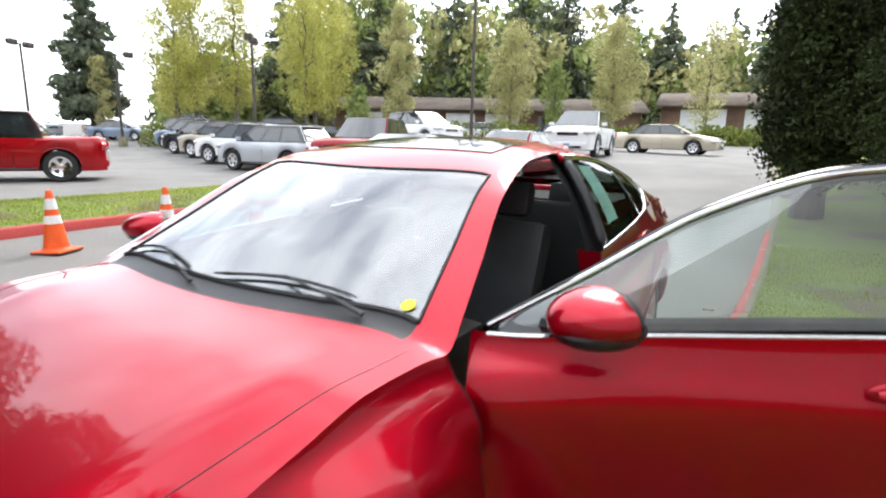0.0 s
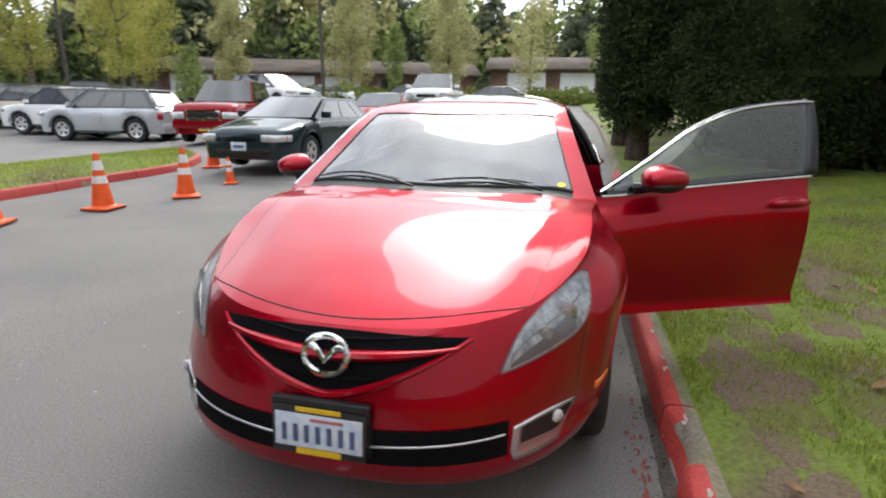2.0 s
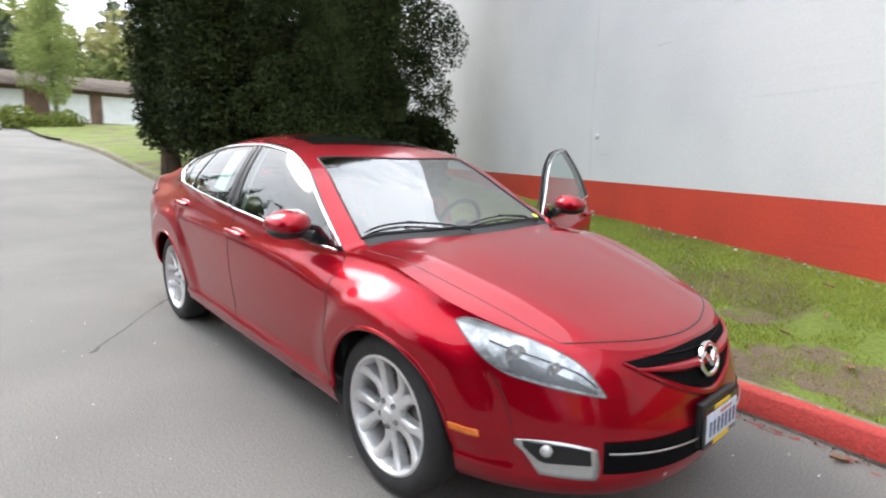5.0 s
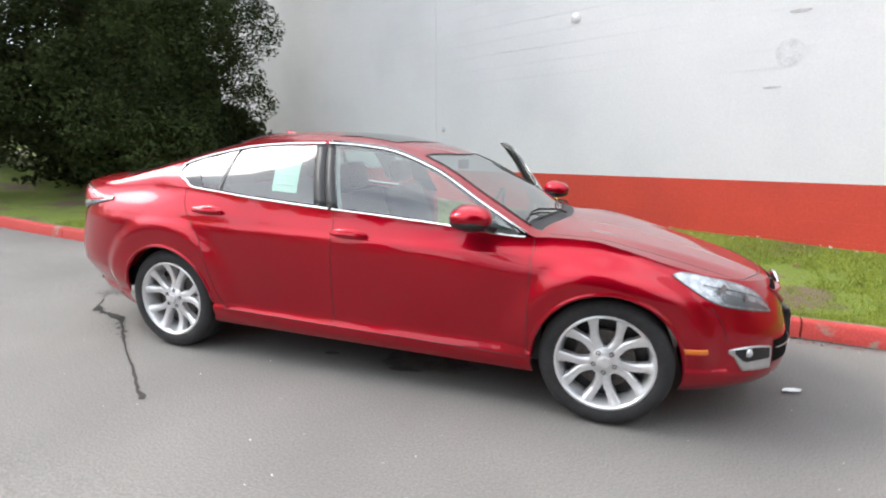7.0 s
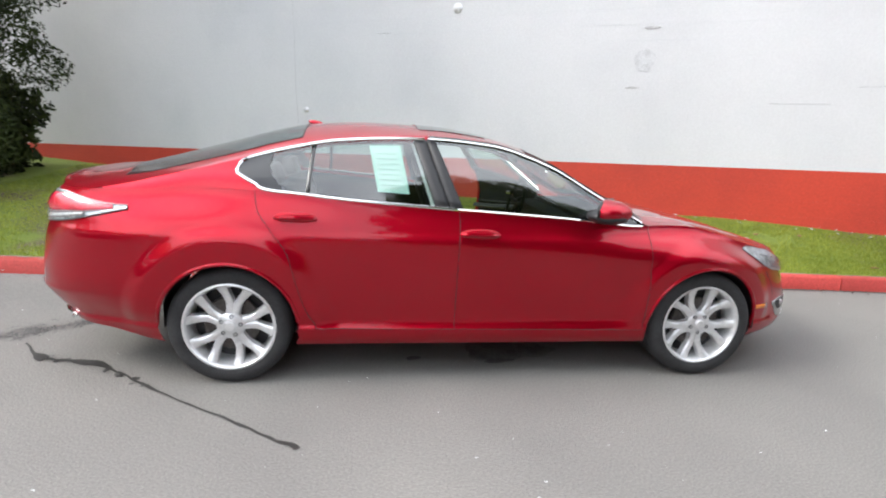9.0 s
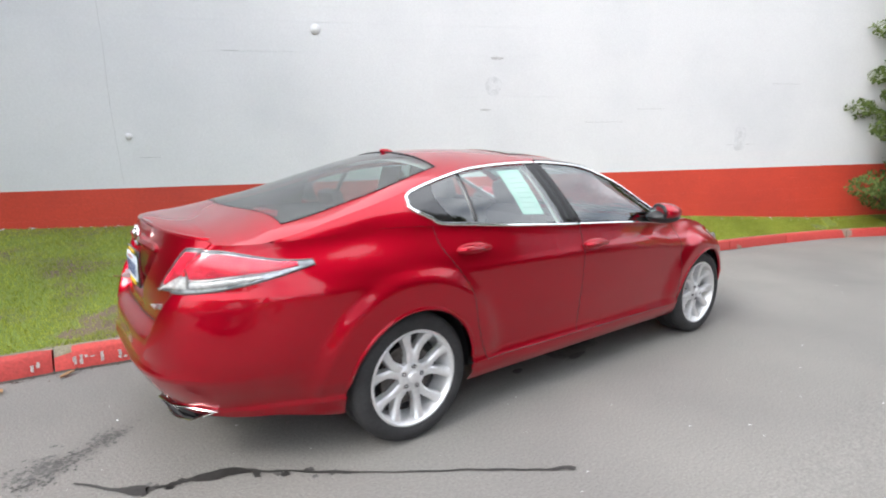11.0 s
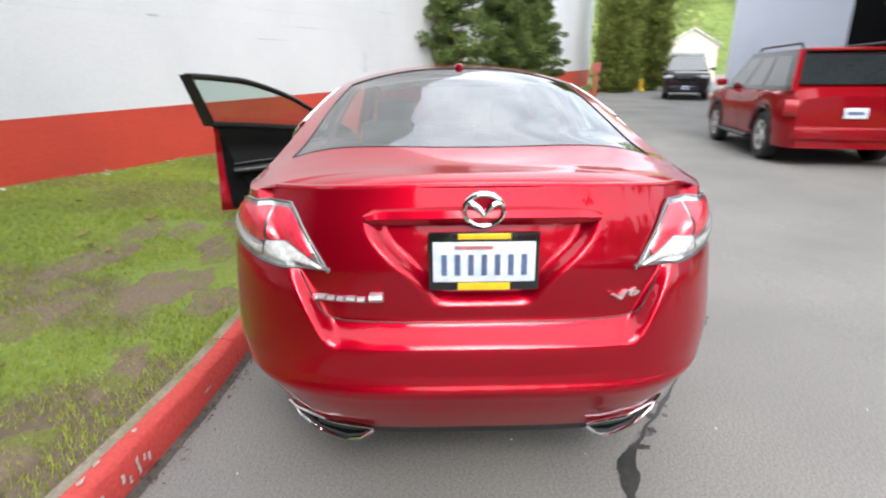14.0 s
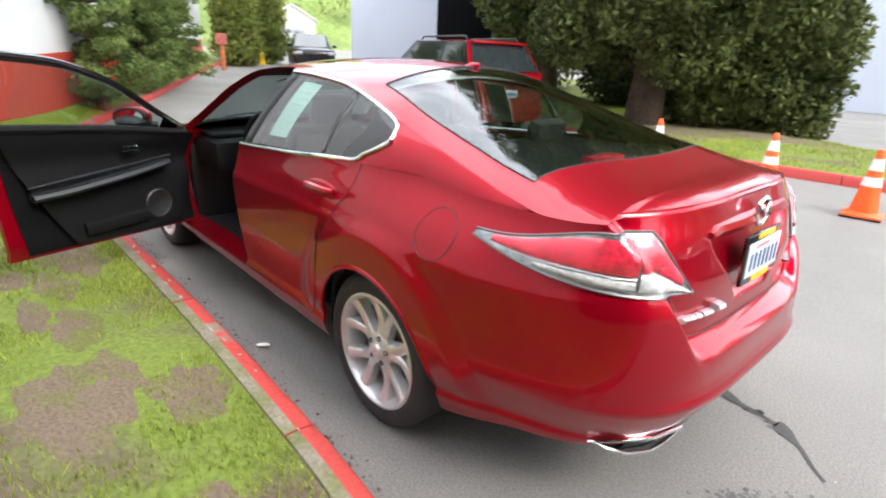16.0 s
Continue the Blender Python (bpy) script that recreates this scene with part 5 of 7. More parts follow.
# marks on the wall
GREYPATCH = material("patched_paint", (0.66, 0.67, 0.69), 0.8, vary=0.12, size=12, fine=50, bump=0.4)
CRACK = material("dark_crack", (0.53, 0.53, 0.54), 0.9)


def wall_blob(d, z, rx, rz, mat, label, squareness=2.0):
    vs, n = [wall_point(d, z, 0.009)], 26
    for i in range(n):
        a = 2 * math.pi * i / n
        c, s = math.cos(a), math.sin(a)
        k = (abs(c) ** squareness + abs(s) ** squareness) ** (-1 / squareness) * (1 + 0.10 * noise.noise((c * 2 + d, s * 2, z)))
        vs.append(wall_point(d + rx * k * c, z + rz * k * s, 0.0045))
    tagged(mesh_object("wall_patch", vs, [(0, 1 + i, 1 + (i + 1) % n) for i in range(n)], mat), label, "wall patch", kind="structure")


def along(x):
    return (x - WALL0.x) / WALLDIR.x


wall_blob(0, 2.45, 0.13, 0.14, GREYPATCH, "round grey repair patch on the white wall")
wall_blob(0.05, 2.85, 0.10, 0.02, CRACK, "dark scuff on the white wall")
wall_blob(-0.12, 2.10, 0.09, 0.012, CRACK, "dark scuff on the white wall")
wall_blob(along(6.9), 1.60, 0.11, 0.20, GREYPATCH, "pale rectangular repair patch on the white wall", 6)
for d, z, r in ((along(-1.7), 1.78, 0.045), (along(0.55), 3.20, 0.07)):
    spun("wall_anchor", [(0, 0.035), (r * 0.6, 0.03), (r, 0.008), (r, -0.01)], WALLWHITE, None, 'z', 16, Matrix.Translation(wall_point(d, z)) @ WALLN.to_track_quat('Z', 'Y').to_matrix().to_4x4())
    tagged(scene.collection.objects[-1], "painted round anchor plate on the wall", "anchor plate", kind="structure")
d = along(-1.75)
tube("wall_crack", [wall_point(d - 0.18 + 0.03 * noise.noise((k * 0.7, 0, 0)) + 0.10 * (3.6 - k) / 2.2, k, 0.002) for k in line(1.15, 4.6, 26)], 0.002, CRACK)
tagged(scene.collection.objects[-1], "thin upright crack in the white paint", "crack", kind="structure")
rnd = random.Random(5)
for k in range(10):
    d, z, ln = rnd.uniform(-5, 11), 1.3 + 0.2 * rnd.randrange(1, 10), rnd.uniform(0.15, 0.7)
    tube("mortar_crack", [wall_point(d + ln * u, z + 0.004 * noise.noise((d + u * 4, z, 0)), 0.001) for u in line(0, 1, 6)], 0.003, CRACK, n=4)
    tagged(scene.collection.objects[-1], "short mortar crack in the white wall", "crack", kind="structure")
# rubble of flaked paint along the foot of the wall
vs, fs = [], []
for k in range(170):
    d = rnd.uniform(-7, 9)
    o = rnd.uniform(0.01, 0.16)
    p = wall_point(d, 0, o)
    p.z = verge_z(p.x, p.y) + 0.012
    r = rnd.uniform(0.008, 0.035)
    b = len(vs)
    vs += [p + Vector((rnd.uniform(-r, r), rnd.uniform(-r, r), rnd.uniform(-0.01, r * 0.7))) for _ in range(4)]
    fs += [(b, b + 1, b + 2), (b, b + 2, b + 3), (b, b + 3, b + 1), (b + 1, b + 3, b + 2)]
tagged(mesh_object("paint_rubble", vs, fs, GREYPATCH, smooth=False), "flaked grey chips along the wall foot", "rubble", kind="stuff")


# ---------------------------------------------------------------- kerbs
def broken(x):
    """How far the kerb's front edge has broken away."""
    return math.exp(-((x - 1.62) / 0.14) ** 4) + 0.7 * math.exp(-((x + 2.80) / 0.05) ** 2)


def kerb_run(name, label, curve, x0, x1, step, into, red_from=-1e9):
    owner = tagged(new(name), label, "kerb", kind="structure")
    x = x0
    k = 0
    while x < x1:
        xa, xb = x + 0.006, min(x + step, x1) - 0.006
        verts, faces, slots = [], [], []
        sections = line(xa, xb, 14)
        wob = 0.006 * noise.noise((k * 3.1, 1, 5))
        for xs in sections:
            y = curve(xs)
            slope = (curve(xs + 0.05) - curve(xs - 0.05)) / 0.1
            nx, ny = -slope / math.hypot(1, slope) * into, into / math.hypot(1, slope)
            g = ground_z(xs, y)
            chip = broken(xs) if into > 0 else 0.0
            rough = 0.004 * noise.noise((xs * 5, 3, 1)) * (0 < sections.index(xs) < len(sections) - 1)
            for o, z in ((0.0, -0.05), (0.012 + wob + rough + 0.05 * chip, 0.118 - 0.05 * chip), (0.03 + wob + rough + 0.05 * chip, 0.136 - 0.045 * chip), (0.085 + 0.02 * chip, 0.142 - 0.02 * chip), (0.135, 0.138), (0.145, 0.10), (0.145, -0.05)):
                verts.append((xs + nx * o, y + ny * o, g + z + wob * 0.6 + 0.002 * noise.noise((xs * 9, o * 20, 1))))
        n = 7
        for i in range(len(sections) - 1):
            for j in range(n - 1):
                f = (i * n + j, i * n + j + 1, (i + 1) * n + j + 1, (i + 1) * n + j)
                faces.append(f if into < 0 else f[::-1])
                slots.append(0 if j < 3 and not (j > 0 and into > 0 and broken(sections[i]) > 0.3) else 1)
        faces += [tuple(range(n)), tuple(range((len(sections) - 1) * n, len(sections) * n))]
        slots += [0, 0]
        ob = mesh_object("kerb_stone", verts, faces, [KERBRED, KERBGREY] if x > red_from else [KERBGREY, KERBGREY], owner, sharp=50)
        ob.data.polygons.foreach_set("material_index", slots)
        x += step
        k += 1
    return owner


kerb_run("kerb_verge", "worn red-painted concrete kerb along the lawn", KERB, -23.82, 34, 1.4, 1, -7.8)
kerb_run("kerb_island", "red-painted concrete kerb round the grass island", ISL_NEAR, -7.35, 16, 1.5, -1)

# flaked spots of paint on the kerb
vs, fs = [], []
rk = random.Random(31)
for k in range(46):
    x = rk.uniform(-4.6, 2.5)
    y, g, n = KERB(x), ground_z(x, 1), 7
    on_top = rk.random() < 0.8
    o, rx, ry = rk.uniform(0.055, 0.085), rk.uniform(0.006, 0.035), rk.uniform(0.004, 0.012)
    zc = rk.uniform(0.03, 0.10)
    b = len(vs)
    for i in range(n):
        a, q = 2 * math.pi * i / n, rk.uniform(0.6, 1.3)
        if on_top:
            vs.append((x + rx * q * math.cos(a), y + o + ry * q * math.sin(a), g + 0.1475))
        else:
            z = zc + ry * q * math.sin(a)
            vs.append((x + rx * q * math.cos(a), y - 0.004 + 0.072 * (z + 0.05) * 0.9, g + z))
    fs.append(tuple(range(b, b + n)))
tagged(mesh_object("kerb_paint_flakes", vs, fs, material("chipped_pale_concrete", (0.46, 0.42, 0.37), 0.9, vary=0.3, size=20, fine=120), smooth=False), "pale chipped spots where kerb paint has flaked", "flakes", kind="stuff")

# worn white stencil marks on the kerb's face
STENCIL = material("worn_white_stencil", (0.62, 0.58, 0.55), 0.85, vary=0.35, size=30, fine=120)
for x0, bars in ((-2.93, ((0, 0.03, 0.075), (0.03, 0.05, 0.09))), (-2.70, ((0, 0.035, 0.09), (0.035, 0.03, 0.095), (0.065, 0.07, 0.09))), (-2.545, ((0, 0.03, 0.095),)), (-2.44, ((0, 0.03, 0.09), (0.03, 0.03, 0.045))), (-2.34, ((0, 0.055, 0.09), (0.03, 0.03, 0.06))), (-2.26, ((0, 0.03, 0.10), (0.035, 0.06, 0.085), (0.06, 0.04, 0.075)))):
    vs, fs = [], []
    for dx, z0, z1 in bars:
        b = len(vs)
        for i, z in enumerate(line(z0, z1, 5)):
            x = x0 + dx + 0.006 * noise.noise((x0 * 9, z * 60, dx * 40))
            wd = 0.009 * (1 + 0.6 * noise.noise((x0 * 5, z * 90, 3 + dx * 30)))
            y = KERB(x) + 0.012 * (z + 0.05) / 0.168 - 0.0075
            vs += [(x - wd, y, z), (x + wd, y, z)]
            if i:
                k = b + 2 * i
                fs.append((k - 2, k - 1, k + 1, k))
    tagged(mesh_object("stencil_mark", vs, fs, STENCIL, smooth=False), "worn white stencil mark on the red kerb face", "kerb mark", kind="structure")

# ---------------------------------------------------------------- stains and litter on the road
def road_strip(name, label, pts, widths, mat, z=0.004):
    left, right = [], []
    for i, p in enumerate(pts):
        a, b = Vector(pts[max(0, i - 1)]), Vector(pts[min(len(pts) - 1, i + 1)])
        d = (b - a).normalized()
        n = Vector((-d.y, d.x))
        w = widths[i] * (1 + 0.5 * noise.noise((i * 0.9, 3, 1)))
        left.append(Vector((p[0] + n.x * w, p[1] + n.y * w, z)))
        right.append(Vector((p[0] - n.x * w, p[1] - n.y * w, z)))
    return tagged(sheet(name, [left, right], mat, flip=True), label, "stain", kind="structure")


keys = [(-0.95, -1.53), (-1.18, -1.36), (-1.56, -1.09), (-1.95, -0.80), (-2.25, -0.575), (-2.48, -0.525), (-2.58, -0.49), (-2.80, -0.26)]
cx, cy = table([(k, p[0]) for k, p in enumerate(keys)]), table([(k, p[1]) for k, p in enumerate(keys)])
ts = line(0, 7, 70)
pts = [(cx(t) + 0.014 * noise.noise((t * 3, 0, 0)), cy(t) + 0.022 * noise.noise((t * 3, 5, 0))) for t in ts]
wid = [0.007 + 0.007 * noise.noise((t * 2, 9, 0)) + 0.030 * math.exp(-((t - 4.1) / 0.4) ** 2) + 0.030 * math.exp(-((t - 6.0) / 0.3) ** 2) + 0.010 * math.exp(-((t - 0.1) / 0.3) ** 2) for t in ts]
road_strip("damp_trail", "dark damp trail winding over the asphalt", pts, wid, STAIN)


def puddle(x, y, rx, ry, turn, mat, label, z=0.003):
    vs, n = [Vector((x, y, z))], 34
    for i in range(n):
        a = 2 * math.pi * i / n
        k = 1 + 0.45 * noise.noise((math.cos(a) * 1.7 + x * 5, math.sin(a) * 1.7, y))
        px, py = rx * k * math.cos(a), ry * k * math.sin(a)
        c, s = math.cos(turn), math.sin(turn)
        vs.append(Vector((x + px * c - py * s, y + px * s + py * c, z)))
    tagged(mesh_object("dark_patch", vs, [(0, 1 + i, 1 + (i + 1) % n) for i in range(n)], mat), label, "stain", kind="structure")


for k in range(18):
    t = rnd.uniform(2.6, 6.4)
    puddle(cx(t) + rnd.gauss(0, 0.018), cy(t) + rnd.gauss(0, 0.018), rnd.uniform(0.012, 0.035), rnd.uniform(0.008, 0.02), rnd.uniform(0, 3), STAIN if k % 2 else OILY, "small dark drip beside the damp trail", 0.0035 if k % 2 else 0.0025)


def speckled_stain(x, y, rx, ry, turn, n):
    vs, fs = [], []
    for k in range(n):
        u, v = rnd.gauss(0, 0.45) * rx, rnd.gauss(0, 0.45) * ry
        px, py = x + u * math.cos(turn) - v * math.sin(turn), y + u * math.sin(turn) + v * math.cos(turn)
        r, b = rnd.uniform(0.003, 0.012), len(vs)
        for i in range(6):
            q = r * rnd.uniform(0.5, 1.3)
            vs.append((px + q * math.cos(i * math.pi / 3), py + q * math.sin(i * math.pi / 3), 0.0026 + 0.000003 * k))
        fs.append(tuple(range(b, b + 6)))
    tagged(mesh_object("dark_patch", vs, fs, OILY, smooth=False), "soft dark speckled oil stain on the asphalt", "stain", kind="stuff")


speckled_stain(-2.90, -0.05, 0.17, 0.13, 0.6, 330)
speckled_stain(-2.66, 0.08, 0.17, 0.07, 0.7, 190)
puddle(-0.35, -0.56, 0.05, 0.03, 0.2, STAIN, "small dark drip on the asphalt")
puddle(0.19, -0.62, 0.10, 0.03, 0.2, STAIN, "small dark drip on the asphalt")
# one wide ellipse under the car, slightly darker than the asphalt
puddle(0.3, -0.45, 0.30, 0.16, 0.1, OILY, "soft dark patch on the asphalt under the car", 0.002)
# dark dirt line and red overspray beside the kerb
xs = line(-7, 6, 110)
road_strip("gutter_dirt", "dark damp dirt line along the kerb", [(x, KERB(x) - 0.012) for x in xs], [0.030 + 0.022 * noise.noise((x * 2.3, 4, 4)) for x in xs], GUTTER, 0.0022)
vs, fs = [], []
for k in range(65):
    x = rnd.uniform(1.1, 3.3)
    y = KERB(x) - 0.10 + rnd.gauss(0, 0.022)
    rx, ry, b = rnd.uniform(0.008, 0.035), rnd.uniform(0.004, 0.013), len(vs)
    for i in range(8):
        a, q = 2 * math.pi * i / 8, rnd.uniform(0.55, 1.25)
        vs.append((x + rx * q * math.cos(a), y + ry * q * math.sin(a), 0.0032 + 0.00001 * k))
    fs.append(tuple(range(b, b + 8)))
tagged(mesh_object("paint_overspray", vs, fs, OVERSPRAY, smooth=False), "broken red overspray on the asphalt by the kerb", "paint marks", kind="stuff")
# dirt and small debris in the gutter
vs, fs = [], []
for k in range(1500):
    x = rnd.uniform(-4.5, 4.5)
    y = KERB(x) - abs(rnd.gauss(0, 0.05)) - 0.004
    r = rnd.uniform(0.003, 0.012)
    b = len(vs)
    vs += [Vector((x + rnd.uniform(-r, r), y + rnd.uniform(-r, r), 0.002 + rnd.uniform(0, r))) for _ in range(4)]
    fs += [(b, b + 1, b + 2), (b, b + 2, b + 3), (b, b + 3, b + 1), (b + 1, b + 3, b + 2)]
tagged(mesh_object("gutter_grit", vs, fs, BARK, smooth=False), "brown grit and needles in the gutter", "grit", kind="stuff")
vs, fs = [], []
for k in range(260):
    x, y = rnd.uniform(-5, 6), rnd.uniform(-5, 0.9)
    r = rnd.uniform(0.003, 0.008)
    b = len(vs)
    vs += [Vector((x + rnd.uniform(-r, r), y + rnd.uniform(-r, r), 0.001 + rnd.uniform(0, r))) for _ in range(4)]
    fs += [(b, b + 1, b + 2), (b, b + 2, b + 3), (b, b + 3, b + 1), (b + 1, b + 3, b + 2)]
tagged(mesh_object("road_grit", vs, fs, PAPERW, smooth=False), "pale specks of grit on the asphalt", "grit", kind="stuff")


def leaf(x, y, z, r, turn, mat, name, label):
    rows = [[Vector((r * u, r * 0.45 * v * math.sin(math.pi * (u * 0.5 + 0.5)) ** 0.7, 0.010 + 0.012 * abs(v) + 0.006 * u)) for v in (-1, -0.5, 0, 0.5, 1)] for u in line(-0.95, 0.95, 6)]
    ob = tagged(sheet(name, rows, mat), label, "litter", "litter on the ground")
    ob.matrix_basis = pose(x, y, z, rnd.uniform(-8, 8), rnd.uniform(-8, 8), turn)


leaf(2.45, -0.05, 0.002, 0.06, 20, PAPERW, "paper_scrap", "white paper scrap on the asphalt")
leaf(-0.55, 0.98, 0.002, 0.035, 60, PAPERW, "paper_scrap", "white paper scrap in the gutter")
for x, y in ((-2.75, 1.16), (-3.1, 1.1), (-2.2, 1.22), (1.9, 1.02), (2.6, 0.95)):
    leaf(x, y, 0.002, 0.05, rnd.uniform(0, 360), LITTER, "dry_leaf", "brown dry leaf in the gutter")
for k in range(22):
    x = rnd.uniform(-3.6, 5)
    y = rnd.uniform(KERB(x) + 0.25, min(KERB(x) + 2.2, wall_y(x) - 0.2))
    leaf(x, y, verge_z(x, y) + 0.015, rnd.uniform(0.03, 0.06), rnd.uniform(0, 360), LITTER, "dry_leaf", "dry curled leaf lying on the lawn")


# ---------------------------------------------------------------- bare soil in the lawns
PATCHES = [(2.6, 1.62, 0.80, 0.32), (1.1, 1.58, 0.5, 0.22), (-0.8, 1.85, 0.42, 0.20), (-2.2, 2.05, 0.30, 0.15), (-3.4, 2.25, 0.30, 0.16), (-0.2, 2.45, 0.3, 0.16)]
for k in range(34):
    x = -2.6 + 0.16 * k + rnd.uniform(-0.12, 0.12)
    PATCHES.append((x, KERB(x) + 0.32 + 1.1 * rnd.uniform(0, 1) ** 1.3, rnd.uniform(0.10, 0.30), rnd.uniform(0.07, 0.17)))


def island_z(x, y):
    a, b = ISL_NEAR(x) - 0.13, ISL_FAR(x)
    f = min(1, max(0, (y - a) / (b - a)))
    return ground_z(x, a) + 0.13 + 0.06 * math.sin(math.pi * f) * smooth(abs(a - b) / 3)


def soil_patch(x, y, rx, ry, height, label, lift=0.005):
    vs, fs, n, rings = [Vector((x, y, height(x, y) + lift + 0.008))], [], 40, 6
    for j in range(1, rings + 1):
        for i in range(n):
            a = 2 * math.pi * i / n
            k = j / rings * (1 + 0.45 * noise.noise((math.cos(a) * 1.6 + x * 3, math.sin(a) * 1.6, y)) + 0.18 * noise.noise((math.cos(a) * 6, math.sin(a) * 6, x)))
            px, py = x + rx * k * math.cos(a), y + ry * k * math.sin(a)
            vs.append(Vector((px, py, height(px, py) + lift * (1 - (j / rings) ** 6) + 0.008 * noise.noise((px * 7, py * 7, 2)) - (0.012 if j == rings else 0))))
    fs += [(0, 1 + i, 1 + (i + 1) % n) for i in range(n)]
    for j in range(rings - 1):
        fs += [(1 + j * n + i, 1 + (j + 1) * n + i, 1 + (j + 1) * n + (i + 1) % n, 1 + j * n + (i + 1) % n) for i in range(n)]
    tagged(mesh_object("soil_patch", vs, fs, BARESOIL), label, "soil", kind="structure")


for x, y, rx, ry in PATCHES:
    soil_patch(x, y, rx, ry, verge_z, "bare brown soil in the thin lawn")
soil_patch(3.0, -9.9, 3.4, 1.75, island_z, "bare brown soil under the cedar", 0.03)


def bare(x, y):
    return min(((x - a) / rx) ** 2 + ((y - b) / ry) ** 2 for a, b, rx, ry in PATCHES)


# ---------------------------------------------------------------- grass
def grass(name, label, n, pick, height, seed, wide=0.0035):
    r = np.random.default_rng(seed)
    vs, fs = [], []
    while len(fs) < n:
        p = pick(r)
        if p is None:
            continue
        h = height * r.uniform(0.5, 1.3)
        a = r.uniform(0, 2 * math.pi)
        lx, ly = r.normal(0, 0.4) * h, r.normal(0, 0.4) * h
        wx, wy = wide * math.cos(a), wide * math.sin(a)
        b = len(vs)
        vs += [(p[0] - wx, p[1] - wy, p[2] - 0.004), (p[0] + wx, p[1] + wy, p[2] - 0.004), (p[0] + lx, p[1] + ly, p[2] + h)]
        fs.append((b, b + 1, b + 2))
    return tagged(mesh_object(name, vs, fs, GRASSLEAF, smooth=False), label, "grass", kind="stuff")


def on_verge(r):
    x = r.uniform(-6, 9.5)
    y0 = KERB(x) + 0.15
    y = y0 + (wall_y(x) - 0.05 - y0) * r.uniform(0, 1) ** 1.15
    m = noise.noise((x * 0.9, y * 0.9, 4.2)) + 0.5 * noise.noise((x * 3.1, y * 3.1, 1.2))
    if m < -0.34 + 0.24 * math.exp(-((x - 0.6) / 2.6) ** 2) * (1 - smooth((y - y0 - 0.7) / 0.8)) + r.uniform(-0.14, 0.14) - 0.30 * smooth((y - y0 - 0.9) / 1.0):
        return None
    if bare(x, y) < 1.1 + 0.5 * noise.noise((x * 4, y * 4, 7)) and r.uniform(0, 1) < 0.68:
        return None
    return x, y, verge_z(x, y) + 0.004


def on_island(r):
    x = r.uniform(-7.2, 9)
    a, b = ISL_NEAR(x) - 0.15, ISL_FAR(x)
    f = r.uniform(0.0, 1) if x < 0 else r.uniform(0, 0.5)
    return x, a + (b - a) * f, ground_z(x, a) + 0.13 + 0.05 * math.sin(math.pi * f)


grass("verge_grass", "short patchy green grass on the verge", 150000, on_verge, 0.027, 3)
grass("island_grass", "short bright green grass on the island", 30000, on_island, 0.05, 4, 0.008)


# ---------------------------------------------------------------- traffic cones
def cone(x, y, turn, label, scale=1.0, lean=0.0):
    ob = thing("traffic_cone", label, "traffic cone", (x, y, ground_z(x, y)), turn, "traffic cones along the road")
    ob.matrix_basis = ob.matrix_basis @ pose(0, 0, 0, lean, 0, 0) @ Matrix.Scale(scale, 4)
    bm = bmesh.new()
    box(bm, (0.36, 0.36, 0.03), (0, 0, 0.02), 0.012)
    part("base", bm, ORANGE, ob)
    bm = bmesh.new()
    box(bm, (0.365, 0.365, 0.012), (0, 0, 0.008), 0.004)
    part("base_rim", bm, BLACK, ob, "dirty black base edge")
    R = table([(0.03, 0.135), (0.72, 0.028)])
    spun("body", [(0.165, 0.03), (0.15, 0.045)] + [(R(z), z) for z in line(0.06, 0.70, 12)] + [(0.022, 0.715), (0.0, 0.716)], ORANGE, ob, 'z', 24)
    for z0, z1 in ((0.335, 0.43), (0.50, 0.62)):
        spun("reflective_band", [(R(z0) + 0.001, z0)] + [(R(z) + 0.0035, z) for z in line(z0, z1, 4)] + [(R(z1) + 0.001, z1)], REFLECT, ob, 'z', 24)
    return ob


for x, y, turn, lb, sc, ln in ((0.72, -5.62, 10, "orange traffic cone with two white bands", 1, 0), (-0.82, -5.52, 25, "orange traffic cone with two white bands", 1, 1.5), (-1.93, -5.12, 5, "orange traffic cone with two white bands", 1, 0),
                               (-3.06, -4.79, 40, "scuffed orange traffic cone with grey bands", 1, -1), (-5.93, -6.40, 15, "orange traffic cone by the kerb end", 1, 0), (-4.36, -4.94, 30, "small faded orange traffic cone", 0.62, 2)):
    cone(x, y, turn, lb, sc, ln)

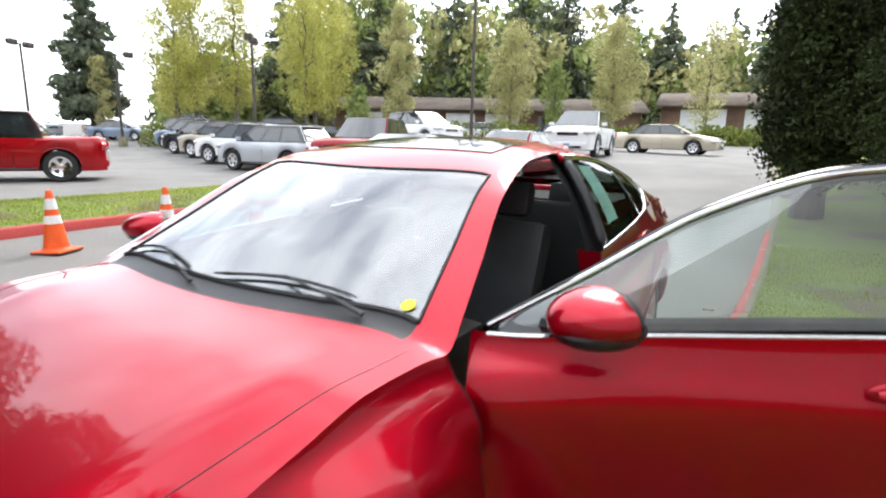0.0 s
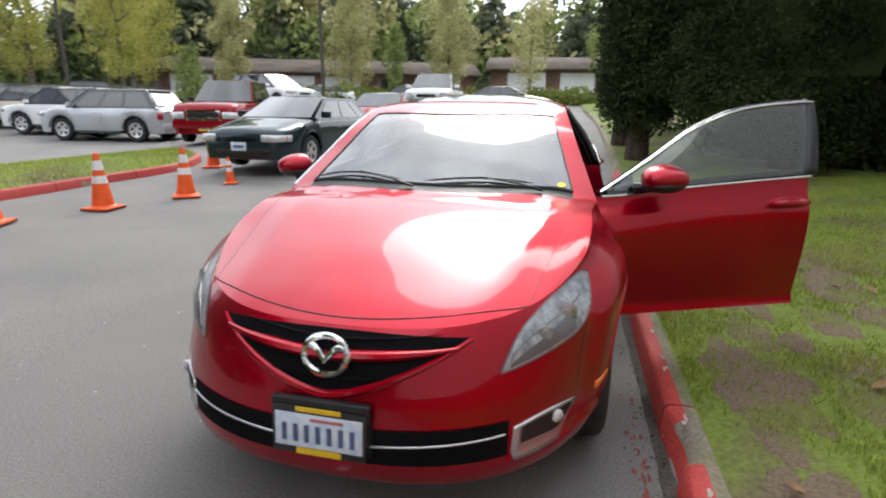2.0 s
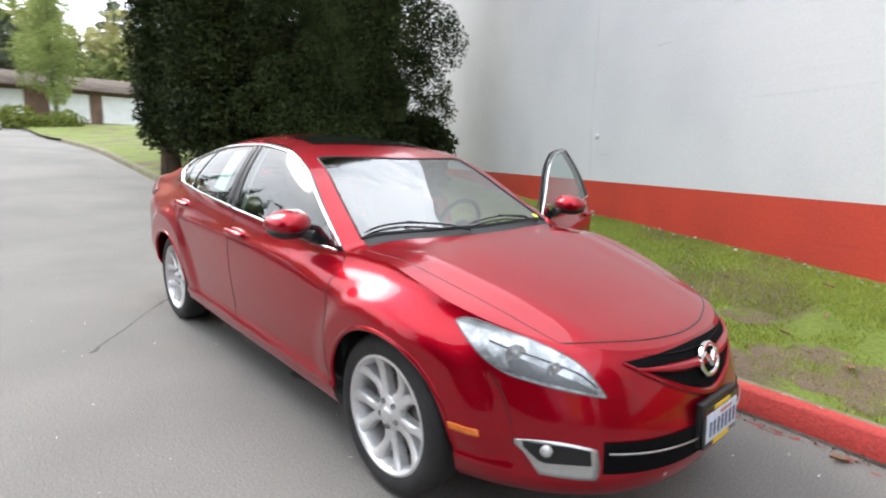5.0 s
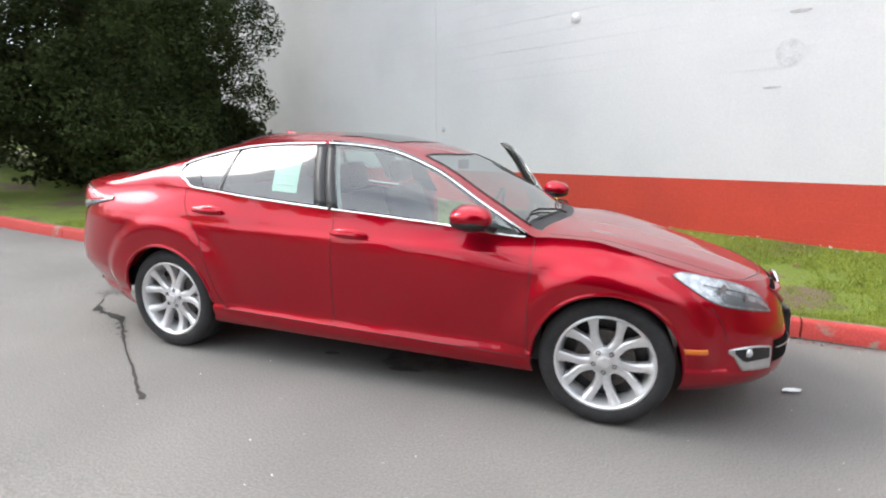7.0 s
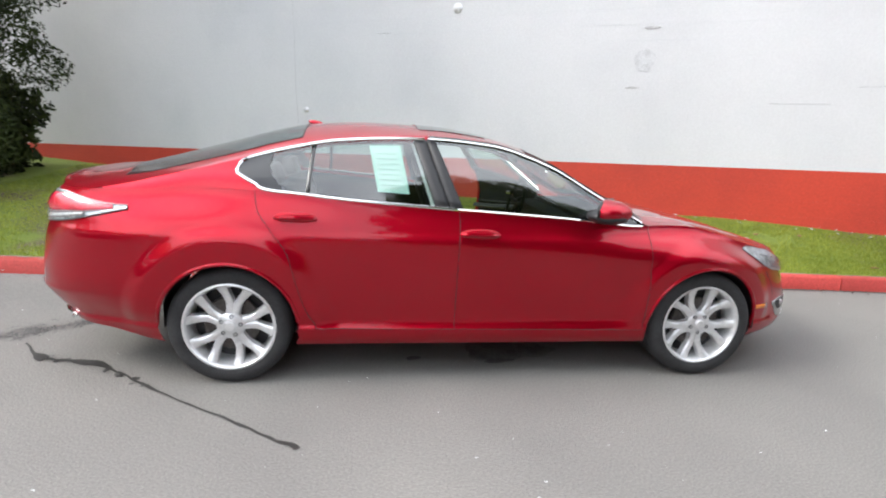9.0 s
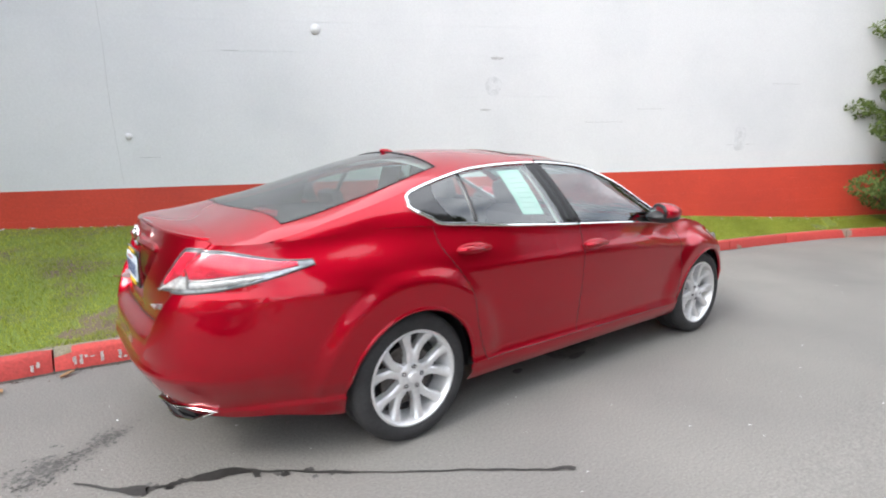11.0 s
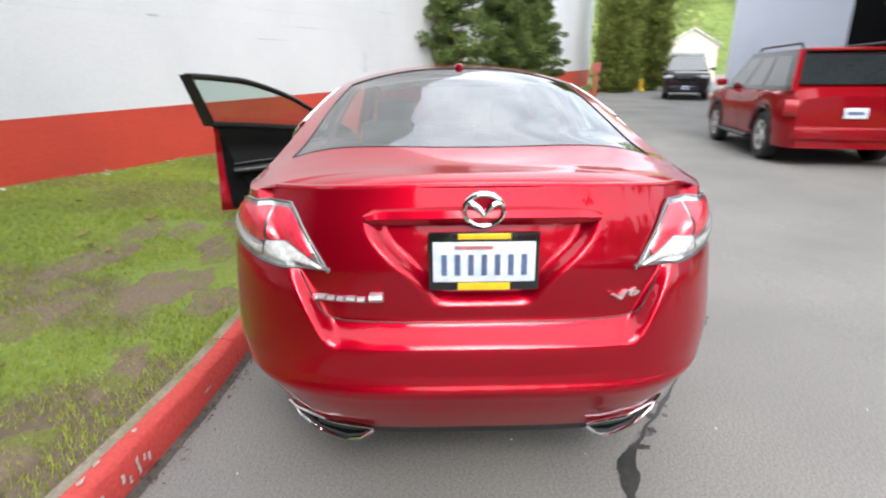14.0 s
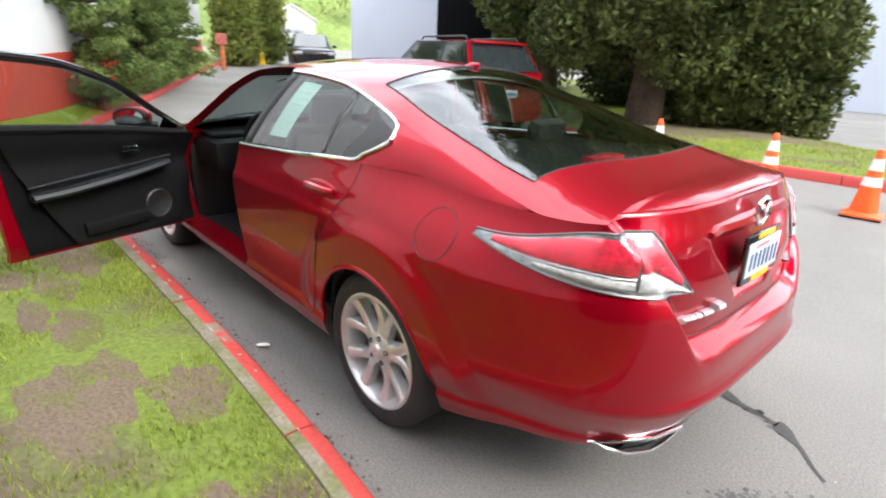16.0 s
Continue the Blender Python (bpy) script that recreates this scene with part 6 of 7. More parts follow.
# ---------------------------------------------------------------- trees
def leaf_cloud(name, centres, spread, n, size, mat, parent, seed, flat=1.0, droop=0.0, label=""):
    """Many small leaf blades scattered round clump centres (x, y, z, radius)."""
    r = np.random.default_rng(seed)
    c = np.array(centres, float)
    weight = c[:, 3] ** 2
    pick = r.choice(len(c), n, p=weight / weight.sum())
    off = r.normal(0, 1, (n, 3))
    off /= np.linalg.norm(off, axis=1)[:, None]
    off *= (r.uniform(0.35, 1.0, n) ** 0.6)[:, None] * spread
    off[:, 2] *= flat
    p = c[pick, :3] + off * c[pick, 3:4]
    a = r.normal(0, 1, (n, 3))
    a[:, 2] -= droop
    a /= np.linalg.norm(a, axis=1)[:, None]
    b = np.cross(a, r.normal(0, 1, (n, 3)))
    b /= np.linalg.norm(b, axis=1)[:, None]
    s = size * r.uniform(0.6, 1.4, n)[:, None]
    v = np.stack([p - a * s, p + b * s * 0.45, p + a * s, p - b * s * 0.45], 1).reshape(-1, 3)
    f = np.arange(4 * n).reshape(-1, 4)
    me = bpy.data.meshes.new(name)
    me.from_pydata(v.tolist(), [], f.tolist())
    me.materials.append(mat)
    ob = new(name, me)
    ob.parent = parent
    if label:
        ob["label"] = label
    return ob


def limb(a, b, n, bend, r):
    a, b = Vector(a), Vector(b)
    return [a.lerp(b, t) + Vector((r.uniform(-bend, bend), r.uniform(-bend, bend), bend * math.sin(math.pi * t))) * math.sin(math.pi * t) for t in line(0, 1, n)]


def broadleaf(x, y, h, w, mat, label, seed, leaves=3600, size=0.16, bark=BARKGREY, bare=0.22, base=None):
    r = random.Random(seed)
    z0 = ground_z(x, y) if base is None else base
    t = thing("tree", label, "tree", (x, y, z0), 0, "spring trees round the lot")
    tr = 0.012 * h + 0.04
    path = [(r.uniform(-0.02, 0.02) * h * k, r.uniform(-0.02, 0.02) * h * k, h * 0.92 * k) for k in line(0, 1, 8)]
    tube("trunk", path, tr, bark, t, taper=[1.3, 1, 0.9, 0.8, 0.65, 0.5, 0.38, 0.25, 0.12])
    centres = []
    for k in range(15):
        f = bare + (1 - bare) * (k + 0.5) / 15
        ang = k * 2.4 + r.uniform(-0.4, 0.4)
        reach = w * (math.sin(math.pi * min(1, 0.15 + 0.85 * (f - bare) / (1 - bare))) ** 0.7) * r.uniform(0.6, 1.1) * 0.62
        s = (0, 0, h * (f - 0.10))
        e = (reach * math.cos(ang), reach * math.sin(ang), h * f)
        if k % 2 == 0:
            tube("limb", limb(s, e, 4, 0.06 * w, r), tr * 0.4, bark, t, n=5, taper=[1, 0.8, 0.6, 0.4, 0.2])
        centres.append((*e, w * r.uniform(0.22, 0.40)))
        centres.append((e[0] * 0.45, e[1] * 0.45, e[2] - 0.02 * h, w * r.uniform(0.2, 0.34)))
    leaf_cloud("crown", centres, 1.0, leaves, size, mat, t, seed, 1.2)
    return t


def fir(x, y, h, w, mat, label, seed, leaves=4200, size=0.22, base=None, first=0.12, group="dark firs behind the lot"):
    r = random.Random(seed)
    z0 = ground_z(x, y) if base is None else base
    t = thing("fir_tree", label, "fir tree", (x, y, z0), 0, group)
    tube("trunk", [(0, 0, h * k) for k in line(0, 0.97, 6)], 0.02 * h * 0.7, BARK, t, taper=[1.2, 1, 0.8, 0.6, 0.4, 0.25, 0.08])
    centres = []
    for k in range(46):
        f = first + (1 - first) * k / 46
        ang = k * 2.399
        reach = w * (1 - f) ** 0.8 * r.uniform(0.55, 1.1)
        centres.append((reach * 0.75 * math.cos(ang), reach * 0.75 * math.sin(ang), h * f, max(0.25, reach * 0.5)))
        centres.append((reach * 0.3 * math.cos(ang), reach * 0.3 * math.sin(ang), h * f + 0.01 * h, max(0.25, reach * 0.42)))
    leaf_cloud("crown", centres, 1.0, leaves, size, mat, t, seed, 0.5, 0.6)
    return t


def column_tree(name, x, y, h, w, mat, label, category, seed, leaves, size, first=0.05, group="", trunk=0.16, pointed=0.6, lump=0.32, base=None):
    """A dense evergreen with a lumpy outline."""
    r = random.Random(seed)
    z0 = verge_z(x, y) if base is None else base
    t = thing(name, label, category, (x, y, z0), 0, group)
    tube("trunk", [(0.03 * math.sin(k * 5), 0.03 * math.cos(k * 4), h * 0.9 * k) for k in line(-0.03, 1, 8)], trunk, BARK, t, taper=[1.35, 1, 0.85, 0.7, 0.6, 0.45, 0.3, 0.2, 0.1])
    centres = []
    n = int(60 * h / max(1.5, w * 2))
    for k in range(n):
        f = first + (1 - first) * (k + r.uniform(0, 1)) / n
        prof = w * (min(1, (f - first) * 7 + 0.55)) * (1 - max(0, f - 0.25) / 0.75 * pointed)
        ang = k * 2.399
        d = prof * r.uniform(0.45, 0.95)
        centres.append((d * math.cos(ang), d * math.sin(ang), h * f, w * lump * r.uniform(0.7, 1.25)))
    leaf_cloud("crown", centres, 1.0, leaves, size, mat, t, seed, 0.85, 0.2)
    # opaque core added inside the crown to block light
    rows = []
    for f in line(first + 0.03, 0.98, 26):
        prof = w * 0.50 * (min(1, (f - first) * 7 + 0.35)) * (1 - max(0, f - 0.25) / 0.75 * pointed)
        rows.append([Vector((prof * k * math.cos(a), prof * k * math.sin(a), h * f)) for a in line(0, 2 * math.pi, 28) for k in (1 + 0.35 * noise.noise((math.cos(a) * 2.2 + seed, math.sin(a) * 2.2, h * f * 0.9)),)])
    sheet("crown_core", rows, mat, t, flip=True)
    # short boughs reaching into the clumps
    for k in range(0, len(centres), 6):
        c = centres[k]
        tube("limb", [(0, 0, c[2] - 0.25 * w), (c[0] * 0.5, c[1] * 0.5, c[2] - 0.10 * w), (c[0] * 0.9, c[1] * 0.9, c[2])], trunk * 0.28, BARK, t, n=5, taper=[1, 0.7, 0.3])
    return t


def pine(x, y, h, w, seed, label):
    """An open garden pine: whorls of boughs that carry upturned needle tufts."""
    r = random.Random(seed)
    t = thing("pine_tree", label, "pine tree", (x, y, verge_z(x, y)), 0, "pines beside the wall")
    tube("trunk", [(0.05 * math.sin(k * 7), 0.05 * math.sin(k * 5), h * k) for k in line(-0.02, 0.98, 8)], 0.10, BARK, t, taper=[1.3, 1, 0.9, 0.8, 0.65, 0.5, 0.35, 0.2, 0.08])
    centres = []
    for k in range(58):
        f = 0.05 + 0.95 * (k // 4) / 14.5 + r.uniform(-0.012, 0.012)
        ang = (k % 4) * math.pi / 2 + (k // 4) * 0.9 + r.uniform(-0.4, 0.4)
        reach = w * (1.05 - 0.80 * f) * r.uniform(0.55, 1.2)
        e = Vector((reach * math.cos(ang), reach * math.sin(ang), h * f + 0.22 * reach))
        if k % 2 == 0:
            tube("limb", [(0, 0, h * f - 0.08), (e.x * 0.5, e.y * 0.5, h * f - 0.02), e], 0.022, BARK, t, n=5, taper=[1, 0.8, 0.4])
        for q in (1.0, 0.78, 0.55, 0.3):
            centres.append((e.x * q + r.uniform(-0.1, 0.1), e.y * q + r.uniform(-0.1, 0.1), h * f + 0.22 * reach * q + r.uniform(-0.04, 0.12), w * r.uniform(0.10, 0.19)))
    leaf_cloud("crown", centres, 1.45, 36000, 0.042, PINENEEDLE, t, seed, 0.6, -0.6)
    return t


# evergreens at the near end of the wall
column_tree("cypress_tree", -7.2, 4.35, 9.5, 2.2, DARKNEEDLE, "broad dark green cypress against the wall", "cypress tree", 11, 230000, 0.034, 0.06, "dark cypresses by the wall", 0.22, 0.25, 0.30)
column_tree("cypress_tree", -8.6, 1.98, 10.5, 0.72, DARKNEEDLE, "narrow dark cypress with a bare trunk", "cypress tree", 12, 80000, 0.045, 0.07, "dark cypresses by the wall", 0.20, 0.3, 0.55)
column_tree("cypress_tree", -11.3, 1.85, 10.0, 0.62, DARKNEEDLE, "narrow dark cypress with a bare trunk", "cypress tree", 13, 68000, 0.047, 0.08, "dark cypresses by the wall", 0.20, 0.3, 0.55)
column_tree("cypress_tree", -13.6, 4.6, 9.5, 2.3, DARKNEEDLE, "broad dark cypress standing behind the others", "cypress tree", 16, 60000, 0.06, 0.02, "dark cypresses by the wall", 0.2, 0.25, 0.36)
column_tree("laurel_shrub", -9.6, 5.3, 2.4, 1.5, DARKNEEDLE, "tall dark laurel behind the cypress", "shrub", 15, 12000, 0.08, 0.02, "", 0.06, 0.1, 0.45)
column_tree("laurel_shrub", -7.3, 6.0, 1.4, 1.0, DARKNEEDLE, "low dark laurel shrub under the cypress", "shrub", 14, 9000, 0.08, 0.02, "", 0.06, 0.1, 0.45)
# pines ahead along the wall
pine(9.75, -0.40, 5.4, 1.2, 21, "open green pine standing against the wall")
pine(12.6, -1.95, 5.2, 1.15, 22, "open green pine standing against the wall")
pine(14.6, -2.9, 5.2, 1.15, 23, "open green pine standing against the wall")
pine(17.0, -3.9, 5.0, 1.0, 24, "open green pine standing against the wall")
for k, (x, y, w) in enumerate(((25.8, -9.75, 1.15), (27.9, -12.4, 1.05))):
    column_tree("clipped_cypress", x, y, 9.5, w, HEDGELEAF, "tall clipped green cypress column", "cypress tree", 31 + k, 22000, 0.10, 0.01, "clipped cypress columns", 0.2, 0.35, 0.4, ground_z(x, y))
# cedars on the island behind the cones
column_tree("cedar_tree", 3.15, -9.75, 13, 3.1, CEDAR, "huge old cedar with a flared brown trunk", "cedar tree", 41, 150000, 0.07, 0.12, "cedars on the island", 0.36, 0.2, 0.30, 0.18)
column_tree("cedar_tree", 8.8, -13.5, 13, 3.0, CEDAR, "dark cedar behind the parked red car", "cedar tree", 42, 75000, 0.10, 0.14, "cedars on the island", 0.30, 0.2, 0.32, 0.25)
column_tree("cedar_tree", 12.6, -18.5, 13, 3.2, CEDAR, "dark cedar behind the parked red car", "cedar tree", 43, 45000, 0.13, 0.08, "cedars on the island", 0.30, 0.2, 0.32, 0.3)
column_tree("laurel_shrub", 1.6, -11.6, 5.2, 1.7, CEDAR, "tall rounded evergreen shrub on the island", "shrub", 44, 60000, 0.072, 0.01, "", 0.12, 0.25, 0.36, 0.15)
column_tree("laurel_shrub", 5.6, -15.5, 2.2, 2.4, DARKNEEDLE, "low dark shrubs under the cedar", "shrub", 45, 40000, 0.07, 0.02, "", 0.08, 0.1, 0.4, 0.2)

# trees across the lot
for k, (x, y, h, w, m, lb) in enumerate((
        (-22.5, -36.5, 11.5, 2.7, SPRING, "slender yellow-green spring poplar"), (-24.8, -37.5, 12.5, 2.9, SPRING, "slender yellow-green spring poplar"), (-27.4, -36.0, 12.5, 3.0, SPRING, "slender yellow-green spring poplar"),
        (-29.6, -30.6, 12.0, 3.1, SPRING, "full yellow-green spring poplar"), (-32.0, -32.0, 12.8, 3.2, SPRING, "full yellow-green spring poplar"), (-34.8, -32.5, 12.0, 3.2, SPRING, "full yellow-green spring poplar"),
        (-27.0, -23.0, 3.8, 1.5, FRESH, "small fresh green tree"), (-32.0, -23.3, 10.0, 1.9, SPRINGDULL, "bare budding poplar by the lot"),
        (-39.0, -17.2, 8.4, 2.8, SPRINGDULL, "budding tree before the low building"), (-37.5, -13.0, 5.5, 1.2, FRESH, "young fresh green tree"), (-40.5, -9.5, 8.6, 2.7, SPRINGDULL, "budding tree before the low building"),
        (-41.0, -3.0, 8.0, 2.4, SPRINGDULL, "budding tree before the low building"), (-20.5, -43.0, 6.0, 1.3, SPRINGDULL, "narrow budding tree beside the fir"), (-43.0, 3.5, 9.0, 2.8, FRESH, "fresh green tree by the street"))):
    broadleaf(x, y, h, w, m, lb, 60 + k, 13000 if h > 8 else 4500, 0.088)
fir(-20.8, -45.0, 14.5, 3.4, FARFIR, "tall dark fir beside the lot", 90, 9000, 0.26)
for k, (x, y, h, w) in enumerate(((-46, -36, 17, 4.0), (-52, -30, 19, 4.2), (-56, -24, 21, 4.5), (-62, -21, 23, 4.5), (-64, -15, 22, 4.3), (-60, -9, 14, 3.8), (-70, -4, 15, 4.0), (-75, 6, 14, 4.0), (-40, -44, 16, 4.0), (-66, 12, 15, 4.2), (-58, 1, 13, 3.5))):
    fir(x, y, h, w, FARFIR, "dark fir in the woods behind the lot", 100 + k, 11000, 0.20)
# continuous woods in the distance
rr = random.Random(77)
woods = []
for k in range(330):
    a = radians(rr.uniform(150, 240))
    d = rr.uniform(58, 85)
    hgt = rr.uniform(9, 13) * (1 + 0.4 * smooth((math.degrees(a) - 192) / 12)) * (1 - 0.5 * smooth((math.degrees(a) - 222) / 12))
    for f in (0.15, 0.4, 0.65, 0.9):
        woods.append((d * math.cos(a), d * math.sin(a) * 0.95, 1.2 + hgt * f, 2.3 * (1.15 - 0.6 * f)))
for nm, m, s0, lb in (("far_woods", FRESH, 5, "mixed spring woods on the skyline"), ("far_woods", SPRINGDULL, 6, "budding woods on the skyline"), ("far_woods", FARFIR, 7, "dark evergreen woods on the skyline")):
    cl = leaf_cloud(nm, woods[s0 - 5::3], 1.15, 60000 if m is not FARFIR else 24000, 0.48, m, None, s0)
    tagged(cl, lb, "woods", kind="stuff")
# green hillside and woods ahead
rows = [[Vector((60 + 70 * u, -120 + 150 * v, 1.0 + 24 * smooth(u * 1.4) * (0.7 + 0.3 * math.sin(v * 5)))) for v in line(0, 1, 20)] for u in line(0, 1, 12)]
tagged(sheet("hillside", rows, HILL, flip=True), "green spring hillside in the distance", "hill", kind="structure")
rr = random.Random(78)
woods = []
for k in range(170):
    u, v = rr.uniform(0.05, 1), rr.uniform(0, 1)
    woods.append((60 + 70 * u, -120 + 150 * v, 2.5 + 24 * smooth(u * 1.4) * (0.7 + 0.3 * math.sin(v * 5)) + 2.0, rr.uniform(1.8, 3.4)))
tagged(leaf_cloud("hill_woods", woods, 1.0, 16000, 0.45, FRESH, None, 9), "spring green trees on the hillside", "woods", kind="stuff")
woods2 = []
for k in range(120):
    a, d = radians(rr.uniform(-96, -55)), rr.uniform(45, 60)
    for f in (0.2, 0.5, 0.8):
        woods2.append((d * math.cos(a), d * math.sin(a), 1 + 9 * f, 2.4 * (1.2 - 0.6 * f)))
tagged(leaf_cloud("far_woods", woods2, 1.1, 16000, 0.40, FARFIR, None, 10), "dark evergreen woods beyond the lot", "woods", kind="stuff")
# shrub bank before the low building
bank = [(-31 - 5.5 * smooth(k / 30) + rr.uniform(-0.8, 0.8), -22 + 26 * k / 60, ground_z(-33, 0) + 0.35 + rr.uniform(-0.1, 0.25), rr.uniform(0.7, 1.15)) for k in range(60)]
tagged(leaf_cloud("shrub_bank", bank, 1.0, 26000, 0.13, HEDGELEAF, None, 12), "low green shrub bank by the street", "shrubs", kind="stuff")
bank = [(-19 - 14 * k / 50 + rr.uniform(-1, 1), -33 + 9 * k / 50, 1.0 + rr.uniform(-0.1, 0.2), rr.uniform(0.8, 1.2)) for k in range(50)]
tagged(leaf_cloud("shrub_bank", bank, 1.0, 18000, 0.14, HEDGELEAF, None, 13), "low green bank behind the parked cars", "shrubs", kind="stuff")


# ---------------------------------------------------------------- parked vehicles
KINDS = {
    # length, width, axle half base, wheel radius, belt z, nose z, tail z, roof z, cabin x: screen foot, roof front, roof back, rear foot
    "saloon": (4.75, 0.89, 1.34, 0.32, 0.92, 0.78, 0.96, 1.39, 1.14, 0.28, -0.95, -1.72),
    "suv": (4.66, 0.94, 1.38, 0.39, 1.13, 1.07, 1.12, 1.77, 1.20, 0.34, -1.78, -2.22),
    "pickup": (5.75, 1.00, 1.80, 0.42, 1.18, 1.14, 1.22, 1.90, 1.10, 0.42, -1.20, -1.48),
    "coupe": (4.70, 0.87, 1.33, 0.32, 0.88, 0.70, 0.92, 1.32, 0.85, 0.25, -0.55, -1.15),
}


def vehicle(kind, x, y, heading, body, label, group="cars parked in the lot", rim=ALLOY, roof=None, z=None):
    L, W, axle, wr, belt_z, nose_z, tail_z, roof_z, xa, xb, xc, xd = KINDS[kind]
    half = L / 2
    v = thing("parked_" + ("pickup" if kind == "pickup" else "car"), label, "pickup" if kind == "pickup" else "car", (x, y, ground_z(x, y) if z is None else z), heading, group)
    sill = wr * 0.72
    deck = table([(-half, tail_z - 0.12), (-half + 0.10, tail_z - 0.01), (xd, belt_z), (xa, belt_z - 0.01), (half - 0.45, nose_z + 0.01), (half - 0.16, nose_z - 0.04), (half - 0.05, nose_z - 0.10), (half, nose_z - 0.20)])
    plan = table([(-half, 0.80), (-half + 0.12, 0.92), (-half + 0.5, 1.0), (0, 1.0), (half - 0.7, 0.99), (half - 0.25, 0.94), (half - 0.08, 0.87), (half, 0.76)])
    rows = []
    xs = sorted(set(line(-half, half, 40) + [half - 0.12, half - 0.08, half - 0.05] + [s * axle + o for s in (-1, 1) for o in line(-wr - 0.07, wr + 0.07, 14)] + [-half + 0.03, half - 0.03]))
    for px in xs:
        w, top_z = W * plan(px), deck(px)
        low = sill
        for s in (-1, 1):
            d = abs(px - s * axle)
            if d < wr + 0.07:
                low = max(low, wr + math.sqrt((wr + 0.07) ** 2 - d * d))
        low = min(low, top_z - 0.12)
        ring = [(w * 0.96, low), (w * 1.0, low + (top_z - low) * 0.3), (w * 1.01, low + (top_z - low) * 0.6), (w * 0.98, low + (top_z - low) * 0.86), (w * 0.93, top_z - 0.025), (w * 0.86, top_z + 0.004), (w * 0.5, top_z + 0.035), (0, top_z + 0.045)]
        rows.append([Vector((px, -a, b)) for a, b in ring] + [Vector((px, a, b)) for a, b in reversed(ring[:-1])])
    shell = sheet("body", rows, body, v, flip=True, sharp=35)
    for px in (xs[0], xs[-1]):
        r0 = rows[0] if px == xs[0] else rows[-1]
        f = tuple(range(len(r0)))
        mesh_object("bumper_face", r0, [f if px != xs[0] else f[::-1]], body, shell, smooth=False)
    box_part("underbody", (L * 0.94, W * 1.5, 0.12), (0, 0, sill + 0.04), BLACK, v, 0.02)
    # cabin
    wb, wt = W * 0.92, W * 0.72
    def slope_x(f, front):
        return xa + (xb - xa) * f if front else xd + (xc - xd) * f
    fs = line(0, 1, 6)
    roof_rows = [[Vector((px, wt * q * 1.0, roof_z - 0.05 * abs(q) ** 3 - 0.035 * ((px - (xb + xc) / 2) / ((xb - xc) / 2)) ** 4)) for q in line(-1, 1, 8)] for px in line(xb, xc, 10)]
    sheet("roof", roof_rows, roof or body, v)
    for s in (-1, 1):
        side_rows = [[Vector((slope_x(0, True) + (slope_x(0, False) - slope_x(0, True)) * u + f * ((xb + (xc - xb) * u) - (xa + (xd - xa) * u)), s * (wb + (wt - wb) * f), belt_z - 0.02 + (roof_z - 0.05 - belt_z + 0.02) * f)) for f in fs] for u in line(0, 1, 10)]
        sheet("cabin_side", side_rows, GLOSSBLACK, v, flip=s > 0)
        cuts = {"saloon": ((0.08, 0.42), (0.46, 0.74), (0.77, 0.90)), "suv": ((0.08, 0.34), (0.37, 0.62), (0.65, 0.93)), "pickup": ((0.10, 0.46), (0.52, 0.90)), "coupe": ((0.10, 0.55), (0.58, 0.86))}[kind]
        for u0, u1 in cuts:
            g = []
            for u in line(u0, u1, 4):
                g.append([Vector((xa + (xd - xa) * u + f * ((xb + (xc - xb) * u) - (xa + (xd - xa) * u)), s * (wb + (wt - wb) * f + 0.006), belt_z - 0.02 + (roof_z - 0.03 - belt_z) * f)) for f in line(0.10, 0.86, 3)])
            sheet("side_window", g, CARGLASS, v, flip=s > 0)
        for ax in (-axle, axle):
            w = new("wheel")
            w.parent = v
            w.location = (ax, s * (W - 0.03), wr)
            if s < 0:
                w.rotation_euler = (0, 0, math.pi)
            spun("tyre", [(wr * 0.62, 0.0), (wr * 0.68, 0.012), (wr * 0.93, 0.008), (wr, -0.03), (wr, -0.18), (wr * 0.9, -0.21)], RUBBER, w, 'y', 26)
            spun("rim", [(0.0, -0.008), (wr * 0.12, -0.01), (wr * 0.16, -0.03), (wr * 0.50, -0.022), (wr * 0.58, -0.004), (wr * 0.64, 0.004), (wr * 0.66, -0.02)], rim, w, 'y', 26)
            for k in range(5):
                a = 2 * math.pi * k / 5 + 0.3
                wedge = [Vector((wr * q * math.cos(a + e), 0.004 - 0.022 + 0.012 * (q - 0.2), wr * q * math.sin(a + e))) for q, e in ((0.20, 0.0), (0.36, 0.30), (0.50, 0.36), (0.535, 0.0), (0.50, -0.36), (0.36, -0.30))]
                mesh_object("rim_gap", wedge, [(0, 1, 2, 3, 4, 5)], BLACK, w, smooth=False)
        bm = bmesh.new()
        box(bm, (0.10, 0.20, 0.13), (xa - 0.28, s * (W + 0.07), belt_z + 0.09), 0.035)
        part("door_mirror", bm, body if kind != "pickup" else BLACK, v)
        corner = table([(0.0, half), (0.74, half), (0.86, half - 0.07), (0.94, half - 0.24), (0.985, half - 0.6)])
        z1 = nose_z - (0.10 if kind != "pickup" else 0.22)
        tall = 0.13 if kind != "pickup" else 0.20
        hl = [[Vector((corner(f) + 0.014, s * (W * f + 0.012), z1 - tall + tall * k * (1 - 0.25 * (f - 0.5)))) for k in (0, 0.5, 1)] for f in line(0.52 if kind != "suv" else 0.58, 0.955, 8)]
        lamp_ob = sheet("headlamp", hl, WHITELAMP, v, flip=s < 0, thick=0.03)
        bm = bmesh.new()
        box(bm, (0.02, W * 0.10, tall * 0.6), (corner(0.93) + 0.02, s * (W * 0.93), z1 - tall * 0.55), 0.006)
        part("turn_lens", bm, AMBER, lamp_ob)
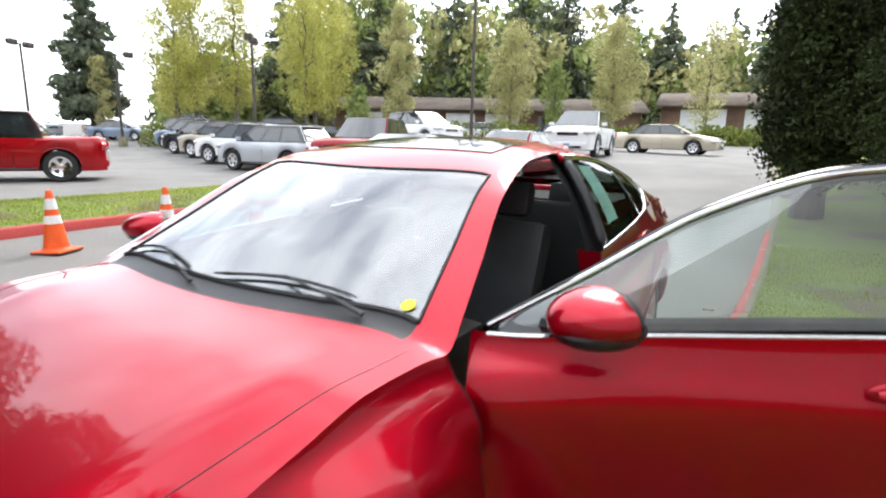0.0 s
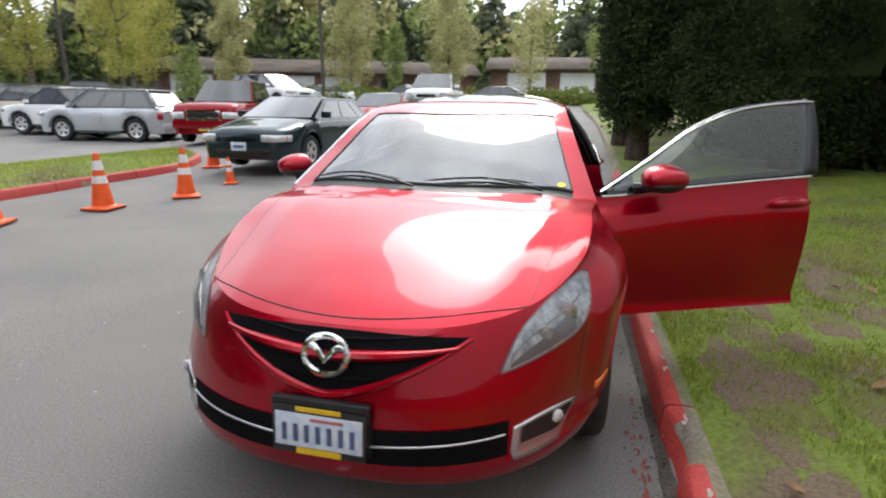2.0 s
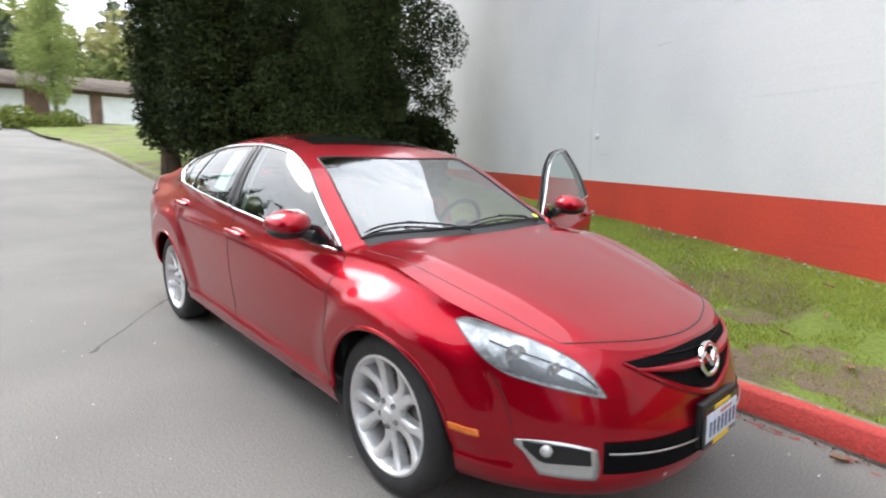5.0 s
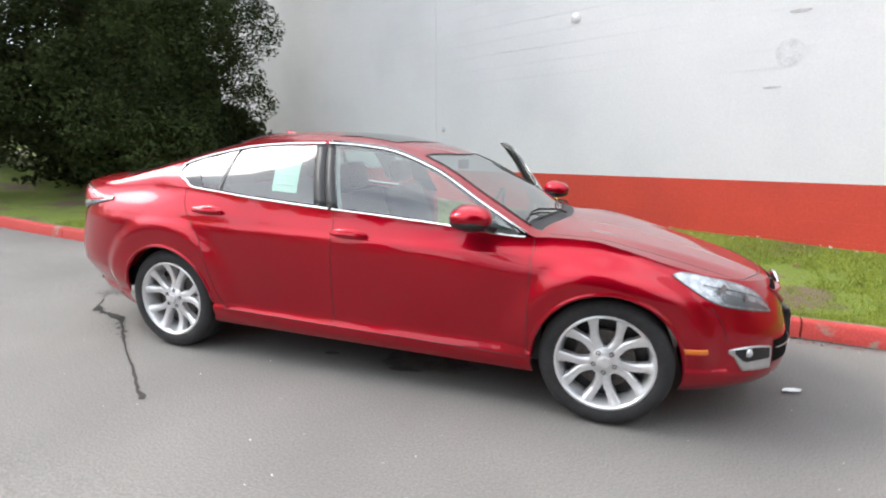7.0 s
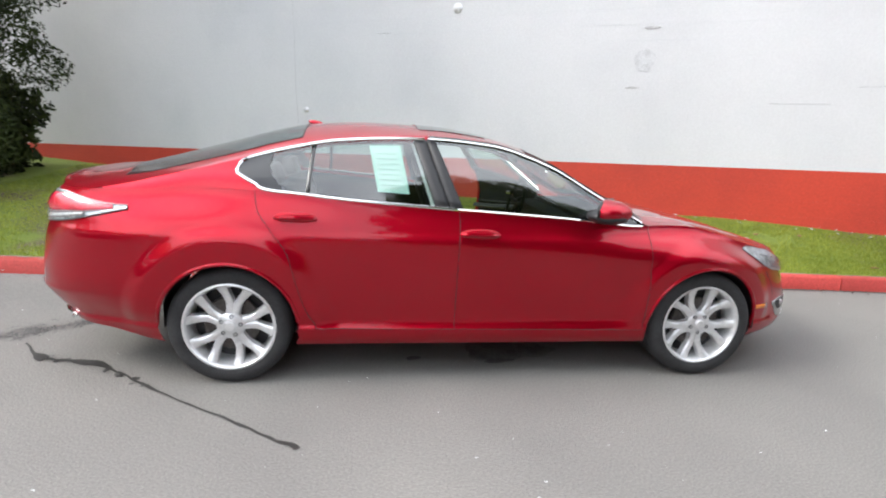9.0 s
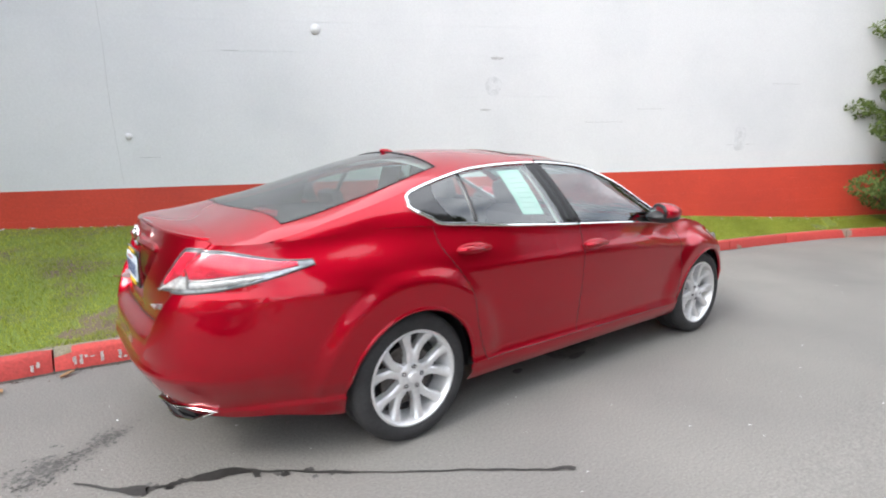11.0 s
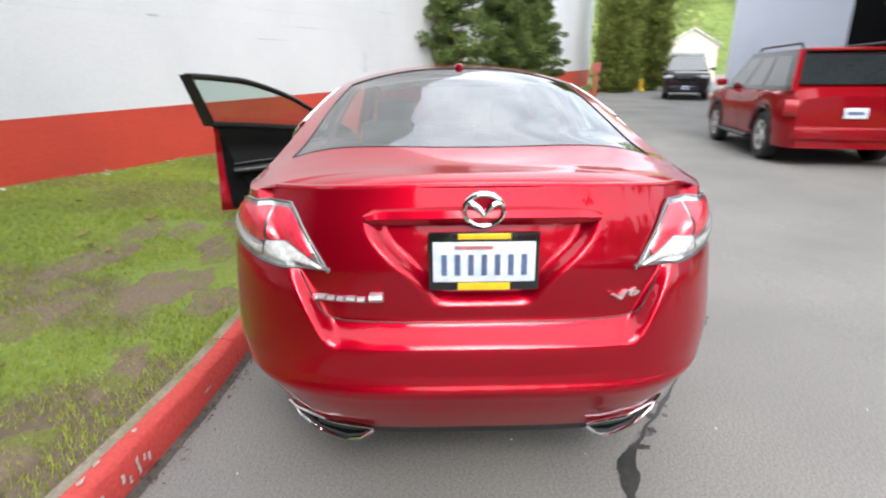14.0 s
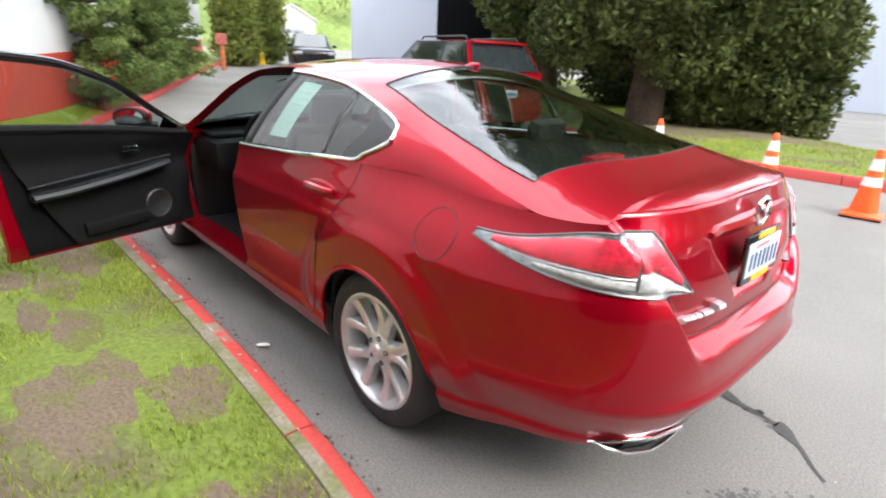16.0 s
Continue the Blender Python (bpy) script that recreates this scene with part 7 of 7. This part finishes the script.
        tall = 0.17 if kind in ("saloon", "coupe") else 0.24
        tl = [[Vector((-half - 0.008 + 0.9 * max(0, f - 0.80) ** 1.2, s * (W * f * 1.0 + 0.010), tail_z - 0.13 - tall + tall * k)) for k in (0, 0.5, 1)] for f in line(0.62 if kind in ("saloon", "coupe") else 0.80, 0.97, 7)]
        sheet("tail_lamp", tl, LENSRED, v, flip=s > 0, thick=0.03)
        if kind in ("suv", "pickup"):
            tube("side_cladding", [(px, s * W * 1.005, sill + 0.05) for px in line(-axle + wr + 0.1, axle - wr - 0.1, 6)], 0.07, BLACK, v, n=6, flat=0.5)
        for ax in (-axle, axle):
            tube("arch_trim", [(ax + (wr + 0.075) * math.cos(k), s * W * 1.0, wr + (wr + 0.075) * math.sin(k)) for k in line(0.1, math.pi - 0.1, 12)], 0.018, BLACK if kind == "suv" else body, v, n=5)
        for u in (0.40, 0.74):
            px = xa + (xd - xa) * u
            tube("door_gap", [(px, s * (W * 1.012), sill + 0.1), (px, s * (W * 1.016), belt_z * 0.7), (px, s * (W * 0.93), belt_z - 0.03)], 0.005, BLACK, v, n=4)
            tube("door_handle", [(px + 0.10, s * (W * 1.005 + 0.01), belt_z - 0.17), (px + 0.30, s * (W * 1.005 + 0.01), belt_z - 0.17)], 0.014, body, v, n=6)
    ws_rows = [[Vector((xa + 0.03 + 0.10 * (1 - q * q) + (xb - xa) * f, q * (wb + (wt - wb) * f) * 0.95, belt_z + 0.02 + (roof_z - 0.05 - belt_z) * f + 0.01)) for q in line(-1, 1, 10)] for f in line(0.02, 0.97, 5)]
    sheet("windscreen", ws_rows, CARGLASS, v)
    rw_rows = [[Vector((xd - 0.02 + (xc - xd) * f, q * (wb + (wt - wb) * f) * 0.90, belt_z + 0.02 + (roof_z - 0.05 - belt_z) * f + 0.01)) for q in line(-1, 1, 6)] for f in line(0.08, 0.95, 5)]
    sheet("rear_window", rw_rows, CARGLASS, v, flip=True)
    for front in (True, False):
        rows2 = [[Vector(((xa if front else xd) + ((xb - xa) if front else (xc - xd)) * f, q * (wb + (wt - wb) * f), belt_z - 0.02 + (roof_z - 0.05 - belt_z + 0.02) * f)) for q in line(-1, 1, 6)] for f in line(0, 1, 5)]
        sheet("cabin_frame", rows2, body, v, flip=not front)
    gw = W * (0.62 if kind != "pickup" else 0.72)
    bm = bmesh.new()
    box(bm, (0.06, gw * 1.3, 0.11 if kind != "pickup" else 0.40), (half - 0.012, 0, nose_z - (0.24 if kind != "pickup" else 0.38)), 0.02)
    part("grille", bm, GLOSSBLACK if kind != "pickup" else CHROME, v)
    if kind == "pickup":
        for dz in (-0.09, 0.09):
            for s in (-1, 1):
                box_part("grille_opening", (0.02, gw * 0.56, 0.13), (half + 0.02, s * gw * 0.31, nose_z - 0.38 + dz), BLACK, v, 0.01)
        box_part("front_bumper", (0.20, W * 1.75, 0.24), (half - 0.05, 0, 0.56), body, v, 0.05)
        box_part("bed_floor", (1.5, W * 1.5, 0.05), (-half + 0.95, 0, tail_z - 0.35), BLACK, v, 0.01)
    else:
        box_part("front_bumper", (0.16, W * 1.50, 0.20), (half - 0.05, 0, 0.45), body, v, 0.06)
        box_part("lower_intake", (0.04, W * 1.1, 0.09), (half + 0.02, 0, 0.37), BLACK, v, 0.02)
    box_part("rear_bumper", (0.16, W * 1.7, 0.20), (-half + 0.03, 0, 0.50), body, v, 0.05)
    for px, zz in ((half + 0.035, 0.46), (-half - 0.03, tail_z - 0.32)):
        pl = box_part("number_plate", (0.014, 0.31, 0.15), (px, 0, zz), PLATEW if px < 0 else YELLOW if kind == "pickup" else PLATEW, v, 0.004)
        box_part("character_bar", (0.004, 0.22, 0.05), (px + (0.008 if px > 0 else -0.008), 0, zz), BAR, pl, 0.001)
    if kind == "suv":
        for s in (-1, 1):
            tube("roof_rail", [(xb - 0.1, s * wt * 0.88, roof_z - 0.02), (xb - 0.2, s * wt * 0.88, roof_z + 0.04), (xc + 0.2, s * wt * 0.88, roof_z + 0.04), (xc + 0.1, s * wt * 0.88, roof_z - 0.03)], 0.018, BLACK, v)
        box_part("rear_spoiler", (0.22, wt * 1.8, 0.05), (xc - 0.04, 0, roof_z - 0.06), body, v, 0.02)
    return v


P_RED = paint("bright_red_paint", (0.36, 0.006, 0.010), 0.1, 0.35)
P_DARKRED = paint("deep_red_paint", (0.27, 0.005, 0.011), 0.3, 0.35)
P_SILVER = paint("silver_paint", (0.55, 0.57, 0.60), 0.5, 0.35)
P_WHITE = paint("white_car_paint", (0.78, 0.79, 0.80), 0.0, 0.35)
P_CHAMP = paint("champagne_paint", (0.48, 0.43, 0.34), 0.4, 0.35)
P_BLUEGREY = paint("blue_grey_paint", (0.22, 0.27, 0.35), 0.4, 0.35)
P_BLACK = paint("black_car_paint", (0.02, 0.02, 0.025), 0.2, 0.3)
P_TEAL = paint("dark_teal_paint", (0.018, 0.034, 0.040), 0.3, 0.35)
vehicle("suv", 6.3, -6.6, -13, P_DARKRED, "deep red boxy sport utility parked by the island kerb")
vehicle("suv", 21.6, -11.6, 156, P_BLACK, "black sport utility facing the camera up the road")
vehicle("pickup", -4.0, -16.8, -29, P_RED, "bright red pickup with large chrome wheels crossing the lot", rim=CHROME)
vehicle("suv", -12.8, -15.3, -84, P_SILVER, "silver sport utility parked in the row")
vehicle("suv", -14.3, -18.9, -82, P_WHITE, "white sport utility parked in the row")
vehicle("suv", -15.9, -22.5, -80, P_CHAMP, "champagne sport utility parked in the row")
vehicle("suv", -17.1, -25.8, -78, P_BLACK, "dark sport utility parked in the row")
vehicle("suv", -18.8, -29.4, -78, P_BLUEGREY, "blue-grey sport utility parked in the row")
vehicle("suv", -20.5, -33.0, -78, P_SILVER, "silver sport utility parked in the row")
vehicle("pickup", -12.7, -10.4, 17, P_DARKRED, "deep red pickup with a chrome grille facing the road")
vehicle("saloon", -7.4, -5.08, -2, P_TEAL, "older dark teal saloon parked nose out by the kerb")
vehicle("coupe", -12.2, -4.88, -3, P_RED, "red soft-top coupe parked behind the teal saloon", roof=P_WHITE)
vehicle("suv", -19.4, -5.15, 4, P_WHITE, "white sport utility parked further along the road")
vehicle("suv", -21.5, -14.2, 72, P_WHITE, "white sport utility parked behind the red pickup")
vehicle("saloon", -25.7, -2.96, 85, P_CHAMP, "champagne saloon standing at the street junction")
vehicle("saloon", -26.4, -8.0, 85, P_BLUEGREY, "grey-blue saloon standing at the street junction")
for k, (x, y, hd, kind, pt, lb) in enumerate(((-29.1, -22.0, -60, "saloon", P_SILVER, "silver saloon in the back row"), (-32.7, -17.0, -60, "saloon", P_WHITE, "white saloon in the back row"), (-27.7, -26.3, 120, "saloon", P_BLACK, "black saloon in the back row"), (-28.4, -31.2, 120, "suv", P_BLACK, "black sport utility in the back row"),
                                         (-29.1, -36.2, 120, "saloon", P_SILVER, "silver saloon in the back row"), (-27.7, -41.2, 120, "suv", P_WHITE, "white sport utility in the back row"), (-22.7, -45.4, 120, "saloon", P_CHAMP, "champagne saloon in the back row"), (-17.0, -46.9, 110, "suv", P_SILVER, "silver sport utility in the back row"), (-11.4, -48.3, 110, "saloon", P_WHITE, "white saloon in the back row"),
                                         (-34.1, -38.3, 30, "saloon", P_SILVER, "silver saloon beside the green bank"), (-20.6, -40.5, 120, "saloon", P_BLUEGREY, "blue-grey saloon in the back row"))):
    vehicle(kind, x, y, hd, pt, lb)


# ---------------------------------------------------------------- buildings
def quad_wall(name, a, b, z0, z1, thick, mat, parent, label=""):
    a, b = Vector((*a, 0)), Vector((*b, 0))
    d = (b - a).normalized()
    n = Vector((-d.y, d.x, 0)) * thick
    vs = [p + q + Vector((0, 0, z)) for p in (a, b) for q in (Vector(), n) for z in (z0, z1)]
    return mesh_object(name, vs, [(0, 4, 5, 1), (2, 3, 7, 6), (0, 1, 3, 2), (4, 6, 7, 5), (1, 5, 7, 3), (0, 2, 6, 4)], mat, parent, label, smooth=False)


def low_building(x0, y0, x1, y1, base):
    """A long single-storey block with a shingled roof and pale doors."""
    b = thing("low_building", "long brown single-storey building with a shingled roof", "building")
    a, e = Vector((x0, y0, 0)), Vector((x1, y1, 0))
    d = (e - a).normalized()
    n = Vector((-d.y, d.x, 0))
    if n.x > 0:
        n = -n
    length = (e - a).length
    w = quad_wall("front_wall", (a.x, a.y), (e.x, e.y), base - 2, base + 2.3, 0.2, CLADDING, b)
    rows = [[a + d * (length * u) - n * 0.8 + Vector((0, 0, base + 2.25)), a + d * (length * u) + n * 3.5 + Vector((0, 0, base + 3.5)), a + d * (length * u) + n * 8 + Vector((0, 0, base + 2.2))] for u in line(-0.02, 1.02, 12)]
    sheet("roof", rows, BRICK, b, thick=0.15, sharp=20)
    k = 0
    s = 1.5
    r = random.Random(4)
    while s < length - 4:
        wd = r.choice((2.6, 3.4, 1.1, 3.0))
        p = a + d * s - n * 0.06
        q = p + d * wd
        mt, h0, nm = (WHITEPAINT, 2.05, "pale_door") if wd > 2 else (CARGLASS, 1.9, "window")
        quad_wall(nm, (p.x, p.y), (q.x, q.y), base - 0.1 if wd > 2 else base + 0.9, base + h0, 0.05, mt, b)
        s += wd + r.uniform(0.8, 2.4)
    return b


low_building(-36.2, -34, -46.5, -8.5, 1.75)
low_building(-46.8, -7.0, -49.0, 14, 2.3)


def plain_house(name, label, x, y, turn, wide, deep, high, mat, gable=0.0, doors=()):
    b = thing(name, label, "building", (x, y, ground_z(x, y) - 0.1), turn)
    bm = bmesh.new()
    box(bm, (deep, wide, high), (deep / 2, 0, high / 2), 0.02)
    part("wall", bm, mat, b, smooth=False)
    if gable:
        vs = [(0, -wide / 2, high), (0, wide / 2, high), (0, 0, high + gable), (deep, -wide / 2, high), (deep, wide / 2, high), (deep, 0, high + gable)]
        mesh_object("gable", vs[:3], [(0, 2, 1)], mat, b, smooth=False)
        mesh_object("gable", vs[3:], [(0, 1, 2)], mat, b, smooth=False)
        for s in (-1, 1):
            rows = [[Vector((px, s * (wide / 2 + 0.25), high - 0.12)), Vector((px, 0, high + gable + 0.06))] for px in (-0.2, deep + 0.2)]
            sheet("roof_slope", rows, WHITEPAINT, b, thick=0.08)
    else:
        box_part("parapet", (deep + 0.1, wide + 0.1, 0.2), (deep / 2, 0, high + 0.1), mat, b, 0.03)
    for y0, z0, w0, h0, mt, nm in doors:
        box_part(nm, (0.08, w0, h0), (-0.03, y0, z0 + h0 / 2), mt, b, 0.02)
        for k in range(4 if nm == "garage_door" else 0):
            box_part("door_panel", (0.05, w0 * 0.96, h0 / 4 - 0.05), (-0.075, y0, z0 + h0 * (k + 0.5) / 4), mt, b, 0.01)
    return b


plain_house("garage", "small cream garage with a grey roller door", 40.5, -20.4, -25, 3.8, 6, 2.9, CREAM, 1.1, ((0.2, 0.1, 2.6, 2.3, SATIN, "garage_door"),))
# the matt black panel stands in for the shade inside an open bay
plain_house("office_block", "pale blue-white rendered building beyond the trees", 15.6, -13.6, -34, 6.0, 12, 8.0, BLUEWHITE, 0, ((1.4, 4.6, 0.30, 0.25, BLACK, "wall_lamp"), (-1.75, 0.2, 2.4, 4.4, GRILLE, "dark_bay_panel")))
plain_house("white_block", "plain white rendered building beyond the island", -1.2, -25.8, -90, 8.6, 8, 7.5, BLUEWHITE)


# ---------------------------------------------------------------- lamp posts, sign, hydrant
def lamp_post(x, y, h, heads, label):
    z = ground_z(x, y)
    t = thing("lamp_post", label, "lamp post", (x, y, z), 0, "lamp posts in the lot")
    spun("footing", [(0.0, 0.6), (0.24, 0.6), (0.26, 0.55), (0.26, 0.0)], KERBGREY, t, 'z', 14)
    tube("pole", [(0, 0, k) for k in line(0.5, h, 5)], 0.085, POLE, t, taper=[1.1, 1, 0.95, 0.9, 0.85, 0.8])
    for a in heads:
        c, s = math.cos(a), math.sin(a)
        tube("arm", [(0, 0, h - 0.1), (0.5 * c, 0.5 * s, h)], 0.04, POLE, t)
        bm = bmesh.new()
        box(bm, (0.55, 0.40, 0.34), (0, 0, 0), 0.05, Matrix.Translation((0.72 * c, 0.72 * s, h - 0.02)) @ pose(0, 0, 0, 0, 0, math.degrees(a)))
        part("lamp_head", bm, POLE, t, "brown box lamp head")


lamp_post(-14.6, -40.4, 6.3, (0.6, 3.7), "tall brown lamp post with two box heads")
lamp_post(-19.1, -24.0, 6.2, (0.7, 3.84), "tall brown lamp post with two box heads")
lamp_post(-22.6, -11.9, 9.0, (0.8, 2.4, 3.9, 5.5), "tall brown lamp post with four box heads")
lamp_post(-16.9, -33.8, 5.6, (2.6,), "brown lamp post with one arm")
sg = thing("road_sign", "faded orange sign post beside the kerb", "sign", (22.2, -7.6, ground_z(22.2, -7.6) + 0.1), -20)
tube("post", [(0, 0, k) for k in line(-0.2, 1.2, 3)], 0.10, material("faded_orange_post", (0.5, 0.17, 0.06), 0.7), sg)
box_part("sign_face", (0.03, 0.45, 0.45), (-0.12, 0, 1.2), material("faded_red_sign", (0.45, 0.12, 0.10), 0.6), sg, 0.01)
hy = thing("fire_hydrant", "yellow fire hydrant at the road edge", "hydrant", (27.0, -11.6, ground_z(27, -11.6)), 0)
spun("barrel", [(0.0, 0.72), (0.08, 0.70), (0.14, 0.62), (0.15, 0.58), (0.12, 0.56), (0.12, 0.12), (0.17, 0.10), (0.17, 0.0)], YELLOW, hy, 'z', 18)
tube("outlet", [(-0.2, 0, 0.42), (0.2, 0, 0.42)], 0.06, YELLOW, hy)
